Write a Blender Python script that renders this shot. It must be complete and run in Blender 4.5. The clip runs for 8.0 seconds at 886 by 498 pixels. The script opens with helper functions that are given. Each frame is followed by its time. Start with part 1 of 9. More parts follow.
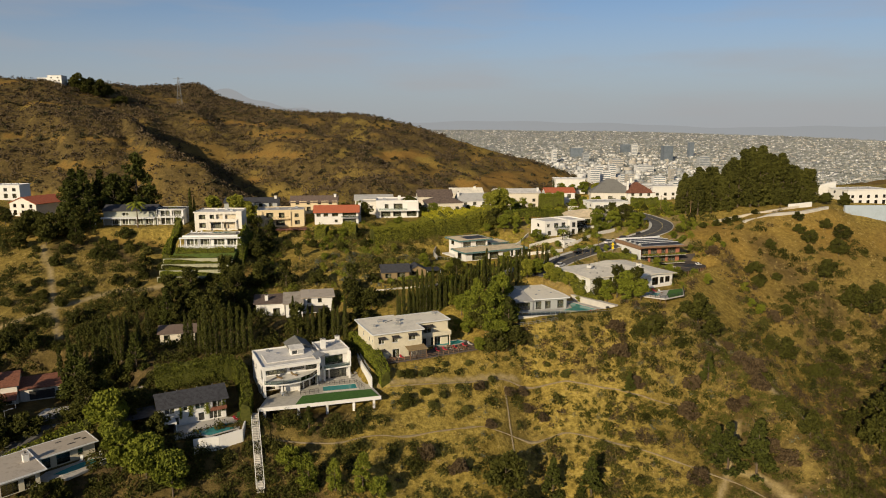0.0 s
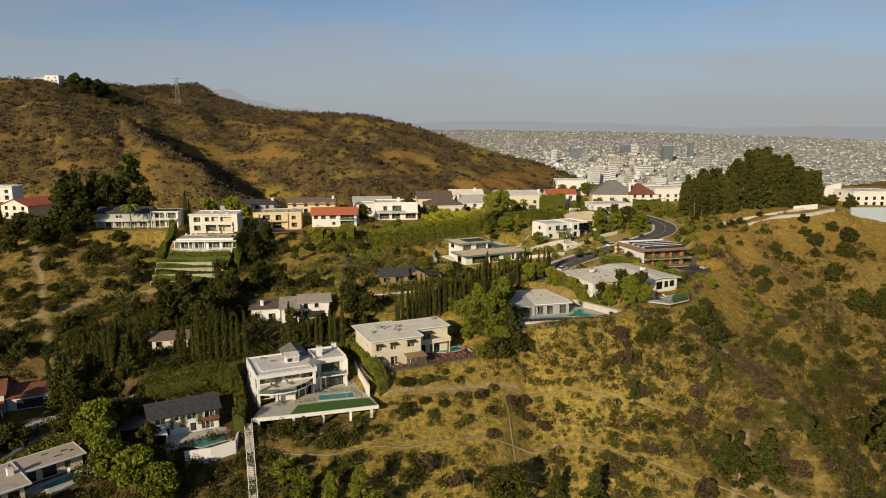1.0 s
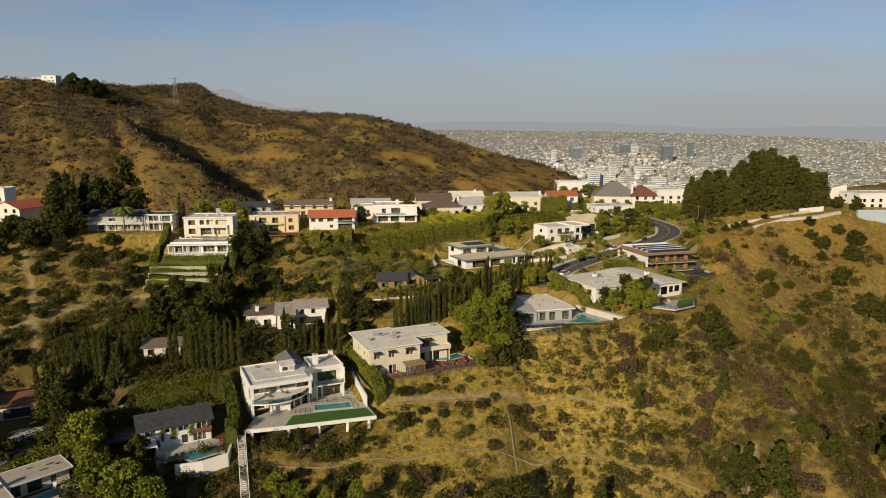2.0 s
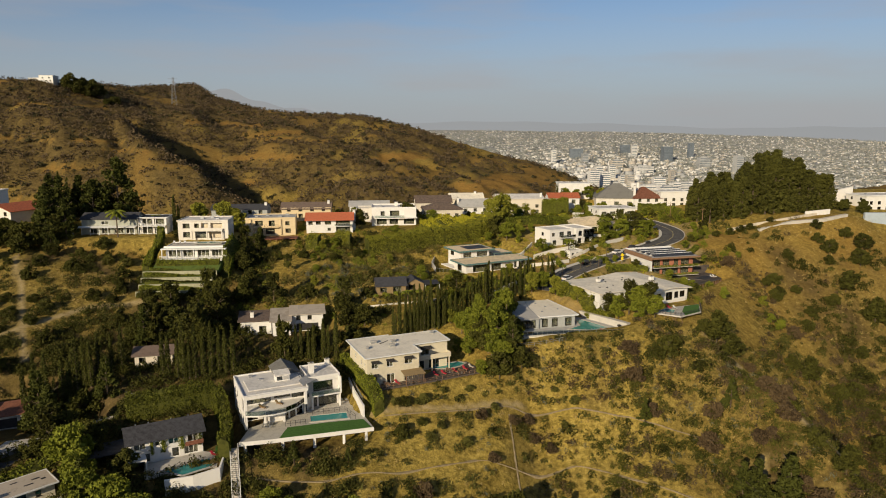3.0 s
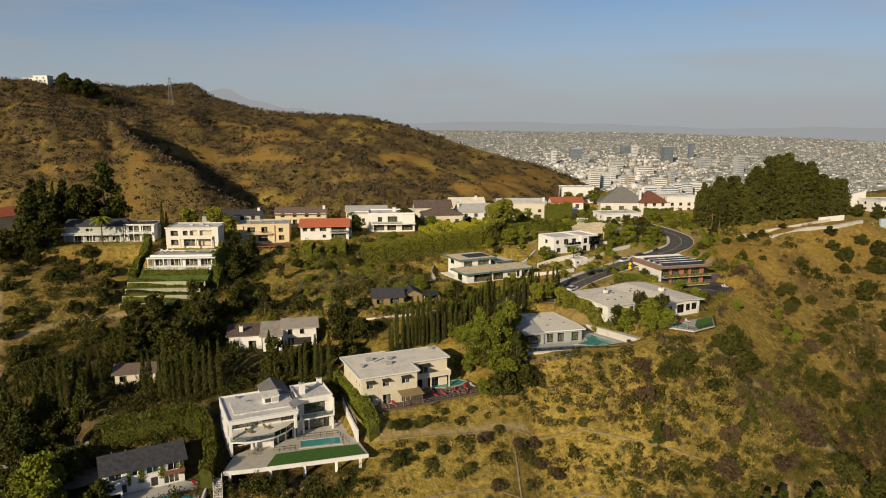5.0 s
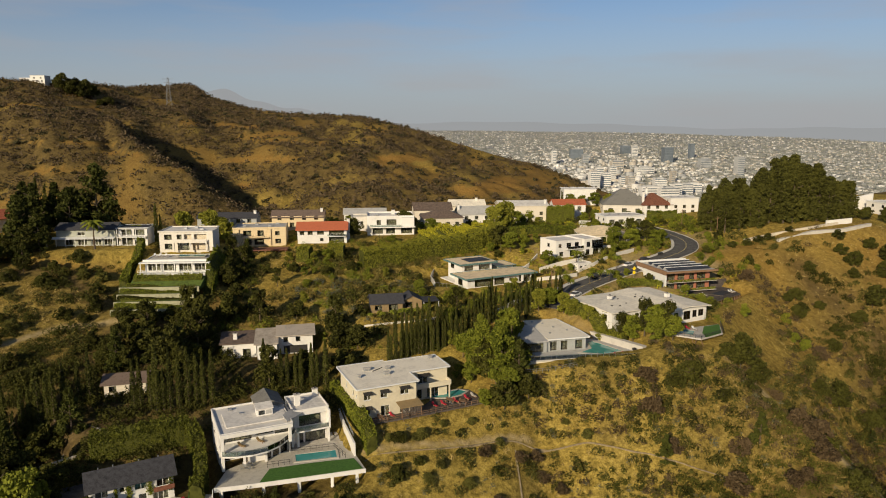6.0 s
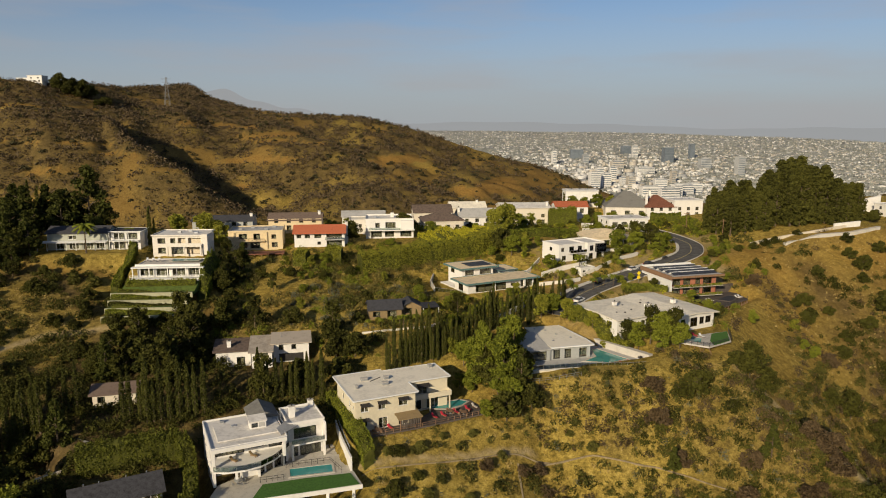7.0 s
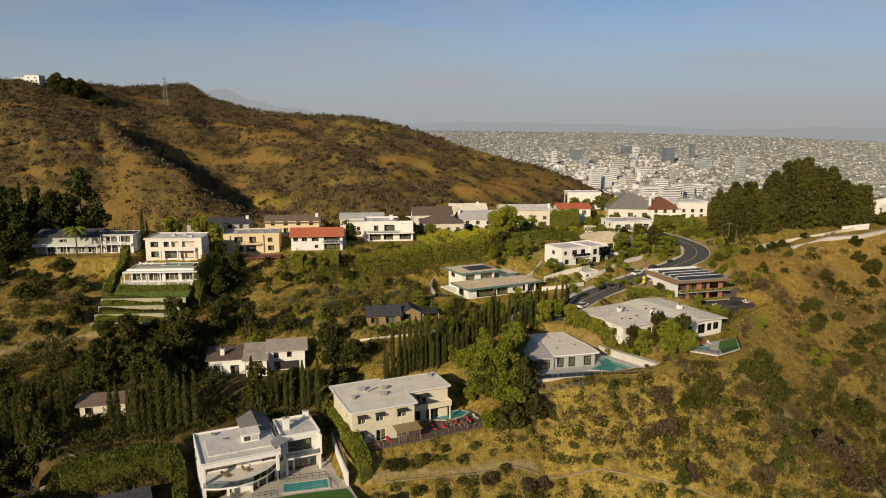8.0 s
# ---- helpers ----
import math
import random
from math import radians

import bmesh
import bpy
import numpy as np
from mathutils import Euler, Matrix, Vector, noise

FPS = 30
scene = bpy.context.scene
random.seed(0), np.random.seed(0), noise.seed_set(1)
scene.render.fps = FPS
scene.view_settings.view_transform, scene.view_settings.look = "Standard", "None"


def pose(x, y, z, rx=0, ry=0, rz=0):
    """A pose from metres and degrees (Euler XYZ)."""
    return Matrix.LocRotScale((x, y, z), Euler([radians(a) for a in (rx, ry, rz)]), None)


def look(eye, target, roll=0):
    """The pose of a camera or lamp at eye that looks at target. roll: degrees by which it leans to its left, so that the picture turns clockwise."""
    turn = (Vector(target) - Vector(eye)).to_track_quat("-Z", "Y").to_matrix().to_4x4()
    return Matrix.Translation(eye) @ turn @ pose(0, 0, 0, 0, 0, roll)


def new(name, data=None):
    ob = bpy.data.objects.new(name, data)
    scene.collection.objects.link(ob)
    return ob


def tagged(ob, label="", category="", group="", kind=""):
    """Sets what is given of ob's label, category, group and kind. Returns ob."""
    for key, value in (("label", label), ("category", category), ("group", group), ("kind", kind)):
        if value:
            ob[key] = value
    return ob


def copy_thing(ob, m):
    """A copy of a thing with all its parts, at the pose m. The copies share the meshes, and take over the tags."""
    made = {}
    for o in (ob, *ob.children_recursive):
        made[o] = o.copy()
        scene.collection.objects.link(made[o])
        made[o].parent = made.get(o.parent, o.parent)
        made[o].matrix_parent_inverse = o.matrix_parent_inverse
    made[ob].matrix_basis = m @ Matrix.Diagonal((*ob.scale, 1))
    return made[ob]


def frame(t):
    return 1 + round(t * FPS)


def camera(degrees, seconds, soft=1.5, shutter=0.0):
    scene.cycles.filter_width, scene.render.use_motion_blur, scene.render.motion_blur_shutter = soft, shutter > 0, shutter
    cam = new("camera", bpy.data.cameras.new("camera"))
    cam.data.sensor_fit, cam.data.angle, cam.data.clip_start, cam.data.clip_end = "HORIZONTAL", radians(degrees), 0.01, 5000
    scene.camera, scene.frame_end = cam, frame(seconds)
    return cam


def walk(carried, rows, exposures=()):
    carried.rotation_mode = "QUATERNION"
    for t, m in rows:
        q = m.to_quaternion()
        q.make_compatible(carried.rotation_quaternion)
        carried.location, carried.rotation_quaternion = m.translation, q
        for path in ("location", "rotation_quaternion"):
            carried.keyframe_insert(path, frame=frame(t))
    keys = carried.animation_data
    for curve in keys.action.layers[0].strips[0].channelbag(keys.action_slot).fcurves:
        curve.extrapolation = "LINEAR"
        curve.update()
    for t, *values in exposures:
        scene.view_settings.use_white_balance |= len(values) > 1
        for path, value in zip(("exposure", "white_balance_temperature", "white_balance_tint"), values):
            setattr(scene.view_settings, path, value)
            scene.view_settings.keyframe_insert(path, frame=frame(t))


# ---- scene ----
cam = camera(65.5, 8.0, 1.0)
PATH = [
    (0, (0.0, 0.0, 250.0), (0.0, 98.48, 232.631), 0.00),
    (1, (0.001, 4.957, 250.269), (0.059, 103.44, 232.913), 0.01),
    (2, (0.001, 10.029, 250.653), (0.11, 108.513, 233.308), 0.02),
    (3, (0.001, 15.199, 251.111), (0.151, 113.685, 233.776), 0.03),
    (4, (-0.001, 20.452, 251.606), (0.182, 118.94, 234.28), 0.05),
    (5, (-0.006, 25.774, 252.1), (0.2, 124.263, 234.779), 0.06),
    (6, (-0.014, 31.15, 252.552), (0.207, 129.639, 235.236), 0.07),
    (7, (-0.026, 36.563, 252.926), (0.2, 135.053, 235.613), 0.08),
    (8, (-0.044, 42.0, 253.182), (0.18, 140.49, 235.869), 0.09),
]
walk(cam, [(t, look(eye, target, roll)) for t, eye, target, roll in PATH])

# ---- light ----
SUN_EL, SUN_AZ = 20.0, 207.0          # degrees; azimuth clockwise from +y
world = bpy.data.worlds.new("sky")
scene.world = world
world.use_nodes = True
_wn = world.node_tree.nodes
_sky = _wn.new("ShaderNodeTexSky")
_sky.sky_type = "NISHITA"
_sky.sun_disc = False
_sky.sun_elevation, _sky.sun_rotation = radians(SUN_EL), radians(SUN_AZ)
_sky.altitude, _sky.air_density, _sky.dust_density, _sky.ozone_density = 300, 0.75, 0.3, 2.3
_wl = world.node_tree.links
_dir = _wn.new("ShaderNodeTexCoord")
_xyz = _wn.new("ShaderNodeSeparateXYZ")
_wl.new(_dir.outputs["Generated"], _xyz.inputs[0])
_low = _wn.new("ShaderNodeValToRGB")          # haze that thickens towards the horizon, all round
_low.color_ramp.interpolation = "EASE"
_low.color_ramp.elements[0].position, _low.color_ramp.elements[0].color = 0.0, (.92, .92, .92, 1)
_low.color_ramp.elements[1].position, _low.color_ramp.elements[1].color = 0.21, (0, 0, 0, 1)
_wl.new(_xyz.outputs[2], _low.inputs[0])
_haze = _wn.new("ShaderNodeMix")
_haze.data_type = "RGBA"
_haze.inputs[7].default_value = (4.2, 4.42, 4.72, 1)
_wl.new(_low.outputs[0], _haze.inputs[0])
_wl.new(_sky.outputs[0], _haze.inputs[6])
_flat = _wn.new("ShaderNodeMapping")           # thin cirrus
_flat.inputs["Scale"].default_value = (1.6, 1.6, 11.0)
_wl.new(_dir.outputs["Generated"], _flat.inputs[0])
_wisp = _wn.new("ShaderNodeTexNoise")
_wisp.inputs["Scale"].default_value, _wisp.inputs["Detail"].default_value = 2.1, 6
_wl.new(_flat.outputs[0], _wisp.inputs["Vector"])
_thin = _wn.new("ShaderNodeValToRGB")
_thin.color_ramp.elements[0].position, _thin.color_ramp.elements[0].color = .47, (0, 0, 0, 1)
_thin.color_ramp.elements[1].position, _thin.color_ramp.elements[1].color = .78, (.6, .6, .6, 1)
_wl.new(_wisp.outputs[0], _thin.inputs[0])
_cirrus = _wn.new("ShaderNodeMix")
_cirrus.data_type = "RGBA"
_cirrus.inputs[7].default_value = (4.75, 4.6, 4.65, 1)
_wl.new(_thin.outputs[0], _cirrus.inputs[0])
_wl.new(_haze.outputs[2], _cirrus.inputs[6])
_wl.new(_cirrus.outputs[2], _wn["Background"].inputs[0])
_wn["Background"].inputs[1].default_value = 0.08

sun_data = bpy.data.lights.new("sun", "SUN")
sun_data.energy, sun_data.angle, sun_data.color = 4.9, radians(0.6), (1.0, 0.835, 0.585)
sun = new("sun", sun_data)
_az = radians(SUN_AZ)
_to_sun = Vector((math.sin(_az) * math.cos(radians(SUN_EL)), math.cos(_az) * math.cos(radians(SUN_EL)), math.sin(radians(SUN_EL))))
sun.matrix_world = look(_to_sun * 300 + Vector((0, 200, 200)), (0, 200, 200))
scene.view_settings.exposure = 0.0

# ---- lie of the land ----
# house sites: front-left corner x, y, ground z, turn, width, depth
SITES = dict(
    modern=(-43.0, 156.8, 185.9, 25, 23.5, 14.5), beige=(-17.7, 171.5, 190.0, 24, 24, 14.5),
    grey=(20.5, 199.3, 196.0, 14, 18.5, 18), broad=(46.1, 210.9, 200.0, 27, 30, 19),
    solar=(71.1, 246.3, 201.2, 15.5, 17.5, 20), terraceroof=(8.2, 242.0, 202.9, 26.8, 25, 20),
    cube=(40.0, 267.5, 207.8, 27, 19, 10), pavilion=(-91.0, 235.0, 209.2, 5, 20, 8),
    ivory=(-92.0, 253.0, 213.0, 2, 17, 16), lanai=(-126.0, 254.0, 214.2, 5, 29, 10),
    yellow=(-75.0, 276.0, 210.6, 9, 19, 14), redroof=(-52.0, 277.0, 211.3, 7, 18, 13),
    white=(-28.5, 293.0, 212.3, 6, 18.5, 15), ranch=(-56.6, 202.0, 193.3, 12, 24, 9),
    darkroof=(-63.5, 145.6, 183.2, 29, 14.8, 8), poolside=(-82.5, 131.0, 180.4, 47, 12, 8),
    tile=(-110.0, 158.0, 183.0, 25, 12, 12), bungalow=(-20.0, 222.0, 200.3, 12, 14, 9),
)
# flat yards: x, y, z, turn, width, depth
YARDS = [
    (-14.8, 170.6, 189.6, 26, 27, 20), (20.0, 195.6, 195.6, 12, 32, 11.5), (59.0, 203.5, 199.3, 27, 20, 12),
    (-60.0, 143.5, 183.0, 27, 20, 12), (-101.0, 153.0, 182.9, 30, 20, 14), (-82.0, 126.5, 180.2, 47, 13, 8),
    (-130.0, 247.0, 213.9, 4, 34, 10), (82.0, 235.5, 197.9, 40, 20, 14), (-31.5, 160.5, 185.5, 17, 11, 13), (-42.5, 150.5, 182.7, 15.5, 27.5, 5), (57.0, 366.0, 214.6, 0, 26, 20),
    (1.0, 240.0, 202.5, 26.8, 34, 22), (-33.0, 284.0, 211.7, 7, 34, 12), (-93.0, 240.0, 212.2, 3, 20, 14),
    (-96.0, 147.0, 182.6, 38, 24, 6), (-45.0, 196.0, 192.9, 20, 18, 8), (-77.0, 268.5, 210.1, 9, 22, 9), (-172.5, 263.0, 215.9, 8, 21, 16),
]
ROAD = [(30.0, 226.0, 201.2), (44.0, 243.0, 203.4), (60.0, 257.0, 205.0), (75.0, 268.0, 206.6), (90.0, 280.0, 208.4),
        (95.0, 295.0, 209.6), (91.0, 312.0, 210.6), (84.0, 330.0, 211.0)]
SKYLINE = [(-0.86, .0717), (-.626, .068), (-.48, .063), (-.435, .0567), (-.387, .060), (-.347, .0622), (-.315, .044),
           (-.267, .030), (-.227, .0228), (-.115, .018), (-.067, .0095), (-.02, -.005), (.06, -.031), (.125, -.0457),
           (.1725, -.0614), (.22, -.082), (.276, -.1055), (.4, -.16)]
CREST_X = [-400, -130, -60, 0, 60, 100, 130, 160, 200, 300, 600]
CREST_Y = [300, 266, 284, 300, 292, 300, 300, 305, 330, 420, 600]
CREST_Z = [224, 217, 212.5, 212.5, 210, 211.5, 215.5, 218, 216, 214, 205]
# the lip below which the hillside falls away steeply, and how steeply
LIP_X = [-400, -120, -82, -60, -43, -17, 10, 22, 52, 72, 92, 112, 130, 160, 200, 300, 600]
LIP_Y = [140, 135, 125, 140, 150, 168, 181, 191, 193, 201, 236, 268, 283, 288, 302, 385, 560]
LIP_Z = [184, 180, 178.5, 182, 184, 188.5, 190.5, 194.5, 196.5, 198.5, 199.5, 206, 213, 216, 214, 212, 203]
LIP_S = [.45, .5, .55, .55, .52, .44, .62, .85, .64, .5, .43, .52, .62, .6, .55, .5, .4]


def wobble(x, y, size, seed=0.0):
    """Smooth uneven field from -1 to 1, built of crossed waves."""
    x, y = np.asarray(x, float) / size, np.asarray(y, float) / size
    out = 0
    for k, (a, b, p) in enumerate(((1, .7, .3), (-.6, 1.1, 1.9), (1.7, -1.3, 4.1), (2.3, 1.9, 2.2), (-3.1, 2.6, .7), (4.4, 3.7, 5.1))):
        out = out + np.sin(a * x + b * y + p + seed * (k + 1.3) + 1.5 * np.sin(.8 * b * x - .9 * a * y + seed * 2.1 + k)) / (1 + .45 * k)
    return out / 2.6


def rough_land(x, y):
    x, y = np.asarray(x, float), np.asarray(y, float)
    yc, zc = (np.interp(x, CREST_X, t) for t in (CREST_Y, CREST_Z))
    yl, zl, s = (np.interp(x, LIP_X, t) for t in (LIP_Y, LIP_Z, LIP_S))
    d, below = yc - y, yl - y
    upper = zl + (zc - zl) * np.clip((y - yl) / (yc - yl), 0, 1)
    front = np.where(below > 0, zl - np.where(below < 24, s * below, s * 24 + .5 * (below - 24)), upper)
    front = np.maximum(front, 108 + .01 * np.abs(x))
    back = zc - .33 * np.maximum(-d - np.interp(x, [-60, 0, 40, 150], [25, 45, 85, 60]), 0)
    near = np.where(d > 0, front, back)
    near = near + 1.3 * wobble(x, y, 21) + .5 * wobble(x, y, 7, 3)
    # the gully that runs down to the east of the middle spur
    gx = 116 + np.where(y > 190, (y - 190) * .6, (190 - y) * .3)
    near = near - 10 * np.exp(-((x - gx) / np.where(x < gx, 13, 19)) ** 2) * np.clip((262 - y) / 25, 0, 1)
    # the spur that runs out from the broad house
    off = x - 80 - (168 - y) * .25
    near = near + np.interp(y, [112, 140, 157, 168, 178, 192], [6, 15, 17, 13.5, 6.5, 0]) * np.exp(-(off / np.where(off < 0, 9, 18)) ** 2)
    floor = np.interp(y, [300, 700, 1500, 2000, 2500, 3700, 4900], [165, 165, 95, 40, 57, 138, 234])
    # the long far ridge
    yy = np.maximum(y, 200)
    b = x / yy
    yr = np.interp(b, [-.8, -.55, -.45, -.35, -.24, -.1, .1, .3], [780, 820, 960, 1150, 960, 950, 880, 900])
    zr = 250 + np.interp(b, [p for p, _ in SKYLINE], [q for _, q in SKYLINE]) * yr
    run = np.clip((yy - 540) / (yr - 540), 0, 1)
    lift = np.maximum(zr - floor, 0) * run ** .62
    # spurs and ravines run down to the east; one long steep-sided spur stands out
    across, down = .8407 * x + .5415 * y, -.5415 * x + .8407 * y
    gully = np.abs(wobble(across, down * .34, 46, 5)) ** .9 * 13 + np.abs(wobble(across, down * .4, 19, 2)) * 6
    lift = lift - (9 - gully) * np.sin(np.pi * run ** .7) * np.clip(lift / 40, 0, 1)
    along_spur = down - 602
    off_spur = across - 147 + 38 * np.sin(np.pi * np.clip(along_spur / 330, 0, 1)) + 3 * wobble(down, across * .2, 26, 3)
    hump = np.interp(off_spur, [-320, -60, -8, 3, 22, 30, 48, 66, 160], [0, 14, 20, 20, 1, -3, -22, -23, 0])
    lift = lift + hump * np.clip((along_spur + 70) / 80, 0, 1) * np.clip((262 - along_spur) / 110, 0, 1) * np.clip(lift / 30, 0, 1)
    lift = lift + (1.6 * wobble(x, y, 11, 4) + 2.2 * np.abs(wobble(x, y * .5, 13, 7))) * np.clip(lift / 30, 0, 1) * (run < .93)
    past = np.maximum(yy - yr, 0)
    far = floor + np.maximum(lift - .30 * past, 0) + np.where(run > .96, 1.5 * wobble(x, y, 30, 8), 0)
    far = far + np.where(y > 1700, 4 * wobble(x, y, 260, 1), 0)
    return np.where(y > 300, np.maximum(near, far), near)


def site_mask(x, y, site, grow):
    """How far a point lies outside a turned rectangle."""
    x0, y0, _, turn, w, d = site
    c, s = math.cos(radians(turn)), math.sin(radians(turn))
    u, v = (x - x0) * c + (y - y0) * s, -(x - x0) * s + (y - y0) * c
    return np.hypot(np.maximum(np.maximum(-u, u - w), 0), np.maximum(np.maximum(-v, v - d), 0)) / grow


def road_place(x, y):
    """Distance from the road's middle line and its height there."""
    best, height = np.full(np.shape(x), 1e9), np.zeros(np.shape(x))
    for (ax, ay, az), (bx, by, bz) in zip(ROAD, ROAD[1:]):
        t = np.clip(((x - ax) * (bx - ax) + (y - ay) * (by - ay)) / ((bx - ax) ** 2 + (by - ay) ** 2), 0, 1)
        d = np.hypot(x - ax - t * (bx - ax), y - ay - t * (by - ay))
        height = np.where(d < best, az + t * (bz - az), height)
        best = np.minimum(best, d)
    return best, height


def land(x, y):
    x, y = np.asarray(x, float), np.asarray(y, float)
    z = rough_land(x, y)
    total, weight = z * 1.0, np.ones(np.shape(z))
    flat, share = np.zeros(np.shape(z)), np.zeros(np.shape(z)) + 1e-9
    for site in list(SITES.values()) + YARDS:
        out = site_mask(x, y, site, 5.0)
        k = np.clip(1 - out, 0, 1) ** 2
        k = np.where(out <= 0, 40.0, k)
        flat, share = flat + k * (site[2] - .06), share + k
    d, h = road_place(x, y)
    k = np.clip(1 - (d - 5) / 6, 0, 1) ** 2
    k = np.where(d < 5.2, 60.0, k)
    flat, share = flat + k * (h - .05), share + k
    m = np.clip(share, 0, 1)
    return z * (1 - m) + flat / share * m

# ---- materials ----
def paint(name, colour, rough=.8, var=.12, size=1.2, bump=.15, metal=0.0, grain=.25, spec=.3):
    """A weathered surface: broad stains and fine grain on one base colour."""
    m = bpy.data.materials.new(name)
    m.use_nodes = True
    n, l = m.node_tree.nodes, m.node_tree.links
    p = n["Principled BSDF"]
    p.inputs["Roughness"].default_value, p.inputs["Metallic"].default_value = rough, metal
    p.inputs["Specular IOR Level"].default_value = spec
    geo = n.new("ShaderNodeNewGeometry")
    info = n.new("ShaderNodeObjectInfo")
    broad, fine = n.new("ShaderNodeTexNoise"), n.new("ShaderNodeTexNoise")
    broad.inputs["Scale"].default_value, broad.inputs["Detail"].default_value = 1 / size, 5
    fine.inputs["Scale"].default_value, fine.inputs["Detail"].default_value = 1 / (size * grain), 3
    for t in (broad, fine):
        l.new(geo.outputs["Position"], t.inputs["Vector"])
    add = n.new("ShaderNodeMath")
    add.operation = "MULTIPLY_ADD"
    add.inputs[1].default_value = .6
    l.new(fine.outputs[0], add.inputs[0])
    l.new(broad.outputs[0], add.inputs[2])
    add2 = n.new("ShaderNodeMath")
    add2.operation = "MULTIPLY_ADD"
    add2.inputs[1].default_value = .25
    l.new(info.outputs["Random"], add2.inputs[0])
    l.new(add.outputs[0], add2.inputs[2])
    ramp = n.new("ShaderNodeValToRGB")
    ramp.color_ramp.elements[0].position, ramp.color_ramp.elements[1].position = .6, 1.25
    ramp.color_ramp.elements[1].position = 1.0
    ramp.color_ramp.elements[0].color = (*[c * (1 - var * 1.6) for c in colour], 1)
    ramp.color_ramp.elements[1].color = (*[min(1, c * (1 + var)) for c in colour], 1)
    l.new(add2.outputs[0], ramp.inputs[0])
    l.new(ramp.outputs[0], p.inputs["Base Color"])
    if bump:
        b = n.new("ShaderNodeBump")
        b.inputs["Strength"].default_value, b.inputs["Distance"].default_value = bump, .05
        l.new(fine.outputs[0], b.inputs["Height"])
        l.new(b.outputs[0], p.inputs["Normal"])
    return m


def leaf_paint(name, dark, light, size=1.1, thin=.06):
    m = bpy.data.materials.new(name)
    m.use_nodes = True
    n, l = m.node_tree.nodes, m.node_tree.links
    p = n["Principled BSDF"]
    p.inputs["Roughness"].default_value, p.inputs["Specular IOR Level"].default_value = .75, .12
    geo, info = n.new("ShaderNodeNewGeometry"), n.new("ShaderNodeObjectInfo")
    noise_t = n.new("ShaderNodeTexNoise")
    noise_t.inputs["Scale"].default_value = 1 / size
    l.new(geo.outputs["Position"], noise_t.inputs["Vector"])
    a = n.new("ShaderNodeMath")
    a.operation = "MULTIPLY_ADD"
    a.inputs[1].default_value = .45
    l.new(geo.outputs["Random Per Island"], a.inputs[0])
    l.new(noise_t.outputs[0], a.inputs[2])
    b = n.new("ShaderNodeMath")
    b.operation = "MULTIPLY_ADD"
    b.inputs[1].default_value = .35
    l.new(info.outputs["Random"], b.inputs[0])
    l.new(a.outputs[0], b.inputs[2])
    ramp = n.new("ShaderNodeValToRGB")
    ramp.color_ramp.elements[0].position, ramp.color_ramp.elements[1].position = .45, 1.0
    ramp.color_ramp.elements[0].color, ramp.color_ramp.elements[1].color = (*dark, 1), (*light, 1)
    l.new(b.outputs[0], ramp.inputs[0])
    l.new(ramp.outputs[0], p.inputs["Base Color"])
    tr = n.new("ShaderNodeBsdfTranslucent")
    l.new(ramp.outputs[0], tr.inputs[0])
    mix = n.new("ShaderNodeMixShader")
    mix.inputs[0].default_value = thin
    l.new(p.outputs[0], mix.inputs[1])
    l.new(tr.outputs[0], mix.inputs[2])
    l.new(mix.outputs[0], n["Material Output"].inputs[0])
    return m


def glass_paint(name, tint, share):
    """Window glass: part mirror, part see-through."""
    m = bpy.data.materials.new(name)
    m.use_nodes = True
    n, l = m.node_tree.nodes, m.node_tree.links
    n.remove(n["Principled BSDF"])
    t, g, mix, f = (n.new(k) for k in ("ShaderNodeBsdfTransparent", "ShaderNodeBsdfGlossy", "ShaderNodeMixShader", "ShaderNodeFresnel"))
    t.inputs[0].default_value = (*tint, 1)
    g.inputs["Roughness"].default_value = .03
    f.inputs[0].default_value = 1.6
    add = n.new("ShaderNodeMath")
    add.inputs[1].default_value = share
    l.new(f.outputs[0], add.inputs[0])
    l.new(add.outputs[0], mix.inputs[0])
    l.new(t.outputs[0], mix.inputs[1])
    l.new(g.outputs[0], mix.inputs[2])
    l.new(mix.outputs[0], n["Material Output"].inputs[0])
    return m


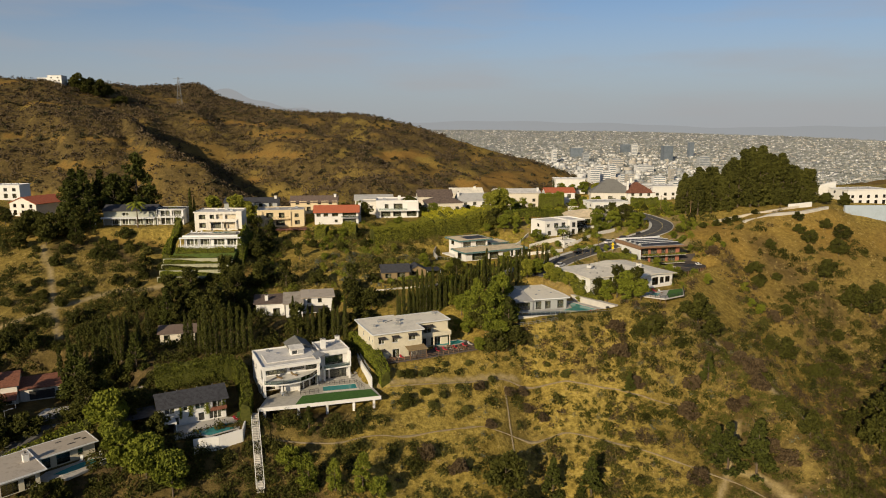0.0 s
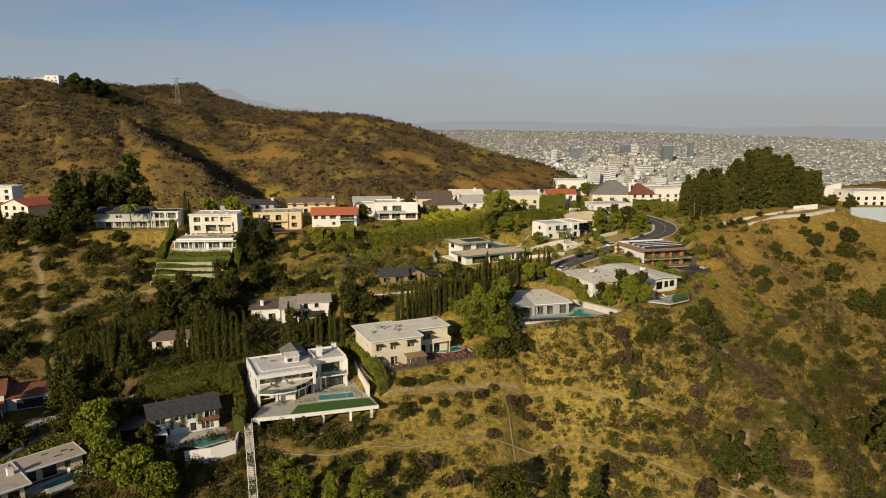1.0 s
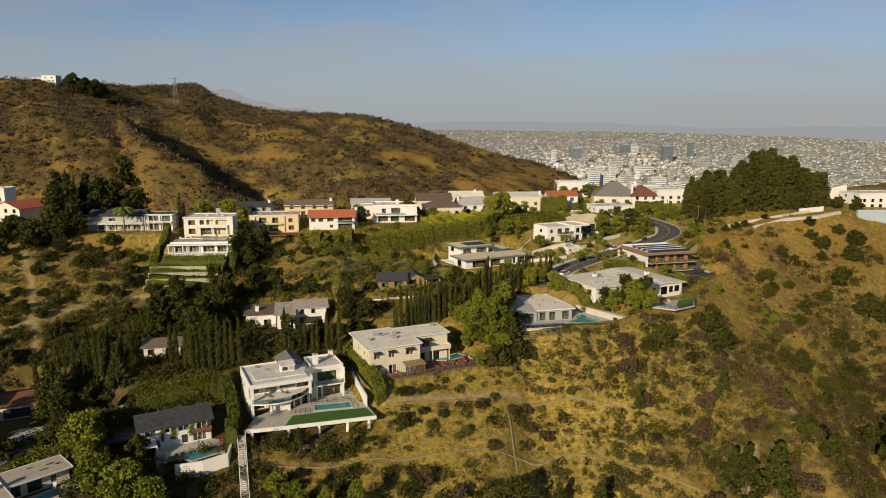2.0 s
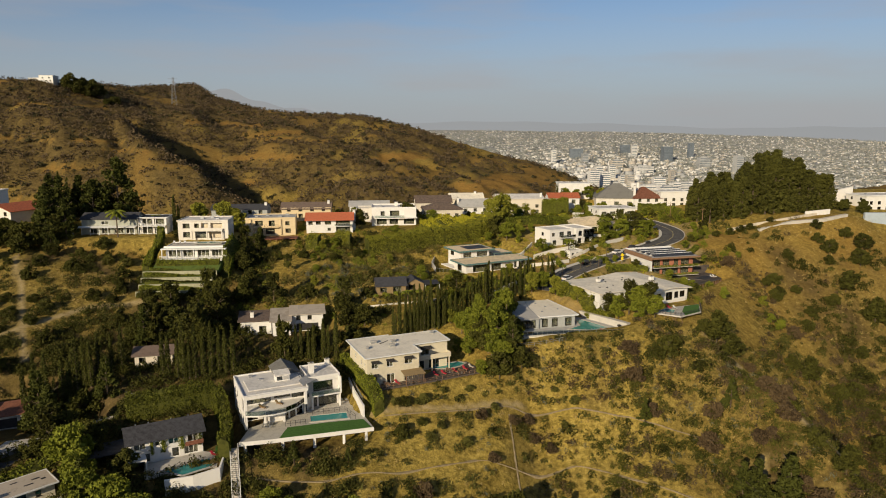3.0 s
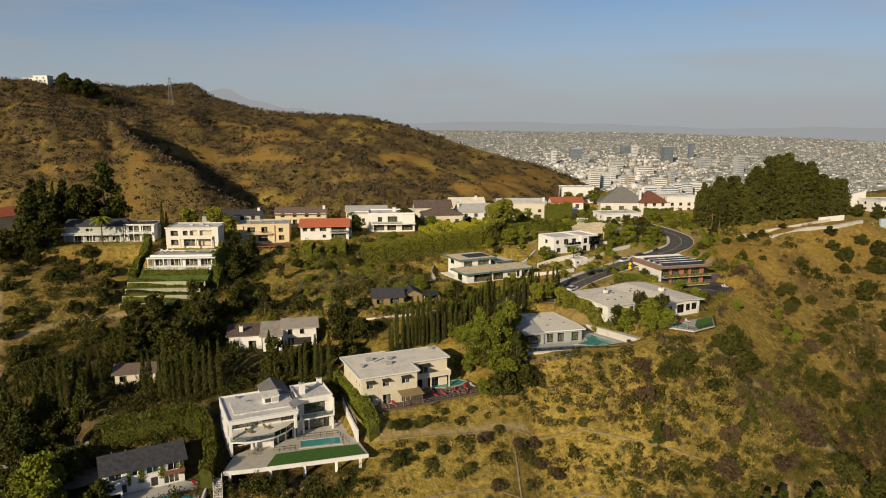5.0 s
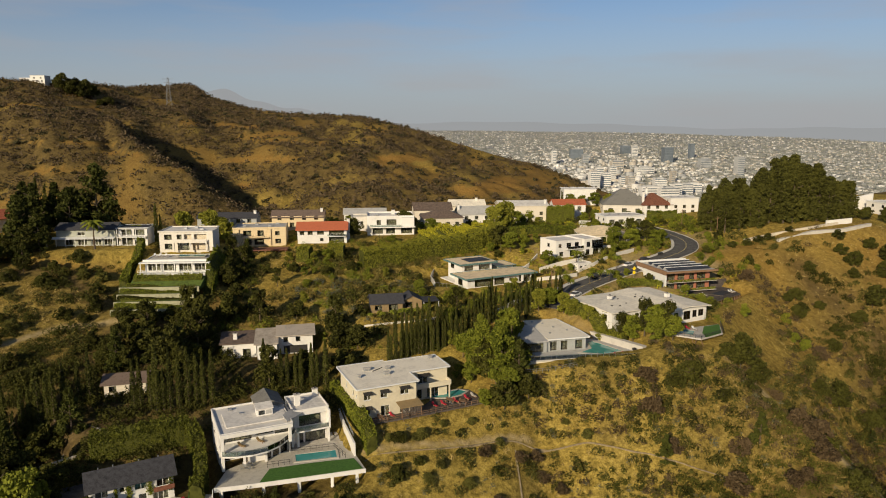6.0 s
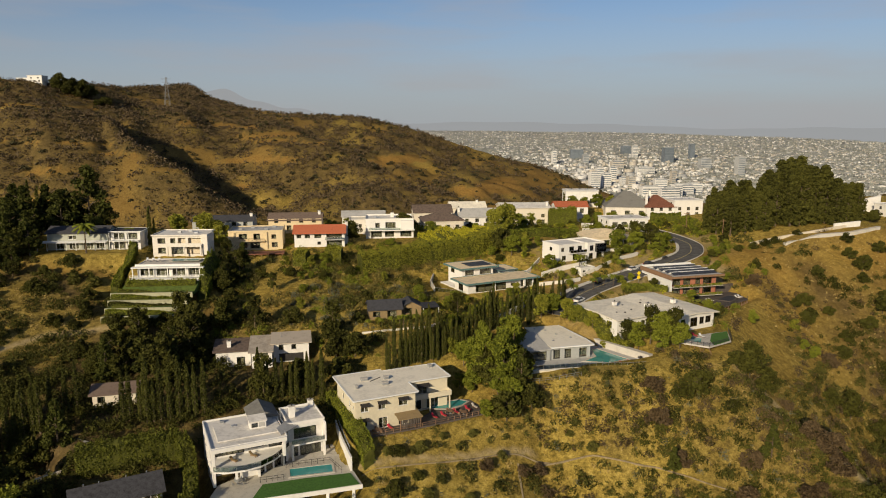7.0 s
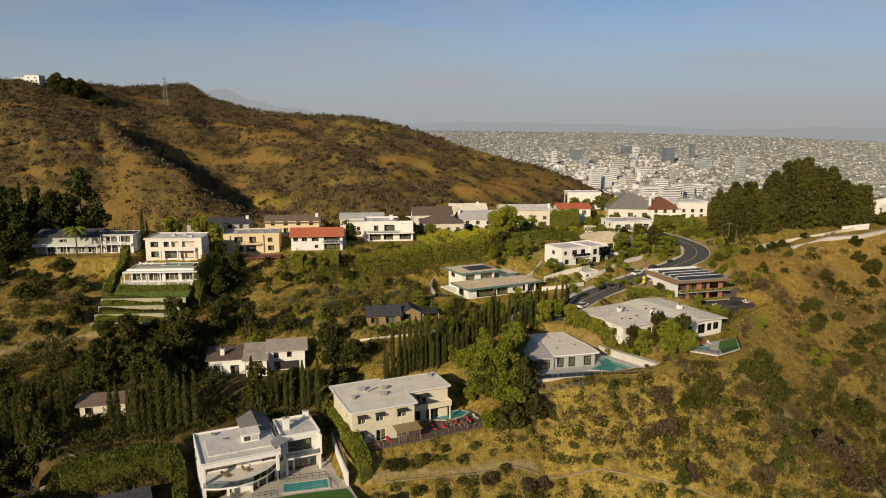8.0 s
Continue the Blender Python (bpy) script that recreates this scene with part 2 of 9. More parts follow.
def land_paint():
    """Dry grass, bare soil, scrub litter, paths and haze-paled far town ground by the ground's own kinds."""
    m = bpy.data.materials.new("hillside")
    m.use_nodes = True
    n, l = m.node_tree.nodes, m.node_tree.links
    p = n["Principled BSDF"]
    p.inputs["Roughness"].default_value, p.inputs["Specular IOR Level"].default_value = .95, .05
    geo, kind, town = n.new("ShaderNodeNewGeometry"), n.new("ShaderNodeAttribute"), n.new("ShaderNodeAttribute")
    kind.attribute_name, town.attribute_name = "kind", "town"
    sep = n.new("ShaderNodeSeparateColor")
    l.new(kind.outputs["Color"], sep.inputs[0])

    def tex(scale, detail=6, rough=.6):
        t = n.new("ShaderNodeTexNoise")
        t.inputs["Scale"].default_value, t.inputs["Detail"].default_value, t.inputs["Roughness"].default_value = scale, detail, rough
        l.new(geo.outputs["Position"], t.inputs["Vector"])
        return t.outputs[0]

    def ramp(fac, *stops):
        r = n.new("ShaderNodeValToRGB")
        e = r.color_ramp.elements
        while len(e) < len(stops):
            e.new(.5)
        for k, (pos, c) in enumerate(stops):
            e[k].position, e[k].color = pos, (*c, 1)
        l.new(fac, r.inputs[0])
        return r.outputs[0]

    def mix(fac, a, b):
        x = n.new("ShaderNodeMix")
        x.data_type = "RGBA"
        l.new(fac, x.inputs[0])
        l.new(a, x.inputs[6])
        l.new(b, x.inputs[7])
        return x.outputs[2]

    grass = ramp(tex(.7, 8, .74), (.3, (.085, .066, .016)), (.43, (.225, .167, .038)), (.56, (.39, .288, .069)), (.76, (.60, .465, .142)))
    patch = ramp(tex(.06, 5), (.4, (.72, .68, .6)), (.6, (1.08, 1.08, 1.08)))
    mul = n.new("ShaderNodeMix")
    mul.data_type, mul.blend_type = "RGBA", "MULTIPLY"
    mul.inputs[0].default_value = .55
    l.new(grass, mul.inputs[6])
    l.new(patch, mul.inputs[7])
    soil = ramp(tex(.8, 8, .75), (.3, (.12, .066, .017)), (.5, (.26, .148, .037)), (.72, (.44, .275, .075)))
    scrub = ramp(tex(.3, 9, .8), (.32, (.026, .020, .010)), (.47, (.076, .054, .024)), (.6, (.135, .096, .042)), (.75, (.22, .155, .066)))
    pale = ramp(tex(.9, 6), (.3, (.27, .205, .10)), (.7, (.46, .36, .20)))
    # Town ground is paled: the haze over the plain lies in this colour.
    urban_hazed = ramp(tex(.028, 8, .7), (.35, (.22, .228, .225)), (.5, (.27, .276, .272)), (.62, (.35, .35, .342)))
    fine = ramp(tex(3.6, 5, .8), (.36, (.46, .44, .40)), (.5, (1, 1, 1)), (.66, (1.4, 1.4, 1.34)))
    straw = n.new("ShaderNodeMix")
    straw.data_type, straw.blend_type = "RGBA", "MULTIPLY"
    straw.inputs[0].default_value = .8
    l.new(mul.outputs[2], straw.inputs[6])
    l.new(fine, straw.inputs[7])
    c = mix(sep.outputs[0], straw.outputs[2], soil)
    c = mix(sep.outputs[1], c, scrub)
    c = mix(sep.outputs[2], c, pale)
    c = mix(town.outputs["Fac"], c, urban_hazed)
    l.new(c, p.inputs["Base Color"])
    b = n.new("ShaderNodeBump")
    b.inputs["Strength"].default_value, b.inputs["Distance"].default_value = .8, .6
    l.new(tex(.9, 8, .75), b.inputs["Height"])
    l.new(b.outputs[0], p.inputs["Normal"])
    return m


M = dict(
    white=paint("white_stucco", (.69, .67, .63), .85, .05, 2.5), ivory=paint("ivory_stucco", (.64, .60, .53), .85, .06, 2.5),
    beige=paint("beige_stucco", (.60, .54, .40), .88, .06, 2.5), yellow=paint("yellow_stucco", (.62, .50, .31), .88, .06, 2.5),
    greywall=paint("grey_siding", (.33, .34, .33), .8, .08, 2), greenwall=paint("sage_siding", (.36, .37, .31), .8, .06, 2),
    teal=paint("teal_fascia", (.10, .17, .16), .6, .1, 1.5), dark=paint("dark_trim", (.035, .033, .032), .5, .15, 1),
    whitetrim=paint("white_trim", (.68, .68, .66), .5, .03, 1.5), membrane=paint("white_roof_membrane", (.60, .57, .525), .8, .14, 3.0),
    capsheet=paint("beige_roof_capsheet", (.74, .68, .56), .92, .10, 3.0), gravel=paint("tan_roof_gravel", (.70, .565, .37), .95, .14, 1.4, .4),
    greyroof=paint("grey_roof_sheet", (.40, .39, .37), .8, .12, 2.5), shingle=paint("dark_shingle", (.045, .045, .05), .85, .3, .8, .5),
    brownroof=paint("brown_shingle", (.13, .095, .075), .88, .25, .8, .5), redtile=paint("red_clay_tile", (.42, .12, .055), .8, .25, .5, .8),
    rusttile=paint("rust_clay_tile", (.185, .075, .045), .8, .3, .5, .8), wood=paint("weathered_timber", (.20, .12, .07), .8, .25, .6),
    deck=paint("dark_deck", (.085, .07, .06), .75, .25, .7), concrete=paint("concrete", (.46, .43, .38), .9, .12, 1.6),
    paver=paint("stone_paver", (.42, .39, .33), .85, .15, .8), slate=paint("slate_grey_roof", (.16, .155, .14), .8, .15, 1.5), tanroof=paint("weathered_tan_roof", (.40, .345, .28), .92, .15, 2.0, .3), asphalt=paint("asphalt", (.10, .095, .088), .9, .25, 1.6, .3),
    kerb=paint("kerb_concrete", (.52, .49, .44), .9, .1, 1.4), lane=paint("lane_paint", (.50, .40, .16), .7, .15, .5),
    turf=paint("artificial_turf", (.055, .13, .022), .95, .18, .5, .4), lawn=paint("lawn_grass", (.07, .10, .018), .95, .3, .9, .5),
    water=paint("pool_water", (.05, .26, .25), .08, .12, 2.0, .08, 0, .3, .6), metal=paint("galvanised_metal", (.45, .46, .47), .4, .1, .6, .05, .8),
    solar=paint("solar_panel", (.035, .036, .042), .45, .2, 1.0, 0, 0, .1, .6), awning=paint("tan_canvas", (.25, .18, .09), .9, .1, 1.0),
    red=paint("red_canvas", (.45, .03, .05), .8, .15, .5), brick=paint("red_brick", (.30, .12, .07), .9, .25, .3, .5),
    bark=paint("bark", (.10, .075, .05), .95, .3, .4, .6), terrace_stone=paint("mossy_terrace_stone", (.31, .30, .20), .9, .2, .7, .5), rock=paint("pale_stone", (.5, .44, .35), .9, .2, .7, .5),
    curtain=paint("curtain", (.55, .48, .36), .9, .15, .5), bluewall=paint("blue_grey_render", (.36, .42, .47), .8, .06, 2.5),
    rubber=paint("tyre_rubber", (.02, .02, .02), .8, .1, .3), sign=paint("sign_yellow", (.85, .62, .02), .5, .03, .5),
    glass=glass_paint("window_glass", (.55, .60, .58), .08), rail_glass=glass_paint("railing_glass", (.80, .86, .84), .05),
    town_white=paint("town_white", (.60, .585, .555), .85, .1, 30), town_grey=paint("town_grey", (.34, .345, .34), .8, .15, 30),
    cream=paint("cream_stucco", (.60, .54, .44), .88, .08, 2.5), town_tan=paint("town_tan", (.44, .40, .34), .85, .15, 30), town_glass=paint("town_glass", (.14, .165, .19), .35, .15, 30),
)
LEAF = dict(
    oak=leaf_paint("oak_leaves", (0.0086, 0.00946, 0.00215), (0.0688, 0.0688, 0.01204)), pine=leaf_paint("pine_needles", (0.00602, 0.0086, 0.00215), (0.06536, 0.07224, 0.0129)),
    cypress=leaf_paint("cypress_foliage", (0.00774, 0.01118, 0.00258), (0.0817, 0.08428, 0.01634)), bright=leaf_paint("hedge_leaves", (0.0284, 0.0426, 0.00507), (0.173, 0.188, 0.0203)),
    olive=leaf_paint("dry_scrub_leaves", (0.02064, 0.0215, 0.00516), (0.1161, 0.1101, 0.02408)), brown=leaf_paint("withered_scrub", (0.0344, 0.02494, 0.0129), (0.1462, 0.1049, 0.04988)),
    clip=leaf_paint("clipped_leaves", (0.122, 0.127, 0.0101), (0.447, 0.406, 0.0304)), tan=leaf_paint("sunlit_scrub", (0.0301, 0.02924, 0.00774), (0.172, 0.1419, 0.0387)), lime=leaf_paint("young_leaves", (0.0406, 0.0528, 0.0071), (0.223, 0.218, 0.0264)), hedge=leaf_paint("tall_hedge_leaves", (.012, .017, .003), (.105, .112, .014)), cover=leaf_paint("low_green_cover", (0.0172, 0.01892, 0.00344), (0.0903, 0.0903, 0.01548)), umber=leaf_paint("brown_bush_twigs", (0.02236, 0.01548, 0.0086), (0.1032, 0.07138, 0.03612)), grove=leaf_paint("grove_needles", (0.0086, 0.01032, 0.00258), (0.0903, 0.08944, 0.0172)), grey=leaf_paint("grey_scrub_leaves", (0.0516, 0.0559, 0.0344), (0.1462, 0.1462, 0.0946)),
)
M["mast_steel"] = paint("mast_steel", (.16, .165, .17), .6, .1, .8, .05, .4)
M["kerb_old"] = paint("old_concrete", (.235, .185, .11), .95, .2, 1.0)
LAND = land_paint()


# ---- tools ----
def thing(name, x, y, z, turn, label, category, group="", kind=""):
    e = new(name)
    e.empty_display_size = .5
    e.matrix_basis = pose(x, y, z, 0, 0, turn)
    return tagged(e, label, category, group, kind)


def part(name, bm, material, parent=None, label=""):
    if isinstance(bm, bmesh.types.BMesh):
        bmesh.ops.recalc_face_normals(bm, faces=bm.faces)
        me = bpy.data.meshes.new(name)
        bm.to_mesh(me)
        bm.free()
    else:
        me = bm
    if not me.materials:
        me.materials.append(material)
    ob = new(name, me)
    ob.parent = parent
    if label:
        ob["label"] = label
    return ob


def box(x0, y0, z0, x1, y1, z1, bm=None):
    bm = bm or bmesh.new()
    v = [bm.verts.new((x, y, z)) for z in (z0, z1) for x, y in ((x0, y0), (x1, y0), (x1, y1), (x0, y1))]
    for f in ((3, 2, 1, 0), (4, 5, 6, 7), (0, 1, 5, 4), (1, 2, 6, 5), (2, 3, 7, 6), (3, 0, 4, 7)):
        bm.faces.new([v[i] for i in f])
    return bm


def soft_box(x0, y0, z0, x1, y1, z1, r=.04):
    bm = box(x0, y0, z0, x1, y1, z1)
    bmesh.ops.bevel(bm, geom=list(bm.edges), offset=r, segments=1, affect="EDGES")
    return bm


def prism(points, z0, z1, bm=None):
    """An upright block on a polygon; z0 and z1 may be lists, a height for each corner."""
    bm = bm or bmesh.new()
    k = len(points)
    lo = z0 if isinstance(z0, (list, tuple)) else [z0] * k
    hi = z1 if isinstance(z1, (list, tuple)) else [z1] * k
    a = [bm.verts.new((x, y, z)) for (x, y), z in zip(points, lo)]
    b = [bm.verts.new((x, y, z)) for (x, y), z in zip(points, hi)]
    bm.faces.new(a[::-1])
    bm.faces.new(b)
    for i in range(k):
        bm.faces.new((a[i], a[(i + 1) % k], b[(i + 1) % k], b[i]))
    return bm


def tube(x, y, z0, z1, r, r2=None, n=10, bm=None):
    r2 = r if r2 is None else r2
    ring = [(math.cos(2 * math.pi * i / n), math.sin(2 * math.pi * i / n)) for i in range(n)]
    bm = bm or bmesh.new()
    a = [bm.verts.new((x + c * r, y + s * r, z0)) for c, s in ring]
    b = [bm.verts.new((x + c * r2, y + s * r2, z1)) for c, s in ring]
    bm.faces.new(a[::-1])
    bm.faces.new(b)
    for i in range(n):
        bm.faces.new((a[i], a[(i + 1) % n], b[(i + 1) % n], b[i]))
    return bm


def beam(p, q, w, bm=None):
    """A square bar from p to q."""
    p, q = Vector(p), Vector(q)
    d = (q - p).normalized()
    side = d.cross(Vector((0, 0, 1)) if abs(d.z) < .95 else Vector((1, 0, 0))).normalized() * w / 2
    up = d.cross(side).normalized() * w / 2
    bm = bm or bmesh.new()
    a = [bm.verts.new(p + s * side + t * up) for s, t in ((-1, -1), (1, -1), (1, 1), (-1, 1))]
    b = [bm.verts.new(q + s * side + t * up) for s, t in ((-1, -1), (1, -1), (1, 1), (-1, 1))]
    bm.faces.new(a[::-1])
    bm.faces.new(b)
    for i in range(4):
        bm.faces.new((a[i], a[(i + 1) % 4], b[(i + 1) % 4], b[i]))
    return bm


# ---- house kit (all in the house's own metres: u along the front, v to the back) ----
def fill_opening(parent, p, along, inward, a, b, lo, hi, kind, frame):
    """Puts a framed window, glazed door or garage door into an opening."""
    def at(s, depth, z):
        return (p[0] + along[0] * s + inward[0] * depth, p[1] + along[1] * s + inward[1] * depth, z)

    def slab(s0, s1, d0, d1, z0, z1, bm):
        c = [at(s0, d0, 0)[:2], at(s1, d0, 0)[:2], at(s1, d1, 0)[:2], at(s0, d1, 0)[:2]]
        return prism(c, z0, z1, bm)

    if kind == "o":
        return
    if kind == "g":
        door = part("garage_door", slab(a, b, .12, .17, lo, hi, None), M["wood"] if frame is M["wood"] else M["dark"], parent)
        for k in range(1, 4):
            z = lo + (hi - lo) * k / 4
            part("panel_rib", slab(a + .05, b - .05, .10, .12, z - .03, z + .03, None), M["dark"], door)
        return
    f = .09
    n = max(1, round((b - a) / 1.1)) if kind == "s" else (2 if b - a > 1.0 else 1)
    step = (b - a) / n
    bm = bmesh.new()
    rim = [[[bm.verts.new(at(s, d, z)) for s, z in ((a + g, lo + g), (b - g, lo + g), (b - g, hi - g), (a + g, hi - g))] for g in (0, f)] for d in (.08, .16)]
    for i in range(4):
        j = (i + 1) % 4
        for q in ((rim[0][0], rim[0][1]), (rim[1][0], rim[1][1]), (rim[0][0], rim[1][0]), (rim[0][1], rim[1][1])):
            bm.faces.new((q[0][i], q[0][j], q[1][j], q[1][i]))
    w = part("window" if kind == "w" else "glazed_door", bm, frame, parent)
    for i in range(1, n):
        s = a + i * step
        part("mullion", slab(s - f / 2, s + f / 2, .085, .155, lo + f, hi - f, None), frame, w)
    for i in range(n):
        pane = part("pane", slab(a + i * step + f * .6, a + (i + 1) * step - f * .6, .11, .125, lo + f, hi - f, None), M["glass"], w)
        pane.visible_shadow = False
    if kind == "w" and hi - lo < 2.2:
        part("sill", slab(a - .08, b + .08, -.07, .08, lo - .07, lo, None), frame, w)


def wall(parent, p, q, z0, z1, openings, material, frame, t=.25):
    length = math.hypot(q[0] - p[0], q[1] - p[1])
    along = ((q[0] - p[0]) / length, (q[1] - p[1]) / length)
    inward = (-along[1], along[0])
    ss = sorted({0, length, *(s for o in openings for s in o[:2])})
    zs = sorted({z0, z1, *(z for o in openings for z in o[2:4])})
    bm = bmesh.new()

    def quad(*c):
        bm.faces.new([bm.verts.new((p[0] + along[0] * s + inward[0] * d, p[1] + along[1] * s + inward[1] * d, z)) for s, d, z in c])

    for s0, s1 in zip(ss, ss[1:]):
        for a, b in zip(zs, zs[1:]):
            if any(o[0] - 1e-4 <= s0 and s1 <= o[1] + 1e-4 and o[2] - 1e-4 <= a and b <= o[3] + 1e-4 for o in openings):
                continue
            quad((s0, 0, a), (s1, 0, a), (s1, 0, b), (s0, 0, b))
            quad((s1, t, a), (s0, t, a), (s0, t, b), (s1, t, b))
    for a, b, lo, hi, *_ in openings:
        quad((a, 0, lo), (a, t, lo), (b, t, lo), (b, 0, lo))
        quad((a, 0, hi), (b, 0, hi), (b, t, hi), (a, t, hi))
        quad((a, 0, lo), (a, 0, hi), (a, t, hi), (a, t, lo))
        quad((b, 0, lo), (b, t, lo), (b, t, hi), (b, 0, hi))
    quad((0, 0, z1), (length, 0, z1), (length, t, z1), (0, t, z1))
    quad((0, 0, z0), (0, 0, z1), (0, t, z1), (0, t, z0))
    quad((length, 0, z0), (length, t, z0), (length, t, z1), (length, 0, z1))
    bmesh.ops.remove_doubles(bm, verts=bm.verts, dist=1e-4)
    ob = part("wall", bm, material, parent)
    for a, b, lo, hi, kind in openings:
        fill_opening(parent, p, along, inward, a, b, lo, hi, kind, frame)
    return ob


def block(parent, u0, u1, v0, v1, z0, z1, material, frame=None, F=(), R=(), B=(), L=(), floors=()):
    """Four walls with openings, each given from its left end as seen from outside, and floors inside."""
    t, frame = .25, frame or M["dark"]
    wall(parent, (u0, v0), (u1, v0), z0, z1, F, material, frame)
    wall(parent, (u1, v0 + t), (u1, v1 - t), z0, z1, R, material, frame)
    wall(parent, (u1, v1), (u0, v1), z0, z1, B, material, frame)
    wall(parent, (u0, v1 - t), (u0, v0 + t), z0, z1, L, material, frame)
    for z in floors or (z0 + .02,):
        part("floor_slab", box(u0 + t, v0 + t, z - .2, u1 - t, v1 - t, z), M["wood"], parent)
    k = 1.1 if v1 - v0 > 4 else .6
    part("inner_wall", box(u0 + t, v0 + k, z0 + .05, u1 - t, v0 + k + .12, z1 - .02), M["curtain"], parent)


def footing(parent, u0, u1, v0, v1, depth, material):
    part("foundation", box(u0 + .03, v0 + .03, -depth, u1 - .03, v1 - .03, -.001), material, parent)


def flat_roof(parent, u0, u1, v0, v1, z, top, edge, over=.4, th=.3, kerb=.12):
    a, b, c, d = u0 - over, u1 + over, v0 - over, v1 + over
    roof = part("roof", box(a + .2, c + .2, z, b - .2, d - .2, z + th - .02), top, parent)
    for name, q in (("fascia", (a, c, b, c + .2)), ("fascia", (a, d - .2, b, d)), ("fascia", (a, c + .2, a + .2, d - .2)), ("fascia", (b - .2, c + .2, b, d - .2))):
        part(name, box(q[0], q[1], z, q[2], q[3], z + th + kerb), edge, roof)
    return roof


def gable_roof(parent, u0, u1, v0, v1, z, rise, along_u, top, infill, over=.5, th=.18):
    a, b, c, d = u0 - over, u1 + over, v0 - over, v1 + over
    bm = bmesh.new()
    if along_u:
        m = (c + d) / 2
        k = rise / ((v1 - v0) / 2) * over
        for s0, s1, h0, h1 in ((c, m, -k, rise), (m, d, rise, -k)):
            prism([(a, s0), (b, s0), (b, s1), (a, s1)], [z + h0, z + h0, z + h1, z + h1], [z + h0 + th, z + h0 + th, z + h1 + th, z + h1 + th], bm)
    else:
        m = (a + b) / 2
        k = rise / ((u1 - u0) / 2) * over
        for s0, s1, h0, h1 in ((a, m, -k, rise), (m, b, rise, -k)):
            prism([(s0, c), (s1, c), (s1, d), (s0, d)], [z + h0, z + h1, z + h1, z + h0], [z + h0 + th, z + h1 + th, z + h1 + th, z + h0 + th], bm)
    roof = part("roof", bm, top, parent)
    for end in (0, 1):
        bm = bmesh.new()
        if along_u:
            x = u0 if end == 0 else u1 - .25
            tri = [(x, v0, z), (x, v1, z), (x, (v0 + v1) / 2, z + rise)]
            off = Vector((.25, 0, 0))
        else:
            y = v0 if end == 0 else v1 - .25
            tri = [(u0, y, z), (u1, y, z), ((u0 + u1) / 2, y, z + rise)]
            off = Vector((0, .25, 0))
        p = [bm.verts.new(Vector(t)) for t in tri]
        q = [bm.verts.new(Vector(t) + off) for t in tri]
        bm.faces.new(p)
        bm.faces.new(q[::-1])
        for i in range(3):
            bm.faces.new((p[i], q[i], q[(i + 1) % 3], p[(i + 1) % 3]))
        part("gable_wall", bm, infill, parent)
    return roof


def hip_roof(parent, u0, u1, v0, v1, z, rise, top, over=.5, th=.2, edge=None):
    a, b, c, d = u0 - over, u1 + over, v0 - over, v1 + over
    inset = min((b - a), (d - c)) / 2 * .92
    bm = bmesh.new()
    lo = [bm.verts.new(p) for p in ((a, c, z), (b, c, z), (b, d, z), (a, d, z))]
    mid = [bm.verts.new(p) for p in ((a, c, z + th), (b, c, z + th), (b, d, z + th), (a, d, z + th))]
    hi = [bm.verts.new(p) for p in ((a + inset, c + inset, z + rise), (b - inset, c + inset, z + rise), (b - inset, d - inset, z + rise), (a + inset, d - inset, z + rise))]
    bm.faces.new(lo[::-1])
    bm.faces.new(hi)
    for i in range(4):
        j = (i + 1) % 4
        bm.faces.new((lo[i], lo[j], mid[j], mid[i]))
        bm.faces.new((mid[i], mid[j], hi[j], hi[i]))
    return part("roof", bm, top, parent)


def chimney(parent, u, v, z0, z1, w=1.0, d=.8, material=None):
    c = part("chimney", soft_box(u, v, z0, u + w, v + d, z1, .03), material or M["white"], parent)
    part("chimney_cap", soft_box(u - .1, v - .1, z1, u + w + .1, v + d + .1, z1 + .12, .03), M["concrete"], c)
    part("flue", tube(u + w / 2, v + d / 2, z1 + .12, z1 + .5, .16), M["dark"], c)


def roof_unit(parent, u, v, z, w=.9, d=.7, h=.6, material=None):
    part("roof_vent", soft_box(u, v, z, u + w, v + d, z + h, .05), material or M["metal"], parent)


def glass_rail(parent, points, z, h=1.0, step=1.6, posts=None, clear=True):
    rail = part("railing", beam((*points[0], z + h), (*points[-1], z + h), .05) if len(points) == 2 else
                _rail_line(points, z + h), posts or M["metal"], parent)
    for p, q in zip(points, points[1:]):
        n = max(1, round(math.dist(p, q) / step))
        for i in range(n):
            a = [p[k] + (q[k] - p[k]) * i / n for k in (0, 1)]
            b = [p[k] + (q[k] - p[k]) * (i + 1) / n for k in (0, 1)]
            part("post", beam((*a, z), (*a, z + h), .06), posts or M["metal"], rail)
            if clear:
                pane = part("glass_panel", beam((a[0], a[1], z + h * .52), (b[0], b[1], z + h * .52), .02), M["rail_glass"], rail)
                for vert in pane.data.vertices:
                    vert.co.z = z + .08 if vert.co.z < z + h * .52 else z + h - .06
            else:
                part("rail_bar", beam((*a, z + h * .5), (*b, z + h * .5), .04), posts or M["metal"], rail)
    return rail


def _rail_line(points, z):
    bm = bmesh.new()
    for p, q in zip(points, points[1:]):
        beam((*p, z), (*q, z), .06, bm)
    return bm


def site(name, key, label, category="house"):
    x, y, z, turn, w, d = SITES[key]
    return thing(name, x, y, z, turn, label, category)


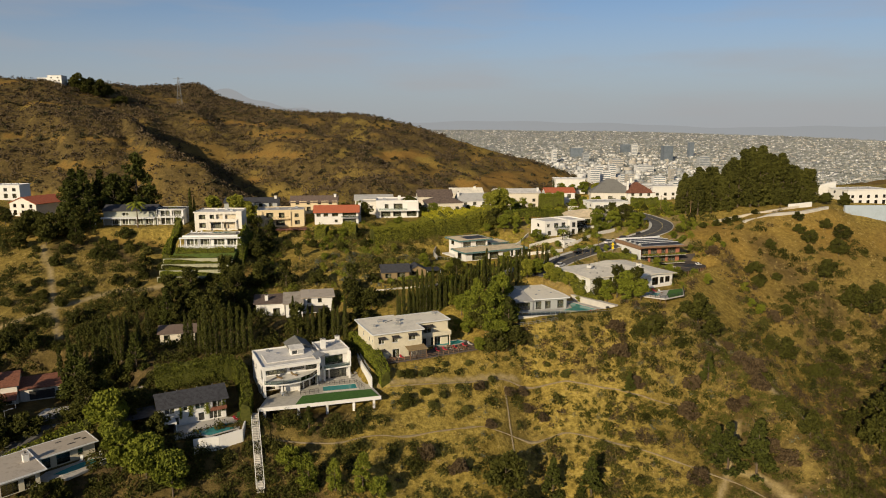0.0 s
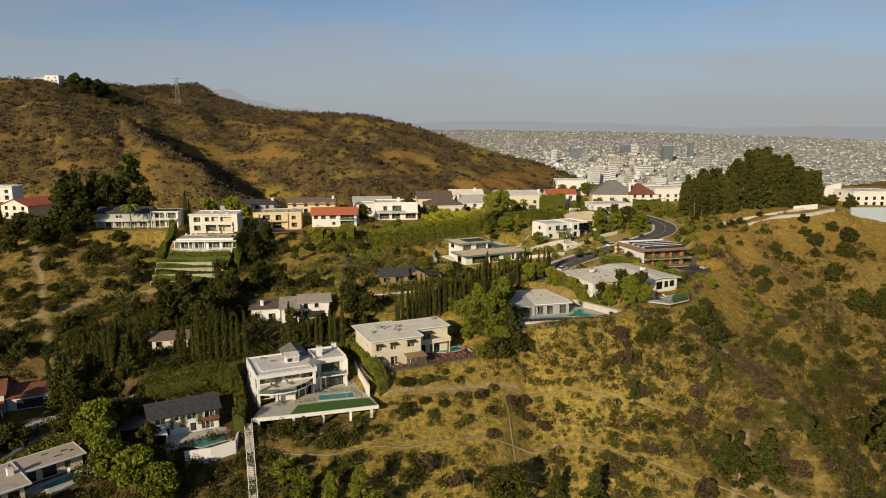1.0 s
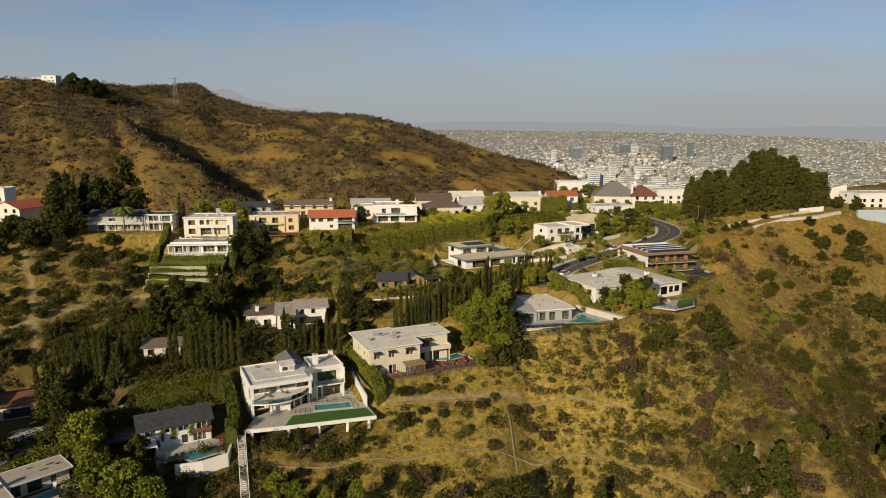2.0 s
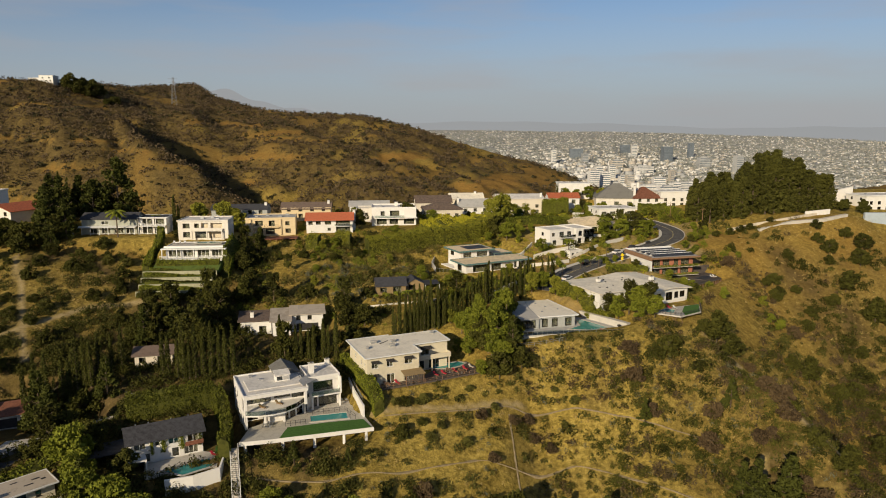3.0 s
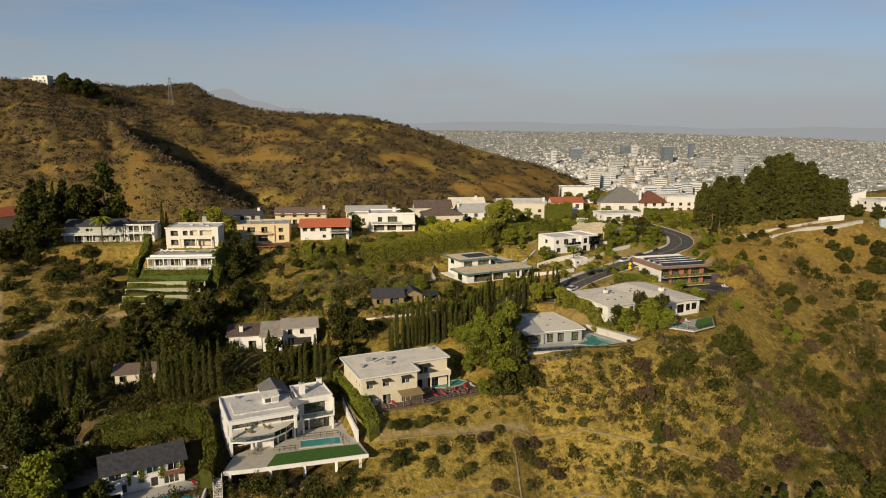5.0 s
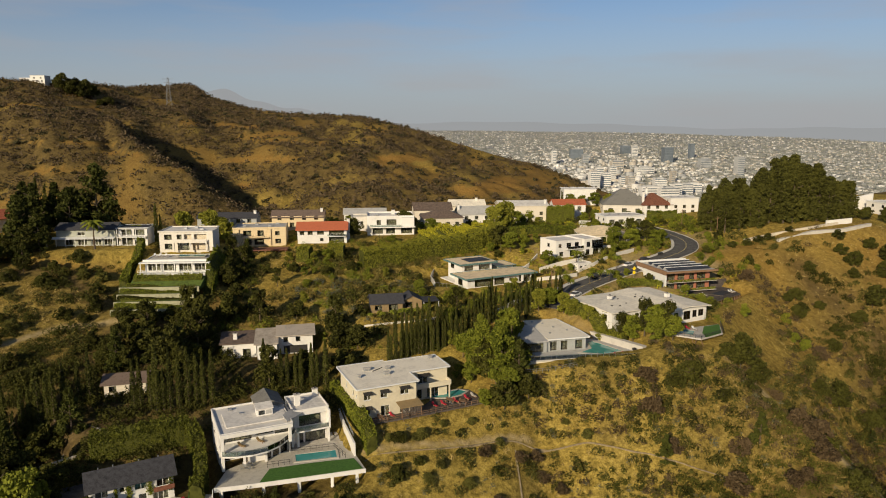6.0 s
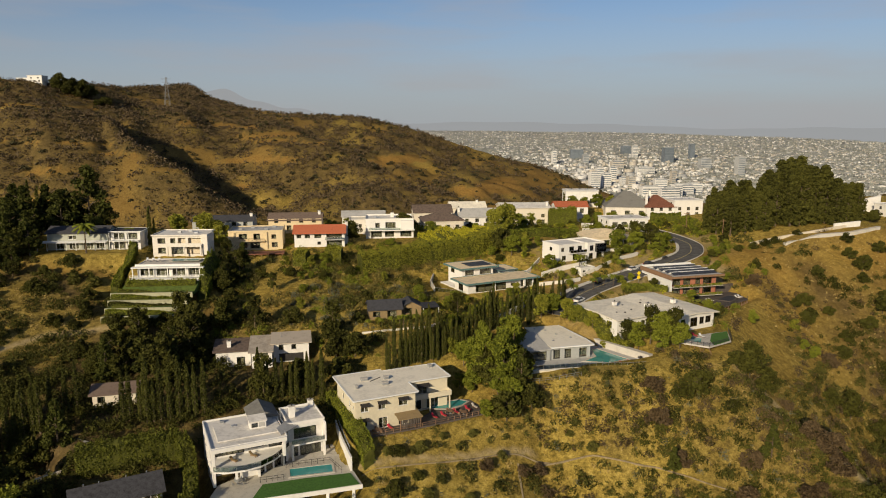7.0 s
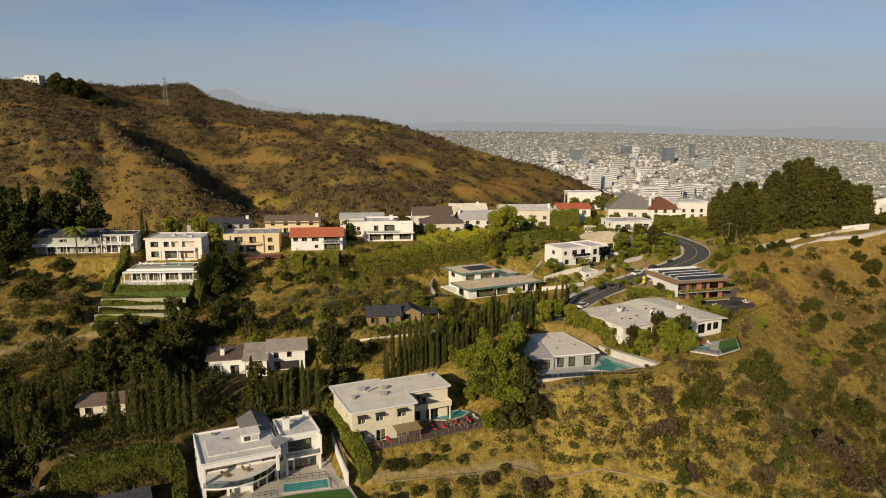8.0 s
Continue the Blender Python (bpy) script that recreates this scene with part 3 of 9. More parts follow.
# ---- ground ----
PATHS = [  # half width, then the way
    (.75, [(-140, 238), (-135.2, 230.3), (-128.3, 220), (-113.1, 193.7), (-106, 183)]),
    (1.0, [(72, 197), (78, 194.5), (82.5, 192.5), (80, 180), (79.5, 168), (81.5, 160), (87, 156.5), (93.5, 149), (101, 138), (106, 126)]),
    (.55, [(71, 157.2), (69.2, 153.1), (65.9, 147.4), (62, 142), (59, 134)]), (.6, [(65.9, 147.4), (71.4, 144.9), (76.1, 141.9), (82.6, 130.9)]),
    (.9, [(-135, 180), (-124.6, 187), (-114.6, 198), (-104, 212), (-88, 216)]), (.5, [(-15.9, 165.4), (-0, 169.5), (20, 176.6)]),
]
DRAINS = [
    [(-15.9, 164), (-0.6, 168.4), (16.9, 175.1), (33, 176), (46, 172), (55, 168.7), (62.9, 166.2)], [(16.2, 172.9), (16.8, 163.4), (17.3, 156.3)],
    [(-37.8, 145.7), (-23.3, 146.8), (-10.6, 150.8), (8.8, 159.6), (31, 163.5), (50, 154), (65.9, 144.9), (76.8, 137.1)],
]


def near_line(x, y, line):
    best = np.full(np.shape(x), 1e9)
    for (ax, ay), (bx, by) in zip(line, line[1:]):
        t = np.clip(((x - ax) * (bx - ax) + (y - ay) * (by - ay)) / ((bx - ax) ** 2 + (by - ay) ** 2), 0, 1)
        best = np.minimum(best, np.hypot(x - ax - t * (bx - ax), y - ay - t * (by - ay)))
    return best


def open_bank(x, y):
    """Where the western slopes are open dry grass with single bushes."""
    a = .5 * np.clip((-90 - x) / 6, 0, 1) * np.clip((y - np.interp(x, [-112, -98], [178, 192])) / 8, 0, 1) * (.45 + .55 * np.clip((236 - y) / 8, 0, 1))
    b = np.clip((x + 66) / 5, 0, 1) * np.clip((y - 214) / 6, 0, 1) * np.clip((4 - x) / 6, 0, 1)
    return np.maximum(a, b) * np.clip((276 - y) / 6, 0, 1)


def ground_kind(x, y, z):
    """Shares of bare soil, scrub litter (with painted tree shade in the west) and pale trodden earth; and of town."""
    far = y > 430
    soil = np.clip(wobble(x, y, 26, 4) * 1.6 - .5, 0, 1) * .55
    bluff = np.clip((x - 70) / 25, 0, 1) * np.clip((y - 195 - .55 * np.maximum(x - 85, 0)) / 30, 0, 1) * np.clip((300 - y) / 20, 0, 1)
    soil = np.maximum(soil, .7 * bluff * np.clip(.65 + .5 * wobble(x, y, 14, 9), 0, 1))
    cut = np.abs(((z + 5 * wobble(x, y, 90, 3)) / 26) % 1 - .5) < .13
    bands = np.where(cut & far, np.clip(wobble(x, y, 75, 6) * 2.4 - .35 + np.clip((x + 60) / 180, 0, 1.2), 0, 1), 0)
    soil = np.where(far, np.maximum(bands, .14 + np.clip(wobble(x, y, 48, 7) * 1.6 - .75, 0, .6)), soil)
    edge = np.exp(-((y - 243.5) / 2.2) ** 2) * np.clip((-98 - x) / 4, 0, 1)
    soil = np.maximum(soil, .6 * edge)
    scrub = np.clip(wobble(x, y, 13, 2) * 1.5 + wobble(x, y, 4.5, 6) * .8 - .35, 0, 1) * .8
    # Western canyon floor: litter, darkened further to give the trees' shade.
    west = np.clip((-18 - x) / 25, 0, 1) * np.clip((250 - y) / 30, 0, 1) * (1 - .9 * open_bank(x, y))
    scrub = np.where(west < .1, .4 * scrub, scrub)
    scrub = np.clip((scrub + .8 * west) * (1 - .5 * open_bank(x, y)), 0, 1)
    gully = np.clip((x - 60) / 30, 0, 1) * np.clip((215 - y) / 40, 0, 1)
    gully = np.maximum(.6 * gully, .55 * np.clip((x - 112) / 15, 0, 1) * np.clip((276 - y) / 30, 0, 1))
    gully = np.maximum(gully, np.clip((x - 42) / 26, 0, 1) * np.clip((172 - y) / 16, 0, 1) * np.clip(.72 + .5 * wobble(x, y, 8, 3), 0, .9))
    gully = np.maximum(gully, .6 * np.exp(-((x - 76) / 20) ** 2 - ((y - 174) / 22) ** 2))
    scrub = np.clip(scrub + gully, 0, 1) * (1 - .6 * (np.clip((y - np.interp(x, LIP_X, LIP_Y) - 8) / 8, 0, 1) * (x > -10)))
    scrub = np.clip(scrub + .34 * bluff * np.clip(.4 + .8 * wobble(x, y, 11, 2) + .4 * wobble(x, y, 4, 5), 0, 1), 0, 1)
    scar = np.clip(1.5 * np.exp(-((x - 91 - .25 * (y - 222)) / 8) ** 2 - ((y - 222) / 17) ** 2), 0, 1)
    scrub, soil = scrub * (1 - scar), np.maximum(soil * (1 - scar), .3 * scar)
    soil = np.where(far & (x > -40), np.maximum(soil, .9 * np.clip((x + 40) / 90, 0, 1) * np.clip(wobble(x, y, 30, 4) + .55, 0, 1)), soil)
    el, b = (z - 250) / np.maximum(y - 24, 1), x / np.maximum(y - 24, 1)
    for b0, b1, e0, e1 in ((-.66, -.46, -.014, -.018), (-.61, -.48, .034, .029), (-.37, -.26, .009, .005), (-.30, -.16, -.012, -.016), (-.5, -.42, -.03, -.034)):
        mid = e0 + (e1 - e0) * np.clip((b - b0) / (b1 - b0), 0, 1) + .0022 * wobble(x, y, 19, 3)
        soil = np.where(far & (b > b0) & (b < b1) & (np.abs(el - mid) < .0052 * (.35 + .65 * wobble(x, y, 27, 5))), 1.0, soil)
    scrub_far = np.clip(wobble(x, y, 34, 2) * .7 + wobble(x, y, 11, 6) * .6 + .92 + .5 * np.clip((-130 - x) / 120, 0, 1), 0, 1) * .97
    scrub = np.where(far, scrub_far * (1 - .75 * soil), scrub)
    pale = np.zeros(np.shape(x))
    for half, line in PATHS:
        pale = np.maximum(pale, .9 * np.clip(1.6 - near_line(x, y, line) / half, 0, 1))
    yard = np.clip((x - 26) / 10, 0, 1) * np.clip((110 - x) / 10, 0, 1) * np.clip((y - np.interp(x, LIP_X, LIP_Y) - 14) / 8, 0, 1) * np.clip((350 - y) / 20, 0, 1)
    pale = np.maximum(pale, yard * np.clip(.25 + .6 * wobble(x, y, 6, 5), 0, .7))
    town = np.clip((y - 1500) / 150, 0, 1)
    return np.stack([soil, scrub * (1 - pale), pale, np.ones(np.shape(x))], -1), town


def build_ground():
    fine = np.radians(np.arange(-43, 43.01, .32))
    rest = np.radians(np.arange(47, 316, 6.0))
    angle = np.concatenate([fine, rest])
    reach = [4.0]
    while reach[-1] < 4900:
        r = reach[-1]
        reach.append(r + np.interp(r, [4, 90, 130, 320, 420, 1200, 4900], [8, 6, 1.1, 1.6, 3.5, 9, 60]))
    r = np.array(reach)
    a, rr = np.meshgrid(angle, r)
    x, y = np.sin(a) * rr, np.cos(a) * rr + 0.0
    z = land(x, y)
    n, k = len(r), len(angle)
    verts = np.stack([x, y, z], -1).reshape(-1, 3)
    i, j = np.meshgrid(np.arange(n - 1), np.arange(k), indexing="ij")
    j2 = (j + 1) % k
    faces = np.stack([i * k + j, (i + 1) * k + j, (i + 1) * k + j2, i * k + j2], -1).reshape(-1, 4)
    me = bpy.data.meshes.new("ground")
    me.vertices.add(len(verts) + 1)
    me.vertices.foreach_set("co", np.concatenate([verts, [[0, 0, verts[:k, 2].mean()]]]).ravel())
    tri = np.stack([np.full(k, len(verts)), np.arange(k), (np.arange(k) + 1) % k], -1)
    loops = np.concatenate([faces.ravel(), tri.ravel()])
    me.loops.add(len(loops))
    me.loops.foreach_set("vertex_index", loops.astype(np.int32))
    me.polygons.add(len(faces) + k)
    me.polygons.foreach_set("loop_start", np.concatenate([np.arange(len(faces)) * 4, len(faces) * 4 + np.arange(k) * 3]).astype(np.int32))
    me.polygons.foreach_set("use_smooth", np.ones(len(faces) + k, bool))
    me.update(calc_edges=True)
    kind, town = ground_kind(verts[:, 0], verts[:, 1], verts[:, 2])
    me.attributes.new("kind", "FLOAT_COLOR", "POINT").data.foreach_set("color", np.concatenate([kind, [[0, .5, 0, 1]]]).ravel())
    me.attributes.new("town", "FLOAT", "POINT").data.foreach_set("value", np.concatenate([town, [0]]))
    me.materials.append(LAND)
    return tagged(new("ground", me), "dry grassy canyon hillside with bare soil and scrub", "ground", kind="structure")


build_ground()


def ribbon(name, line, half, lift, material, parent=None, thick=.25, offset=0.0, label=""):
    """A strip that follows a line of x, y, z, smoothed, with thickness."""
    pts = np.array(line, float)
    t = np.linspace(0, len(pts) - 1, (len(pts) - 1) * (10 if len(pts) < 12 else 2) + 1)
    keys = np.arange(len(pts))
    smooth = np.stack([np.interp(t, keys, pts[:, c]) for c in range(3)], -1)
    for _ in range(14 if len(pts) < 12 else 2):
        smooth[1:-1] = (smooth[:-2] + 2 * smooth[1:-1] + smooth[2:]) / 4
    d = np.gradient(smooth[:, :2], axis=0)
    d /= np.linalg.norm(d, axis=1)[:, None]
    side = np.stack([-d[:, 1], d[:, 0]], -1)
    bm = bmesh.new()
    rows = []
    for p, s in zip(smooth, side):
        c = p[:2] + s * offset
        rows.append([bm.verts.new((*(c + s * half), p[2] + lift)), bm.verts.new((*(c - s * half), p[2] + lift)),
                     bm.verts.new((*(c - s * half), p[2] + lift - thick)), bm.verts.new((*(c + s * half), p[2] + lift - thick))])
    for a, b in zip(rows, rows[1:]):
        for i in range(4):
            bm.faces.new((a[i], a[(i + 1) % 4], b[(i + 1) % 4], b[i]))
    bm.faces.new(rows[0])
    bm.faces.new(rows[-1][::-1])
    ob = part(name, bm, material, parent, label)
    return ob


for _ln in DRAINS:
    _p = np.array(_ln, float)
    _t = np.linspace(0, len(_p) - 1, 8 * (len(_p) - 1) + 1)
    _xy = np.stack([np.interp(_t, np.arange(len(_p)), _p[:, 0]), np.interp(_t, np.arange(len(_p)), _p[:, 1])], -1)
    _z = land(_xy[:, 0], _xy[:, 1])
    for _side in (-.24, .24):
        tagged(ribbon("drain_edge", [(*q, z) for q, z in zip(_xy, _z)], .055, .1, M["kerb_old"], None, .6, _side), "weathered concrete edge of a hillside drain", "drain", kind="structure")
    tagged(ribbon("drain_bed", [(*q, z) for q, z in zip(_xy, _z)], .17, .04, M["kerb_old"], None, .4), "weathered concrete bed of a hillside drain", "drain", kind="structure")

road = ribbon("road", ROAD, 4.2, .06, M["asphalt"])
tagged(road, "dark asphalt hillside road with a painted centre line", "road", kind="structure")
for _o in (-.12, .12):
    ribbon("centre_line", ROAD, .045, .07, M["lane"], road, .02, _o)
for _s in (-1, 1):
    tagged(ribbon("kerb", ROAD, .12, .2, M["kerb"], None, .4, _s * 4.35), "pale concrete kerb along the road", "kerb", kind="structure")
tagged(ribbon("pavement", ROAD, .7, .18, M["kerb"], None, .4, 5.2), "pale concrete pavement beside the road", "pavement", kind="structure")

# ---- plants ----
RNG = np.random.default_rng(7)


def leaf_mesh(name, centres, sizes, material, per=1, flat=0.0, tall=1.0):
    """Many small tilted leaf-sprays, a quad bent along its middle each, as one mesh."""
    c = np.repeat(np.asarray(centres, float), per, axis=0)
    s = np.repeat(np.asarray(sizes, float), per)[:, None]
    n = len(c)
    a = RNG.normal(size=(n, 3))
    a[:, 2] = a[:, 2] * (1 - flat)
    a /= np.linalg.norm(a, axis=1)[:, None]
    b = np.cross(a, RNG.normal(size=(n, 3)))
    b /= np.linalg.norm(b, axis=1)[:, None] + 1e-9
    up = np.array([0, 0, 1.0]) * (tall - 1)
    k = RNG.uniform(.7, 1.3, (n, 1))
    p = [c - a * s * k, c - b * s * .55, c + a * s * k + up * s, c + b * s * .55]
    co = np.stack(p, 1).reshape(-1, 3)
    me = bpy.data.meshes.new(name)
    me.vertices.add(len(co))
    me.vertices.foreach_set("co", co.ravel())
    me.loops.add(len(co))
    me.loops.foreach_set("vertex_index", np.arange(len(co), dtype=np.int32))
    me.polygons.add(n)
    me.polygons.foreach_set("loop_start", np.arange(n, dtype=np.int32) * 4)
    me.update(calc_edges=True)
    me.materials.append(material)
    return me


def blob_points(n, centre, radius, shell=.55):
    d = RNG.normal(size=(n, 3))
    d /= np.linalg.norm(d, axis=1)[:, None]
    r = RNG.uniform(shell, 1.0, (n, 1)) ** .6
    return np.asarray(centre) + d * r * np.asarray(radius)


def trunk_mesh(height, r, limbs, spread, lean=.06):
    bm = bmesh.new()
    x = y = 0.0
    steps = 5
    for k in range(steps):
        z0, z1 = height * k / steps, height * (k + 1) / steps
        tube(x, y, z0, z1, r * (1 - .7 * k / steps), r * (1 - .7 * (k + 1) / steps), 7, bm)
    for i in range(limbs):
        a = 2 * math.pi * i / max(1, limbs) + RNG.uniform(-.4, .4)
        z = height * RNG.uniform(.35, .85)
        l = spread * RNG.uniform(.6, 1)
        beam((0, 0, z), (math.cos(a) * l, math.sin(a) * l, z + l * RNG.uniform(.3, .9)), r * .35, bm)
    return bm


def make_tree(name, kind, height, width, material, label, clumps=26, leaves=70, spray=.42, trunk_share=.3, category="tree"):
    """A tree of unit pose; copies of it are set out over the slopes."""
    t = thing(name, 0, 0, 0, 0, label, category)
    part("trunk", trunk_mesh(height * (.95 if kind in ("pine", "cypress") else .72), max(.12, height * .022), 0 if kind in ("cypress", "palm") else 7, width * .36), M["bark"], t)
    cs, ss = [], []
    if kind == "round":
        for _ in range(clumps):
            a, q = RNG.uniform(0, 2 * math.pi), RNG.uniform(0, 1) ** .5
            z = height * (trunk_share + (1 - trunk_share) * RNG.uniform(.12, .9))
            f = math.sin(math.pi * min(1, max(.08, (z / height - trunk_share) / (1 - trunk_share) * .86 + .1)))
            rad = width / 2 * f * q * .85
            r = width * RNG.uniform(.11, .2)
            cs.append(blob_points(leaves, (math.cos(a) * rad, math.sin(a) * rad, z), (r, r, r * .72)))
    elif kind == "pine":
        for k in range(clumps):
            q = (k + RNG.uniform(0, 1)) / clumps
            z = height * (trunk_share + (1 - trunk_share) * q * .97)
            rad = width / 2 * (1 - q) ** .75 * RNG.uniform(.45, 1.0)
            a = RNG.uniform(0, 2 * math.pi)
            r = max(.35, width * (.10 + .10 * (1 - q)))
            cs.append(blob_points(leaves, (math.cos(a) * rad, math.sin(a) * rad, z - rad * .12), (r, r, r * .45), .2))
    elif kind == "cypress":
        for k in range(clumps):
            q = (k + RNG.uniform(0, 1)) / clumps
            z = height * (.05 + .95 * q)
            rad = width / 2 * (math.sin(math.pi * min(1, .18 + .8 * q)) ** .6) * (1 - .25 * q)
            cs.append(blob_points(leaves, (RNG.normal() * .08, RNG.normal() * .08, z), (rad, rad, height / clumps * 1.3), .7))
    elif kind == "bushy":
        for k in range(clumps):
            q = (k + RNG.uniform(0, 1)) / clumps
            z = height * (trunk_share + (1 - trunk_share) * q * .95)
            rad = width / 2 * min(1, 1.35 * (1 - q) ** .5) * RNG.uniform(.3, .85)
            a = RNG.uniform(0, 2 * math.pi)
            r = width * RNG.uniform(.10, .17)
            cs.append(blob_points(leaves, (math.cos(a) * rad, math.sin(a) * rad, z), (r, r, r * .9), .3))
    elif kind == "airy":
        for _ in range(clumps):
            a, q = RNG.uniform(0, 2 * math.pi), RNG.uniform(.2, 1)
            z = height * (trunk_share + (1 - trunk_share) * RNG.uniform(.05, .97))
            rad = width / 2 * q * (1.1 - .6 * z / height)
            r = width * RNG.uniform(.07, .13)
            cs.append(blob_points(leaves, (math.cos(a) * rad, math.sin(a) * rad, z), (r, r, r * 1.3), .1))
    c = np.concatenate(cs)
    c = c[c[:, 2] > .05]
    part("crown", leaf_mesh("crown", c, RNG.uniform(.6, 1.35, len(c)) * spray, material, 1, 0, 1.4 if kind == "cypress" else 1.0), material, t)
    return t


def make_palm(height, label):
    t = thing("palm_tree", 0, 0, 0, 0, label, "palm tree")
    part("trunk", trunk_mesh(height, .26, 0, 0), M["bark"], t)
    for i in range(22):
        a, up = 2 * math.pi * i * .382, 1.0 - 1.5 * (i / 22)
        bm = bmesh.new()
        pts = [Vector((0, 0, height))]
        for k in range(1, 6):
            s = k / 5
            pts.append(Vector((math.cos(a) * 3.0 * s, math.sin(a) * 3.0 * s, height + 1.6 * up * s - 1.9 * s * s)))
        side = Vector((-math.sin(a), math.cos(a), 0))
        rows = [(bm.verts.new(p - side * w - Vector((0, 0, w * .7))), bm.verts.new(p), bm.verts.new(p + side * w - Vector((0, 0, w * .7)))) for p, w in zip(pts, (.08, .4, .5, .48, .34, .05))]
        for r0, r1 in zip(rows, rows[1:]):
            bm.faces.new((r0[0], r0[1], r1[1], r1[0]))
            bm.faces.new((r0[1], r0[2], r1[2], r1[1]))
        part("frond", bm, LEAF["bright"], t)
    return t


OAKS = [make_tree("oak_tree", "round", 8.5, 8.5, LEAF["oak"], "dense dark green evergreen oak on the hillside", 30, 90, .40, .18),
        make_tree("oak_tree", "round", 7.0, 7.5, LEAF["oak"], "dense dark green evergreen oak on the hillside", 26, 90, .38, .12),
        make_tree("broadleaf_tree", "round", 7.5, 6.0, LEAF["bright"], "leafy mid-green garden tree beside the houses", 30, 120, .27, .16)]
PINES = [make_tree("pine_tree", "pine", 15, 8.5, LEAF["pine"], "tall dark green pine with drooping branches", 60, 70, .42, .08),
         make_tree("pine_tree", "bushy", 16, 9.5, LEAF["pine"], "broad bushy dark green pine", 46, 80, .42, .06),
         make_tree("pine_tree", "pine", 11, 6.0, LEAF["pine"], "tall dark green pine with drooping branches", 50, 60, .36, .06)]
CYPRESS = [make_tree("cypress_tree", "cypress", 12, 1.45, LEAF["cypress"], "slender dark green columnar cypress", 30, 95, .16),
           make_tree("cypress_tree", "cypress", 10, 1.3, LEAF["cypress"], "slender dark green columnar cypress", 26, 95, .15)]
AIRY = [make_tree("eucalyptus_tree", "airy", 12, 8, LEAF["oak"], "airy olive-green eucalyptus with pale limbs", 46, 46, .34, .25),
        make_tree("ficus_tree", "round", 7.0, 6.0, LEAF["lime"], "bright green bushy garden tree", 28, 120, .26, .08)]
AIRY.append(make_tree("cedar_tree", "bushy", 15, 9, LEAF["bright"], "tall bushy sunlit green cedar beside the house", 46, 90, .34, .08))
SHRUB = [make_tree("bush", "round", 3.4, 5.2, LEAF["umber"], "rounded brown withered bush on the dry slope", 26, 60, .26, 0, "bush"),
         make_tree("bush", "round", 3.8, 5.6, LEAF["oak"], "rounded dark evergreen bush on the dry slope", 28, 66, .27, 0, "bush"),
         make_tree("bush", "round", 3.0, 4.6, LEAF["olive"], "olive-green leafy bush on the dry slope", 24, 56, .25, 0, "bush")]
GROVE = [make_tree("pine_tree", "bushy", 16, 7.0, LEAF["grove"], "tall feathery olive-green pine of the grove", 84, 84, .30, .05),
         make_tree("pine_tree", "bushy", 16, 5.6, LEAF["grove"], "slender feathery olive-green pine of the grove", 80, 76, .28, .05)]
PALM = make_palm(7.5, "tall palm with arching yellow-green fronds")
USED = set()


def plant(proto, x, y, scale=1.0, dz=-.15, group=""):
    """Sets the first one itself, then copies."""
    m = pose(x, y, float(land(x, y)) + dz, 0, 0, float(RNG.uniform(0, 360)))
    if proto.name not in USED:
        USED.add(proto.name)
        proto.scale = (1, 1, 1)
        proto.matrix_basis = m @ Matrix.Diagonal((scale, scale, scale, 1))
        ob = proto
        proto["first"] = scale
    else:
        keep = proto.scale.copy()
        proto.scale = (scale, scale, scale)
        ob = copy_thing(proto, m)
        proto.scale = keep
    if group:
        ob["group"] = group
    return ob


def along(line, n):
    pts = np.array(line, float)
    seg = np.hypot(*np.diff(pts, axis=0).T)
    s = np.concatenate([[0], np.cumsum(seg)])
    t = np.linspace(0, s[-1], n)
    return zip(np.interp(t, s, pts[:, 0]), np.interp(t, s, pts[:, 1]))


def free_of_sites(x, y, gap):
    return all(float(site_mask(x, y, s, 1.0)) > gap for s in list(SITES.values()) + YARDS) and float(road_place(np.array([x]), np.array([y]))[0][0]) > 6


# rows of cypress
for _line, _n, _h in (([(-13.5, 199), (-4, 203.5), (6, 209)], 24, .82), ([(-42, 187.5), (-28, 189.5)], 9, .95), ([(-69, 177), (-52, 180)], 11, 1.15), ([(-90, 176), (-80, 180)], 5, 1.15),
                      ([(8, 212), (14, 219), (24, 222)], 14, 1.0), ([(-98, 169), (-84, 173)], 10, 1.2), ([(24, 221), (32, 228), (36, 231)], 10, .8),
                      ([(-12, 206), (0, 210)], 10, .9), ([(-158, 300), (-150, 302)], 4, 1.5)):
    for _x, _y in along(_line, _n):
        plant(CYPRESS[int(RNG.integers(2))], _x + RNG.normal() * .3, _y + RNG.normal() * .3, _h * RNG.uniform(.82, 1.15), group="cypress row")
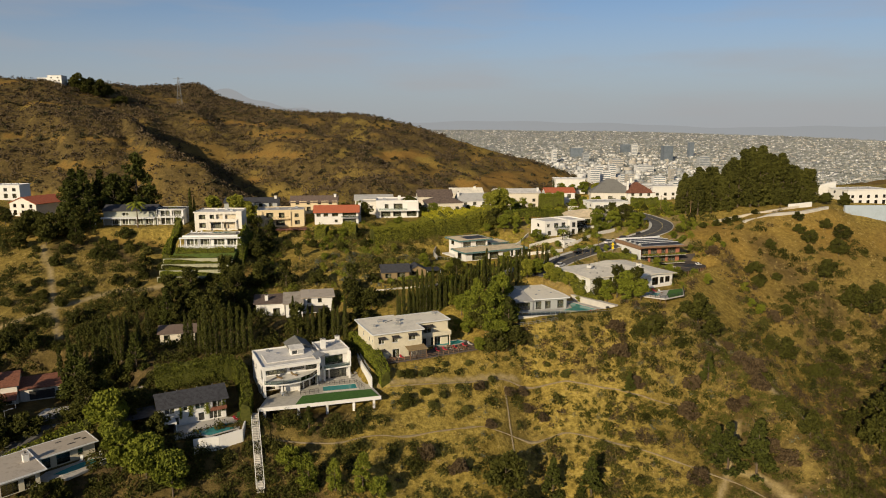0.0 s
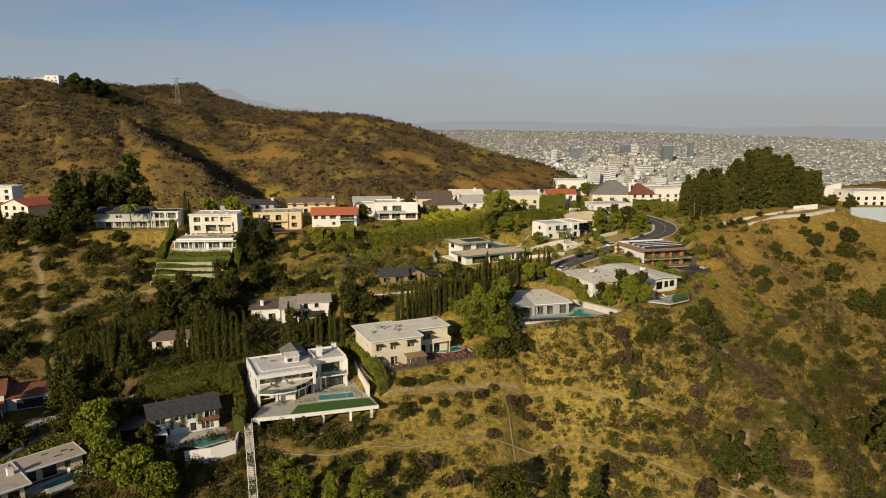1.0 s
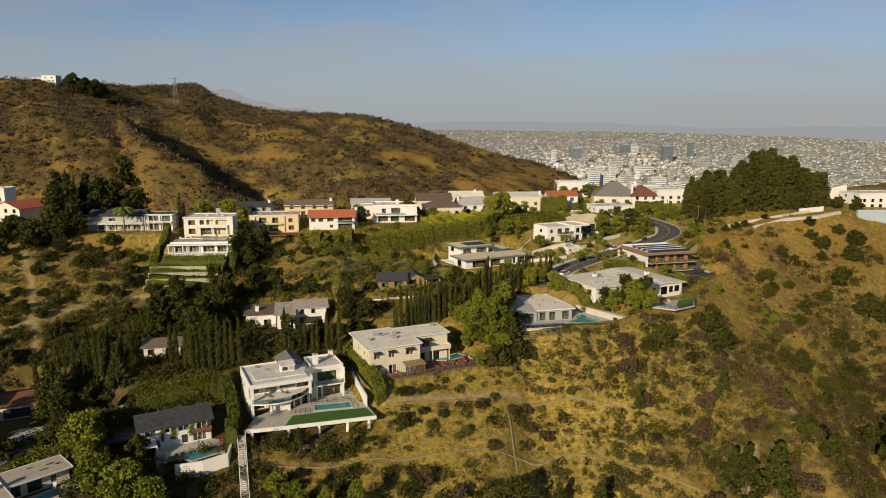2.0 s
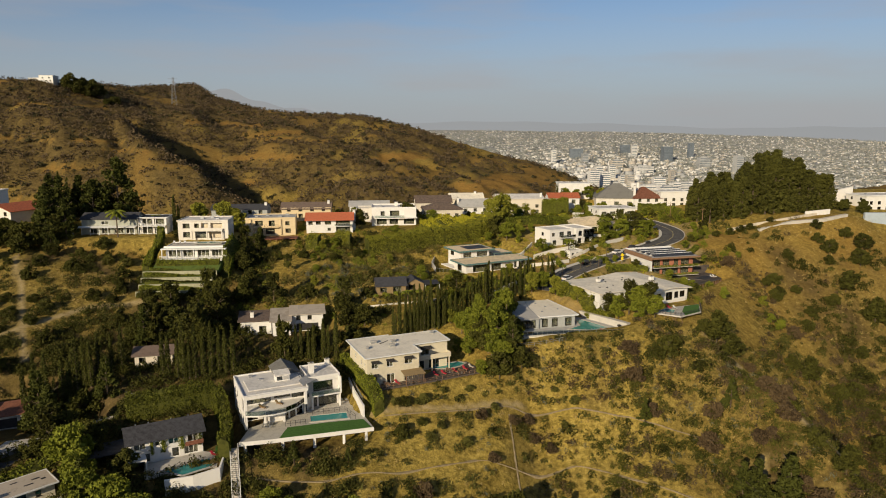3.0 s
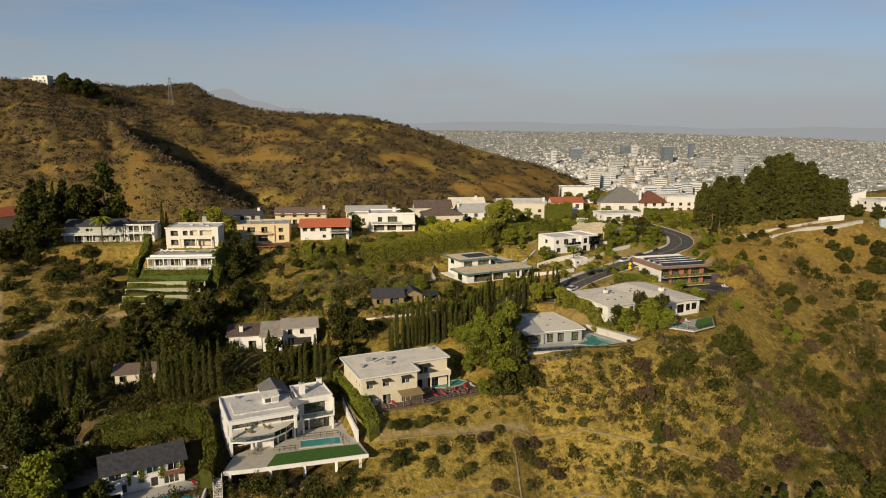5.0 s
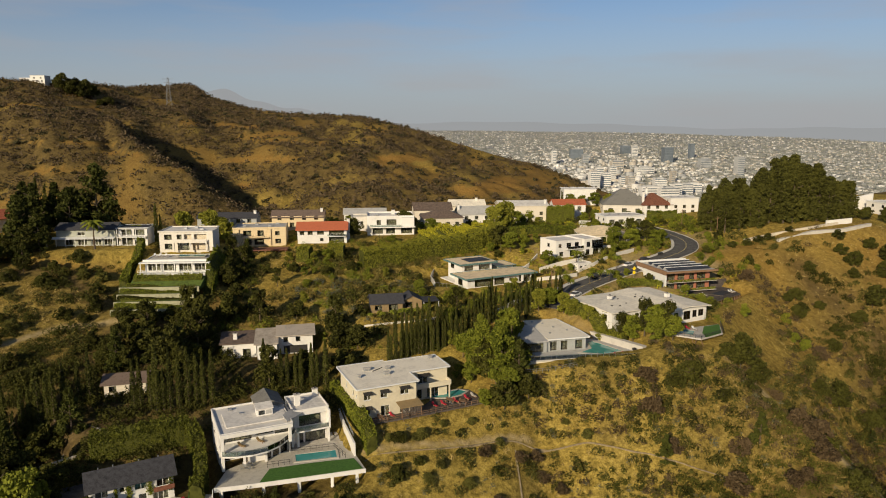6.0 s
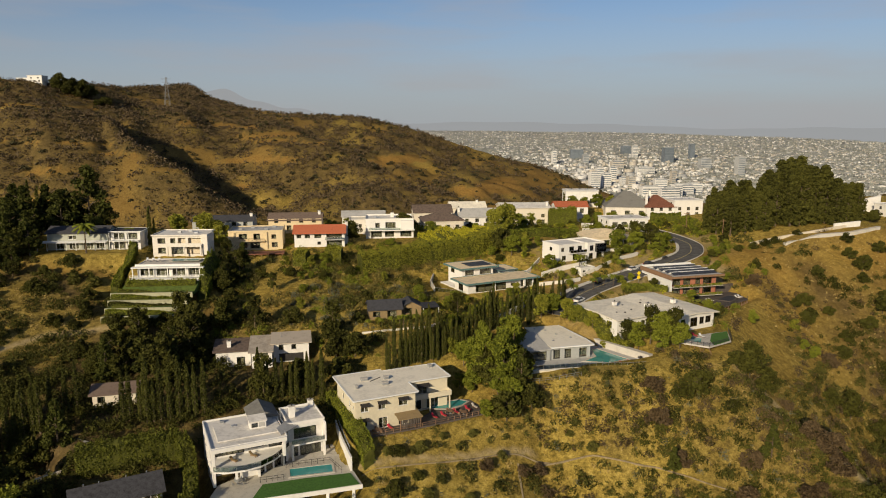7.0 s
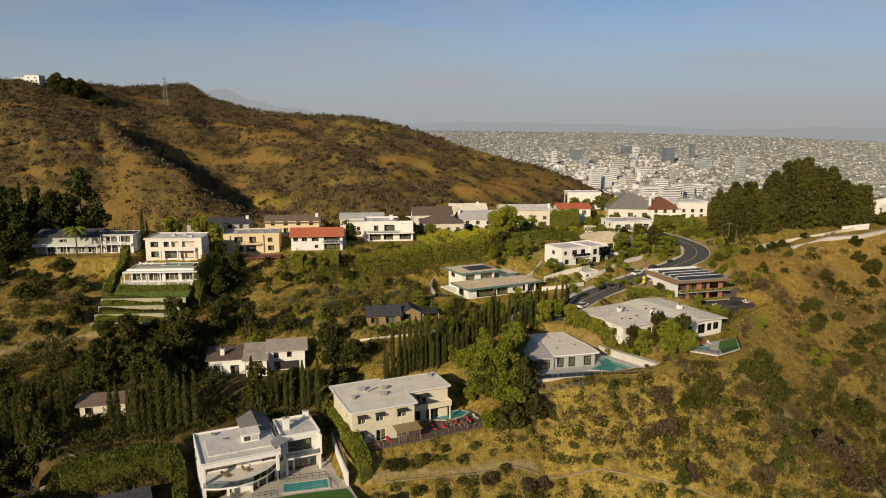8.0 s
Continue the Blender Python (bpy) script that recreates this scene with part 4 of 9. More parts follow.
# single and grouped trees: kind, x, y, scale
for _k, _x, _y, _s in (
        (PINES[-1], 65.6, 147.5, 1.1), (PINES[-1], 71.4, 145.7, 1.2), (PINES[-1], 64, 150.4, .8), (PINES[-1], 71.9, 147.5, .9), (PINES[-1], 68.9, 170.5, .68), (PINES[-1], 48.5, 170.3, .6),
        (OAKS[0], 14.2, 144.8, 1.15), (PINES[-1], 25.7, 148.6, .85), (PINES[-1], 34, 146, .9), (OAKS[1], 18.8, 142.4, .9), (AIRY[2], -28.3, 134.2, .62), (AIRY[2], -22.8, 134.8, .5), (AIRY[2], -17, 135.2, .6), (OAKS[2], -33.3, 138.3, .9), (OAKS[2], -13.2, 134.3, .8), (PINES[-1], -30.9, 149.3, .52), (PINES[-1], -19.8, 150.8, .35),
        (OAKS[0], 75.4, 197, 1.05), (OAKS[0], 78.5, 194.5, .8), (OAKS[1], 71.7, 196, .7), (OAKS[0], 84.7, 149, .75), (OAKS[0], 107.8, 207.3, .9), (OAKS[1], 103.2, 208.5, .7), (OAKS[1], 118.7, 210.2, .75), (OAKS[0], 126.9, 215.2, .7), (PINES[-1], 115.4, 203.7, .55),
        (OAKS[0], 127.4, 187.4, 1.5), (OAKS[0], 131.8, 192, 1.5), (AIRY[0], 130.1, 184.2, 1.3), (OAKS[0], 135.5, 196.6, 1.4), (OAKS[1], 124.2, 197.5, .9), (OAKS[1], 133.3, 223.2, .8), (OAKS[1], 138.5, 232, .7), (OAKS[1], 123.6, 249.3, .5), (OAKS[0], 149.4, 244.7, 1.1), (OAKS[1], 143.3, 253.1, .95), (OAKS[1], 117, 252, .7), (OAKS[0], 154.4, 241.2, 1.0), (OAKS[1], 159.4, 246.3, 1.0), (PINES[-1], 143.9, 210.2, 1.0),
        (SHRUB[1], 59.2, 187.9, 1.35), (SHRUB[1], 55.5, 186.5, 1.0), (SHRUB[0], 49, 187.2, 1.2), (SHRUB[0], 48.3, 180.2, 1.3), (SHRUB[0], 50.7, 172, .9), (SHRUB[0], 65.2, 170.7, 1.1), (SHRUB[0], 78, 161.5, 1.15), (SHRUB[0], 76.9, 170.9, 1.0), (SHRUB[0], 78.9, 166.5, 1.2), (SHRUB[0], 83.9, 194.5, .8), (SHRUB[0], 61.8, 163.9, 1.2), (SHRUB[0], 78.7, 145.6, 1.2), (SHRUB[0], 76.3, 149.5, .9), (SHRUB[0], 58.2, 145.2, 1.1), (SHRUB[0], 71.7, 160, 1.0), (SHRUB[1], 65.5, 182.8, .8), (SHRUB[1], 81, 154.9, .9), (SHRUB[0], 74.1, 159.8, .8),
        (SHRUB[2], -11, 168, .55), (SHRUB[1], -8.9, 168.2, .65), (SHRUB[2], -4.2, 170, .75), (SHRUB[2], -5.6, 169.2, .55), (SHRUB[2], 0.5, 174.1, .5), (SHRUB[2], 6.8, 176.1, .55), (SHRUB[0], 9.6, 169.8, .7), (SHRUB[0], 17.4, 171.3, .75), (SHRUB[0], 21.1, 173.4, .7), (SHRUB[2], 12.7, 172.6, .6), (SHRUB[2], 30, 181.6, .55), (SHRUB[2], 33, 176.6, .7), (SHRUB[2], 28.4, 179.8, .5), (SHRUB[1], -4.6, 164, .5), (SHRUB[2], -0.1, 164.1, .6), (SHRUB[1], -8.6, 159.8, .85), (SHRUB[2], -2.6, 160.6, .6), (SHRUB[2], 5.9, 162.1, .7), (SHRUB[0], -3.7, 148.1, 1.0), (SHRUB[0], 3.6, 145.9, 1.05), (SHRUB[0], 11.8, 160.1, .7), (SHRUB[0], 22, 170, .8), (SHRUB[0], 26, 168, .7),
        (OAKS[0], 11, 194, 1.0), (AIRY[1], 15, 196, 1.3), (OAKS[2], 9, 199, 1.3), (AIRY[2], 14.6, 190.5, .95), (AIRY[2], 10.5, 194.5, .9), (AIRY[2], 18, 201, .8), (OAKS[0], 17.5, 193, 1.05), (OAKS[2], 13, 188, .9), (OAKS[0], 14.5, 180.5, .85), (OAKS[1], 20.5, 184.5, .8), (PINES[-1], 18.6, 189, .9),
        (OAKS[2], 18, 208, 1.3), (OAKS[2], 51, 207.5, 1.0), (AIRY[0], 53.5, 206, .85), (AIRY[0], 58.5, 203.5, .8), (OAKS[2], 56, 204.5, 1.15), (OAKS[2], 59.5, 201.5, .9), (AIRY[0], 48.5, 210, .7), (OAKS[2], 54.5, 201.5, .8),
        (PINES[1], -121, 272, 1.45), (PINES[1], -128, 267, 1.0), (PINES[1], -136, 252, 1.0), (OAKS[0], -143, 244, .9), (PINES[1], -131, 243, .65), (OAKS[0], -150, 243, .95), (OAKS[0], -139, 238, .9), (OAKS[0], -128, 238, .6), (OAKS[1], -146, 234, .8), (OAKS[1], -120, 240, .5), (OAKS[1], -111, 240, .45), (OAKS[1], -104, 238, .5), (OAKS[1], -117, 232, .5), (OAKS[1], -101, 229, .6), (OAKS[1], -99, 223, .6), (PINES[0], -133, 268, 1.15), (PINES[0], -141, 258, 1.0), (PINES[0], -137, 262, 1.2), (PINES[0], -144, 268, 1.1), (OAKS[0], -132, 276, 1.7), (OAKS[0], -118, 274, 1.2), (OAKS[0], -164, 256, .8), (OAKS[0], -138, 272, 1.3), (OAKS[0], -145, 270, 1.4), (OAKS[0], -127, 274, 1.2),
        (PINES[-1], -140, 252, .8), (OAKS[1], -152, 252, 1.0), (PALM, -112, 250.5, 1.25), (PINES[0], -128, 247.5, .95), (OAKS[0], -131, 246, 1.1), (PINES[0], -135, 248, 1.0), (OAKS[0], -138, 243, 1.1), (OAKS[0], -146, 247, .9), (OAKS[1], -151, 250, .9), (PALM, -103, 262, .8), (CYPRESS[0], -96.5, 262, 1.15), (CYPRESS[1], -95.4, 263, 1.1),
        (AIRY[1], -92, 275, 1.4), (AIRY[1], -84, 278, 1.5), (AIRY[1], -79, 279, 1.4), (PALM, 60, 262, .6), (PALM, 53.5, 246, .55), (PALM, 46, 262, .75),
        (OAKS[2], -61, 131.5, 1.45), (OAKS[2], -67, 133.5, 1.3), (OAKS[2], -55, 129.5, 1.35), (OAKS[2], -74, 143, 1.5), (OAKS[2], -71, 140, 1.1),
        (OAKS[1], -63, 137, .8), (PINES[-1], -88, 161, 1.1), (PINES[-1], -92, 164, 1.3), (OAKS[0], -84, 166, 1.0), (OAKS[0], -66, 195, 1.3), (OAKS[1], -72, 198, 1.2),
        (AIRY[0], -69, 214, 1.0), (AIRY[0], -78, 208, .9), (OAKS[0], -66, 214, 1.1), (OAKS[0], -60, 218, 1.0), (AIRY[0], -51, 218.5, .8), (OAKS[1], -41, 220, .8), (OAKS[1], -30, 214, .8), (AIRY[1], -88, 221.5, .3), (OAKS[2], -84, 224.5, .28), (AIRY[1], -79, 221.6, .35), (OAKS[2], -75, 225.2, .3), (OAKS[1], -90.5, 217, .4), (OAKS[1], -73.5, 219.5, .45), (OAKS[0], -80, 213, .75), (OAKS[0], -73, 214, .7), (OAKS[1], -62, 232, .8), (OAKS[0], -66, 240, .8), (OAKS[1], -63, 246, .6),
        (OAKS[1], -25, 209, .7), (OAKS[1], -22, 205, 1.0), (OAKS[0], -27, 206, .9), (AIRY[1], -52, 262.5, .55), (OAKS[2], -47.5, 262, .55), (AIRY[1], -43, 260.5, .6), (OAKS[2], -39, 262, .6), (AIRY[1], -35.5, 264, .55), (OAKS[1], -30, 256, .55), (OAKS[2], -7, 238.5, .6), (OAKS[2], 4, 236, .6), (OAKS[1], -23, 237, .5), (AIRY[1], -17.5, 220, .34), (AIRY[1], -12.5, 219.6, .36), (AIRY[1], -8.5, 221.5, .36), (OAKS[2], -4.5, 223.5, .4), (OAKS[1], -22.5, 221, .5), (PALM, -11.5, 219.5, .4), (PALM, -9, 221, .36), (PALM, -16.5, 218.8, .34), (PALM, -20, 218.4, .36), (PALM, -13.6, 218.8, .42), (PALM, -7, 220.6, .42), (PALM, -10.4, 219.2, .46), (AIRY[0], 4.5, 225, .65), (OAKS[2], 2.5, 219, .6), (AIRY[1], 26, 262, .6), (AIRY[1], 30, 259, .5), (OAKS[2], 27.5, 257, .5), (OAKS[2], 25, 278, 1.0), (OAKS[2], 80, 286, .8), (OAKS[2], 83.5, 289, .7), (OAKS[1], 78, 282.5, .6), (OAKS[2], 50, 254, .4), (PALM, 47, 244.5, .5), (PALM, 51, 247.5, .5), (PALM, 40, 239, .5), (OAKS[2], 56.5, 249, .42), (OAKS[2], 60.5, 251.5, .4), (AIRY[1], 39, 254.5, .45), (OAKS[2], 43.5, 258.5, .4), (AIRY[1], 57, 268.5, .4), (OAKS[2], 62, 275, .5), (OAKS[2], 66, 279, .5), (OAKS[2], 64, 338, .7), (OAKS[2], 70, 343, .8), (OAKS[1], 86, 345, .6), (OAKS[2], 92, 349, .55), (AIRY[1], 76, 346, .7), (OAKS[2], 66, 321, .4), (OAKS[1], 83, 322, .45), (OAKS[2], 21, 319, .55), (OAKS[1], 2, 299, .55), (OAKS[2], 14, 318, .5), (AIRY[1], -12, 316, .5), (OAKS[2], 47, 283, .7), (OAKS[1], 43, 284, .6), (OAKS[2], 39.6, 342, .9), (OAKS[2], 34, 338, .8),
        (AIRY[1], 21.5, 306, 1.7), (AIRY[1], 26, 310, 1.8), (OAKS[0], 22, 283, 1.0), (OAKS[2], 30, 280, .8), (OAKS[2], 36, 262, .8), (OAKS[2], 64, 284, 1.0), (OAKS[2], 70, 282, 1.0), (OAKS[0], 78, 290, .9),
        (AIRY[0], 72, 292, .7), (OAKS[2], -18, 281, .6), (OAKS[0], -33, 287, .9), (OAKS[0], -14, 300, 1.0), (OAKS[2], -4, 296, .9), (AIRY[1], -20, 272, .8), (CYPRESS[1], 58, 362, 1.2), (OAKS[2], 63, 367, .9), (OAKS[2], 69, 368, .8), (OAKS[2], 75, 368, 1.0), (AIRY[1], 81, 366, 1.0), (OAKS[2], 79, 350, .6), (AIRY[1], 66, 346, .5)):
    plant(_k, _x, _y, _s)
# the pine grove on the knoll
for _i in range(95):
    _x, _y = 107 + 57 * RNG.uniform(), 296 + 24 * RNG.uniform()
    _h = float(np.interp(_x, [103, 108, 116, 131, 135, 147, 152, 160, 168], [14, 17.5, 20, 20.5, 25.5, 25.5, 18, 16.5, 12]))
    plant(GROVE[int(RNG.integers(2))], _x, _y, _h / 16 * RNG.uniform(.74, 1.03), group="pine grove")
for _x, _y in ((168, 304), (172, 308), (178, 304), (183, 312)):
    plant(OAKS[1], _x, _y, .75)
# bushes on the western bank: x, y
for _i, (_x, _y) in enumerate(((-129.3, 205.6), (-126.8, 210.1), (-121.3, 202.2), (-113.9, 207.7), (-119.3, 210.7), (-113.9, 199.6), (-104.4, 195.9), (-104.7, 190.8), (-117, 183.4), (-114.2, 187.9), (-117.8, 231.1), (-114.2, 245.7), (-102.9, 236.3), (-94.5, 227.9), (-87.4, 215.7), (-138.6, 231), (-128.5, 232), (-127.4, 223.3), (-109.8, 238.3), (-98.3, 220.5), (-104.4, 215.9), (-129.5, 197.6), (-98.5, 215.3), (-120, 182.7))):
    plant((SHRUB[2], SHRUB[1], SHRUB[1])[_i % 3], _x, _y, RNG.uniform(.7, 1.1))
# the leafy belt between the beige and the grey house, and the street trees above it
for _k, _x, _y, _s in (
        (OAKS[2], 5.6, 202.1, .9), (AIRY[2], 10.3, 206, .62), (AIRY[2], 17.2, 203.8, .66), (AIRY[2], 13.6, 195, .72), (OAKS[2], 19.6, 191.8, .8), (OAKS[2], 7.3, 192, .75), (OAKS[2], 16.1, 184.3, .85), (OAKS[1], 18.9, 186, .8),
        (OAKS[2], 9.9, 180.5, .6), (AIRY[1], 4.4, 195.5, .6), (AIRY[1], 8.8, 198.2, .8), (AIRY[2], 15.6, 199.6, .6), (OAKS[0], 12.2, 190, .8), (AIRY[1], 2.7, 207.2, .7),
        (AIRY[1], 27.7, 221.8, .95), (OAKS[2], 31.3, 224.4, .85), (AIRY[1], 35.2, 223.4, .9), (OAKS[2], 25.4, 224.8, .8), (AIRY[1], 37.4, 220.6, .7), (AIRY[1], 40.6, 215.4, .7), (AIRY[1], 43.4, 211.4, .65),
        (OAKS[1], 146.1, 281, .6), (OAKS[1], 143.4, 274, .65), (OAKS[0], 144.5, 268, .7), (OAKS[1], 142, 262.5, .6), (OAKS[1], 146, 255.6, .8), (OAKS[1], 113.1, 250, .6), (SHRUB[1], 114.5, 244.9, 1.0), (SHRUB[1], 116.5, 247.5, .9), (OAKS[1], 155.1, 277, .7), (OAKS[0], 159, 271, .8), (OAKS[0], 153, 262, .8), (SHRUB[1], 128.5, 266.4, .8), (SHRUB[1], 107, 266.8, .75), (SHRUB[1], 117.7, 283.6, .75), (SHRUB[1], 113, 281.6, .7), (SHRUB[1], 106.8, 280.4, .65), (SHRUB[2], 99.8, 278, .6), (OAKS[1], 124.2, 239.2, .6), (SHRUB[0], 113.2, 228.2, 1.1), (SHRUB[1], 120, 233, .9), (OAKS[1], 134.9, 245.6, .7), (SHRUB[0], 101.5, 255, 1.15), (SHRUB[1], 122, 284.6, .7), (SHRUB[1], 131, 287.4, .6)):
    plant(_k, _x, _y, _s)
# canyon wood to the west
for _i in range(900):
    _x, _y = RNG.uniform(-150, 14), RNG.uniform(118, 262)
    _d = wobble(_x, _y, 16, 11)
    _o = float(open_bank(_x, _y))
    if not free_of_sites(_x, _y, 3.0) or RNG.uniform() < .82 * _o or (-26 < _x < 3 and 208 < _y < 236) or math.hypot(_x + 75, _y - 160) < 8 or math.hypot(_x + 50, _y - 138) < 11 or math.hypot(_x + 64, _y - 171) < 6 or math.hypot(_x + 72, _y - 180) < 6 or -98 < _x < -66 and 208 < _y < 240 or _x > -46 and _y < 187 or _x > -24 and _y < 210:
        continue
    if _d < -.25 + 1.1 * (_x < -98 and _y > 180) + .75 * (_x < -88 and _y > 178) + .35 * (_y > 225 and _x > -70):
        continue
    if _o > .5:
        plant((OAKS[1], OAKS[2], AIRY[0], AIRY[1])[int(RNG.integers(4))], _x, _y, RNG.uniform(.28, .55), group="canyon wood")
        continue
    plant((OAKS[0], OAKS[1], OAKS[1], AIRY[0], PINES[-1])[int(RNG.integers(5))], _x, _y, RNG.uniform(.5, .95), group="canyon wood")
# garden trees between the houses on the ridge
for _i in range(420):
    _x, _y = RNG.uniform(-60, 110), RNG.uniform(225, 345)
    if wobble(_x, _y, 12, 5) < -.1 or not free_of_sites(_x, _y, 2.0):
        continue
    plant((OAKS[1], OAKS[2], AIRY[1], OAKS[2])[int(RNG.integers(4))], _x, _y, RNG.uniform(.28, .6), group="garden trees")


LEAF["straw"] = leaf_paint("dry_grass", (.20, .14, .045), (.44, .33, .12), 3)


# scrub on the slopes
def scrub(name, n, xr, yr, material, label, want, r0, r1, leaves=70, spray=.37):
    cs, ss = [], []
    x = RNG.uniform(*xr, n * 12)
    y = RNG.uniform(*yr, n * 12)
    ok = want(x, y)
    for s in list(SITES.values()) + YARDS:
        ok &= site_mask(x, y, s, 1.0) > 1.2
    ok &= road_place(x, y)[0] > 6
    ok &= ~((x > -47) & (x < -13) & (y > 149.3 + (x + 42.5) * .277) & (y < 178)) & ((((x - 91 - .25 * (y - 222)) / 8) ** 2 + ((y - 222) / 17) ** 2) > 1) & ((((x + 50) / 10) ** 2 + ((y - 247) / 10) ** 2) > .75 + .7 * wobble(x, y, 4, 3)) & ~((x > -96) & (x < -69) & (y > 212) & (y < 236)) & ~((x > 57) & (x < 78) & (y > 199) & (y < 216)) & ~((x > 18) & (x < 54) & (y > 192.5) & (y < 216))
    for wide, line in [(h + 1.1, p) for h, p in PATHS] + [(1.3, p) for p in DRAINS]:
        ok &= near_line(x, y, line) > wide
    x, y = x[ok][:n], y[ok][:n]
    z = land(x, y)
    r = r0 + (r1 - r0) * RNG.uniform(0, 1, len(x)) ** 2.2
    for a, b, c, q in zip(x, y, z, r):
        leaf = (.12 + .055 * q) * spray / .37
        k = int(min(420, max(10, leaves / 70 * 4.6 * q * q / leaf ** 2 * .9)))
        p = blob_points(k, (0, 0, q * .3), (q * RNG.uniform(.75, 1.1), q * RNG.uniform(.75, 1.1), q * RNG.uniform(.7, 1.0)), .72)
        p = p[p[:, 2] > -.1 * q]
        ph = RNG.uniform(0, 6.3, 3)
        an = np.arctan2(p[:, 1], p[:, 0])
        p *= (1 + .16 * np.sin(3 * an + ph[0]) + .12 * np.sin(5 * an + 4 * p[:, 2] / q + ph[1]))[:, None]
        cs.append(p + (a, b, c))
        ss.append(np.full(len(p), leaf))
        heart = RNG.normal(size=(7, 3)) * q * .17 + (a, b, c + q * .3)
        cs.append(heart)
        ss.append(np.full(7, q * .3))
    c, s = np.concatenate(cs), np.concatenate(ss)
    me = leaf_mesh(name, c, s * RNG.uniform(.7, 1.3, len(s)), material)
    return tagged(part(name, me, material), label, "shrubs", kind="stuff")


_lip = lambda x, y: y < np.interp(x, LIP_X, LIP_Y) + 8
_thick = lambda x, y: .8 * np.clip((x - 115) / 15, 0, 1) * np.clip((272 - y) / 25, 0, 1) + np.exp(-((x - 56) / 26) ** 2 - ((y - 172) / 28) ** 2) + 1.1 * np.clip((x - 78) / 20, 0, 1) * np.clip((232 - y) / 25, 0, 1) + .5 * np.clip((158 - y) / 10, 0, 1) + .6 * np.exp(-((x + 25) / 14) ** 2 - ((y - 146) / 7) ** 2) + 1.1 * np.exp(-((x - 76) / 18) ** 2 - ((y - 178) / 20) ** 2)
_mixed = lambda x, y: np.clip((x - 24) / 12, 0, 1) * np.clip((y - 128) / 10, 0, 1) * np.clip((192 - y) / 8, 0, 1)
_bare = lambda x, y: np.clip((x - 82) / 10, 0, 1) * np.clip((y - 200 - .35 * np.maximum(x - 90, 0)) / 15, 0, 1)
_east = lambda x, y: (wobble(x, y, 9, 2) + .55 * _mixed(x, y) - .75 * _bare(x, y) + .5 * wobble(x, y, 30, 8) + 1.2 * _thick(x, y) + .3 * np.clip((x - 60) / 20, 0, 1) > .12) & _lip(x, y)
_lush = lambda x, y: (wobble(x, y, 7, 5) + 1.3 * _thick(x, y) + .35 * np.clip((x - 88) / 15, 0, 1) - .5 * _bare(x, y) > .45) & _lip(x, y)
scrub("green_scrub", 4200, (-44, 180), (112, 292), LEAF["olive"], "olive-green chaparral shrubs dotted over the dry slope", _east, .35, 1.5, 70)
scrub("dark_scrub", 1500, (-44, 180), (112, 292), LEAF["oak"], "dark green evergreen shrubs on the dry slope", _lush, .5, 2.1, 70)
scrub("withered_scrub", 2300, (-44, 180), (112, 292), LEAF["brown"], "withered brown chaparral shrubs on the dry slope", lambda x, y: ((_east(x + 40, y + 11) & (x > 22)) | (_mixed(x, y) > .5) | (wobble(x, y, 6, 8) > .75)) & (wobble(x, y, 6, 4) > -.1) & _lip(x, y), .35, 1.6, 62)
scrub("green_cover", 2600, (36, 118), (122, 182), LEAF["cover"], "low mossy-green ground cover on the middle slope", lambda x, y: (wobble(x, y, 8, 3) + .4 * wobble(x, y, 3, 5) > -.1 - .4 * np.clip((x - 60) / 30, 0, 1) + .5 * np.clip((y - 166) / 10, 0, 1)), .35, 1.15, 60)
scrub("gully_thicket", 1300, (84, 185), (118, 222), LEAF["umber"], "dense brown thicket on the lower gully side", lambda x, y: (wobble(x, y, 10, 7) > -.35) & (y < 150 + 1.1 * (x - 60)), .6, 2.2, 66)
scrub("gully_evergreens", 750, (88, 185), (118, 226), LEAF["oak"], "dark evergreen scrub on the lower gully side", lambda x, y: (wobble(x, y, 9, 3) > -.1) & (y < 150 + 1.1 * (x - 60)), .7, 2.4, 70)
scrub("grey_scrub", 420, (-20, 110), (118, 215), LEAF["grey"], "pale grey-green agave and sage clumps on the slope", lambda x, y: _east(x + 9, y - 31) & _lip(x, y), .3, 1.1, 40)
scrub("dry_grass_tufts", 5000, (-44, 175), (112, 292), LEAF["straw"], "straw-yellow dry grass tufts over the slope", _lip, .25, .8, 16, .22)
_single = lambda x, y: (open_bank(x, y) < .2) | (wobble(x, y, 5, 8) + .5 * wobble(x, y, 13, 4) > np.where(x < -80, .12, .42))
_west = lambda x, y: (wobble(x, y, 11, 3) > -.25) & _single(x, y) & (y < np.interp(x, CREST_X, CREST_Y) - 8)
scrub("canyon_scrub", 1300, (-190, -18), (112, 265), LEAF["olive"], "olive-green scrub covering the canyon side", _west, .5, 2.2, 66)
scrub("canyon_dark_scrub", 1300, (-190, 10), (112, 262), LEAF["oak"], "dark green thicket covering the canyon side", lambda x, y: _west(x + 70, y) & ((x < -18) | (y > 212)) & _single(x + 3, y + 5), .7, 2.6, 70)
scrub("ridge_scrub", 1100, (-62, 116), (205, 345), LEAF["bright"], "garden shrubs between the houses", lambda x, y: (wobble(x, y, 9, 7) > -.15) & (y > np.interp(x, LIP_X, LIP_Y) + 6), .5, 1.9, 56)
scrub("ridge_olive_scrub", 800, (-62, 116), (205, 345), LEAF["olive"], "olive-green shrubs on the banks between houses", lambda x, y: (wobble(x, y, 9, 3) > -.1) & (y > np.interp(x, LIP_X, LIP_Y) + 6), .5, 2.2, 56)


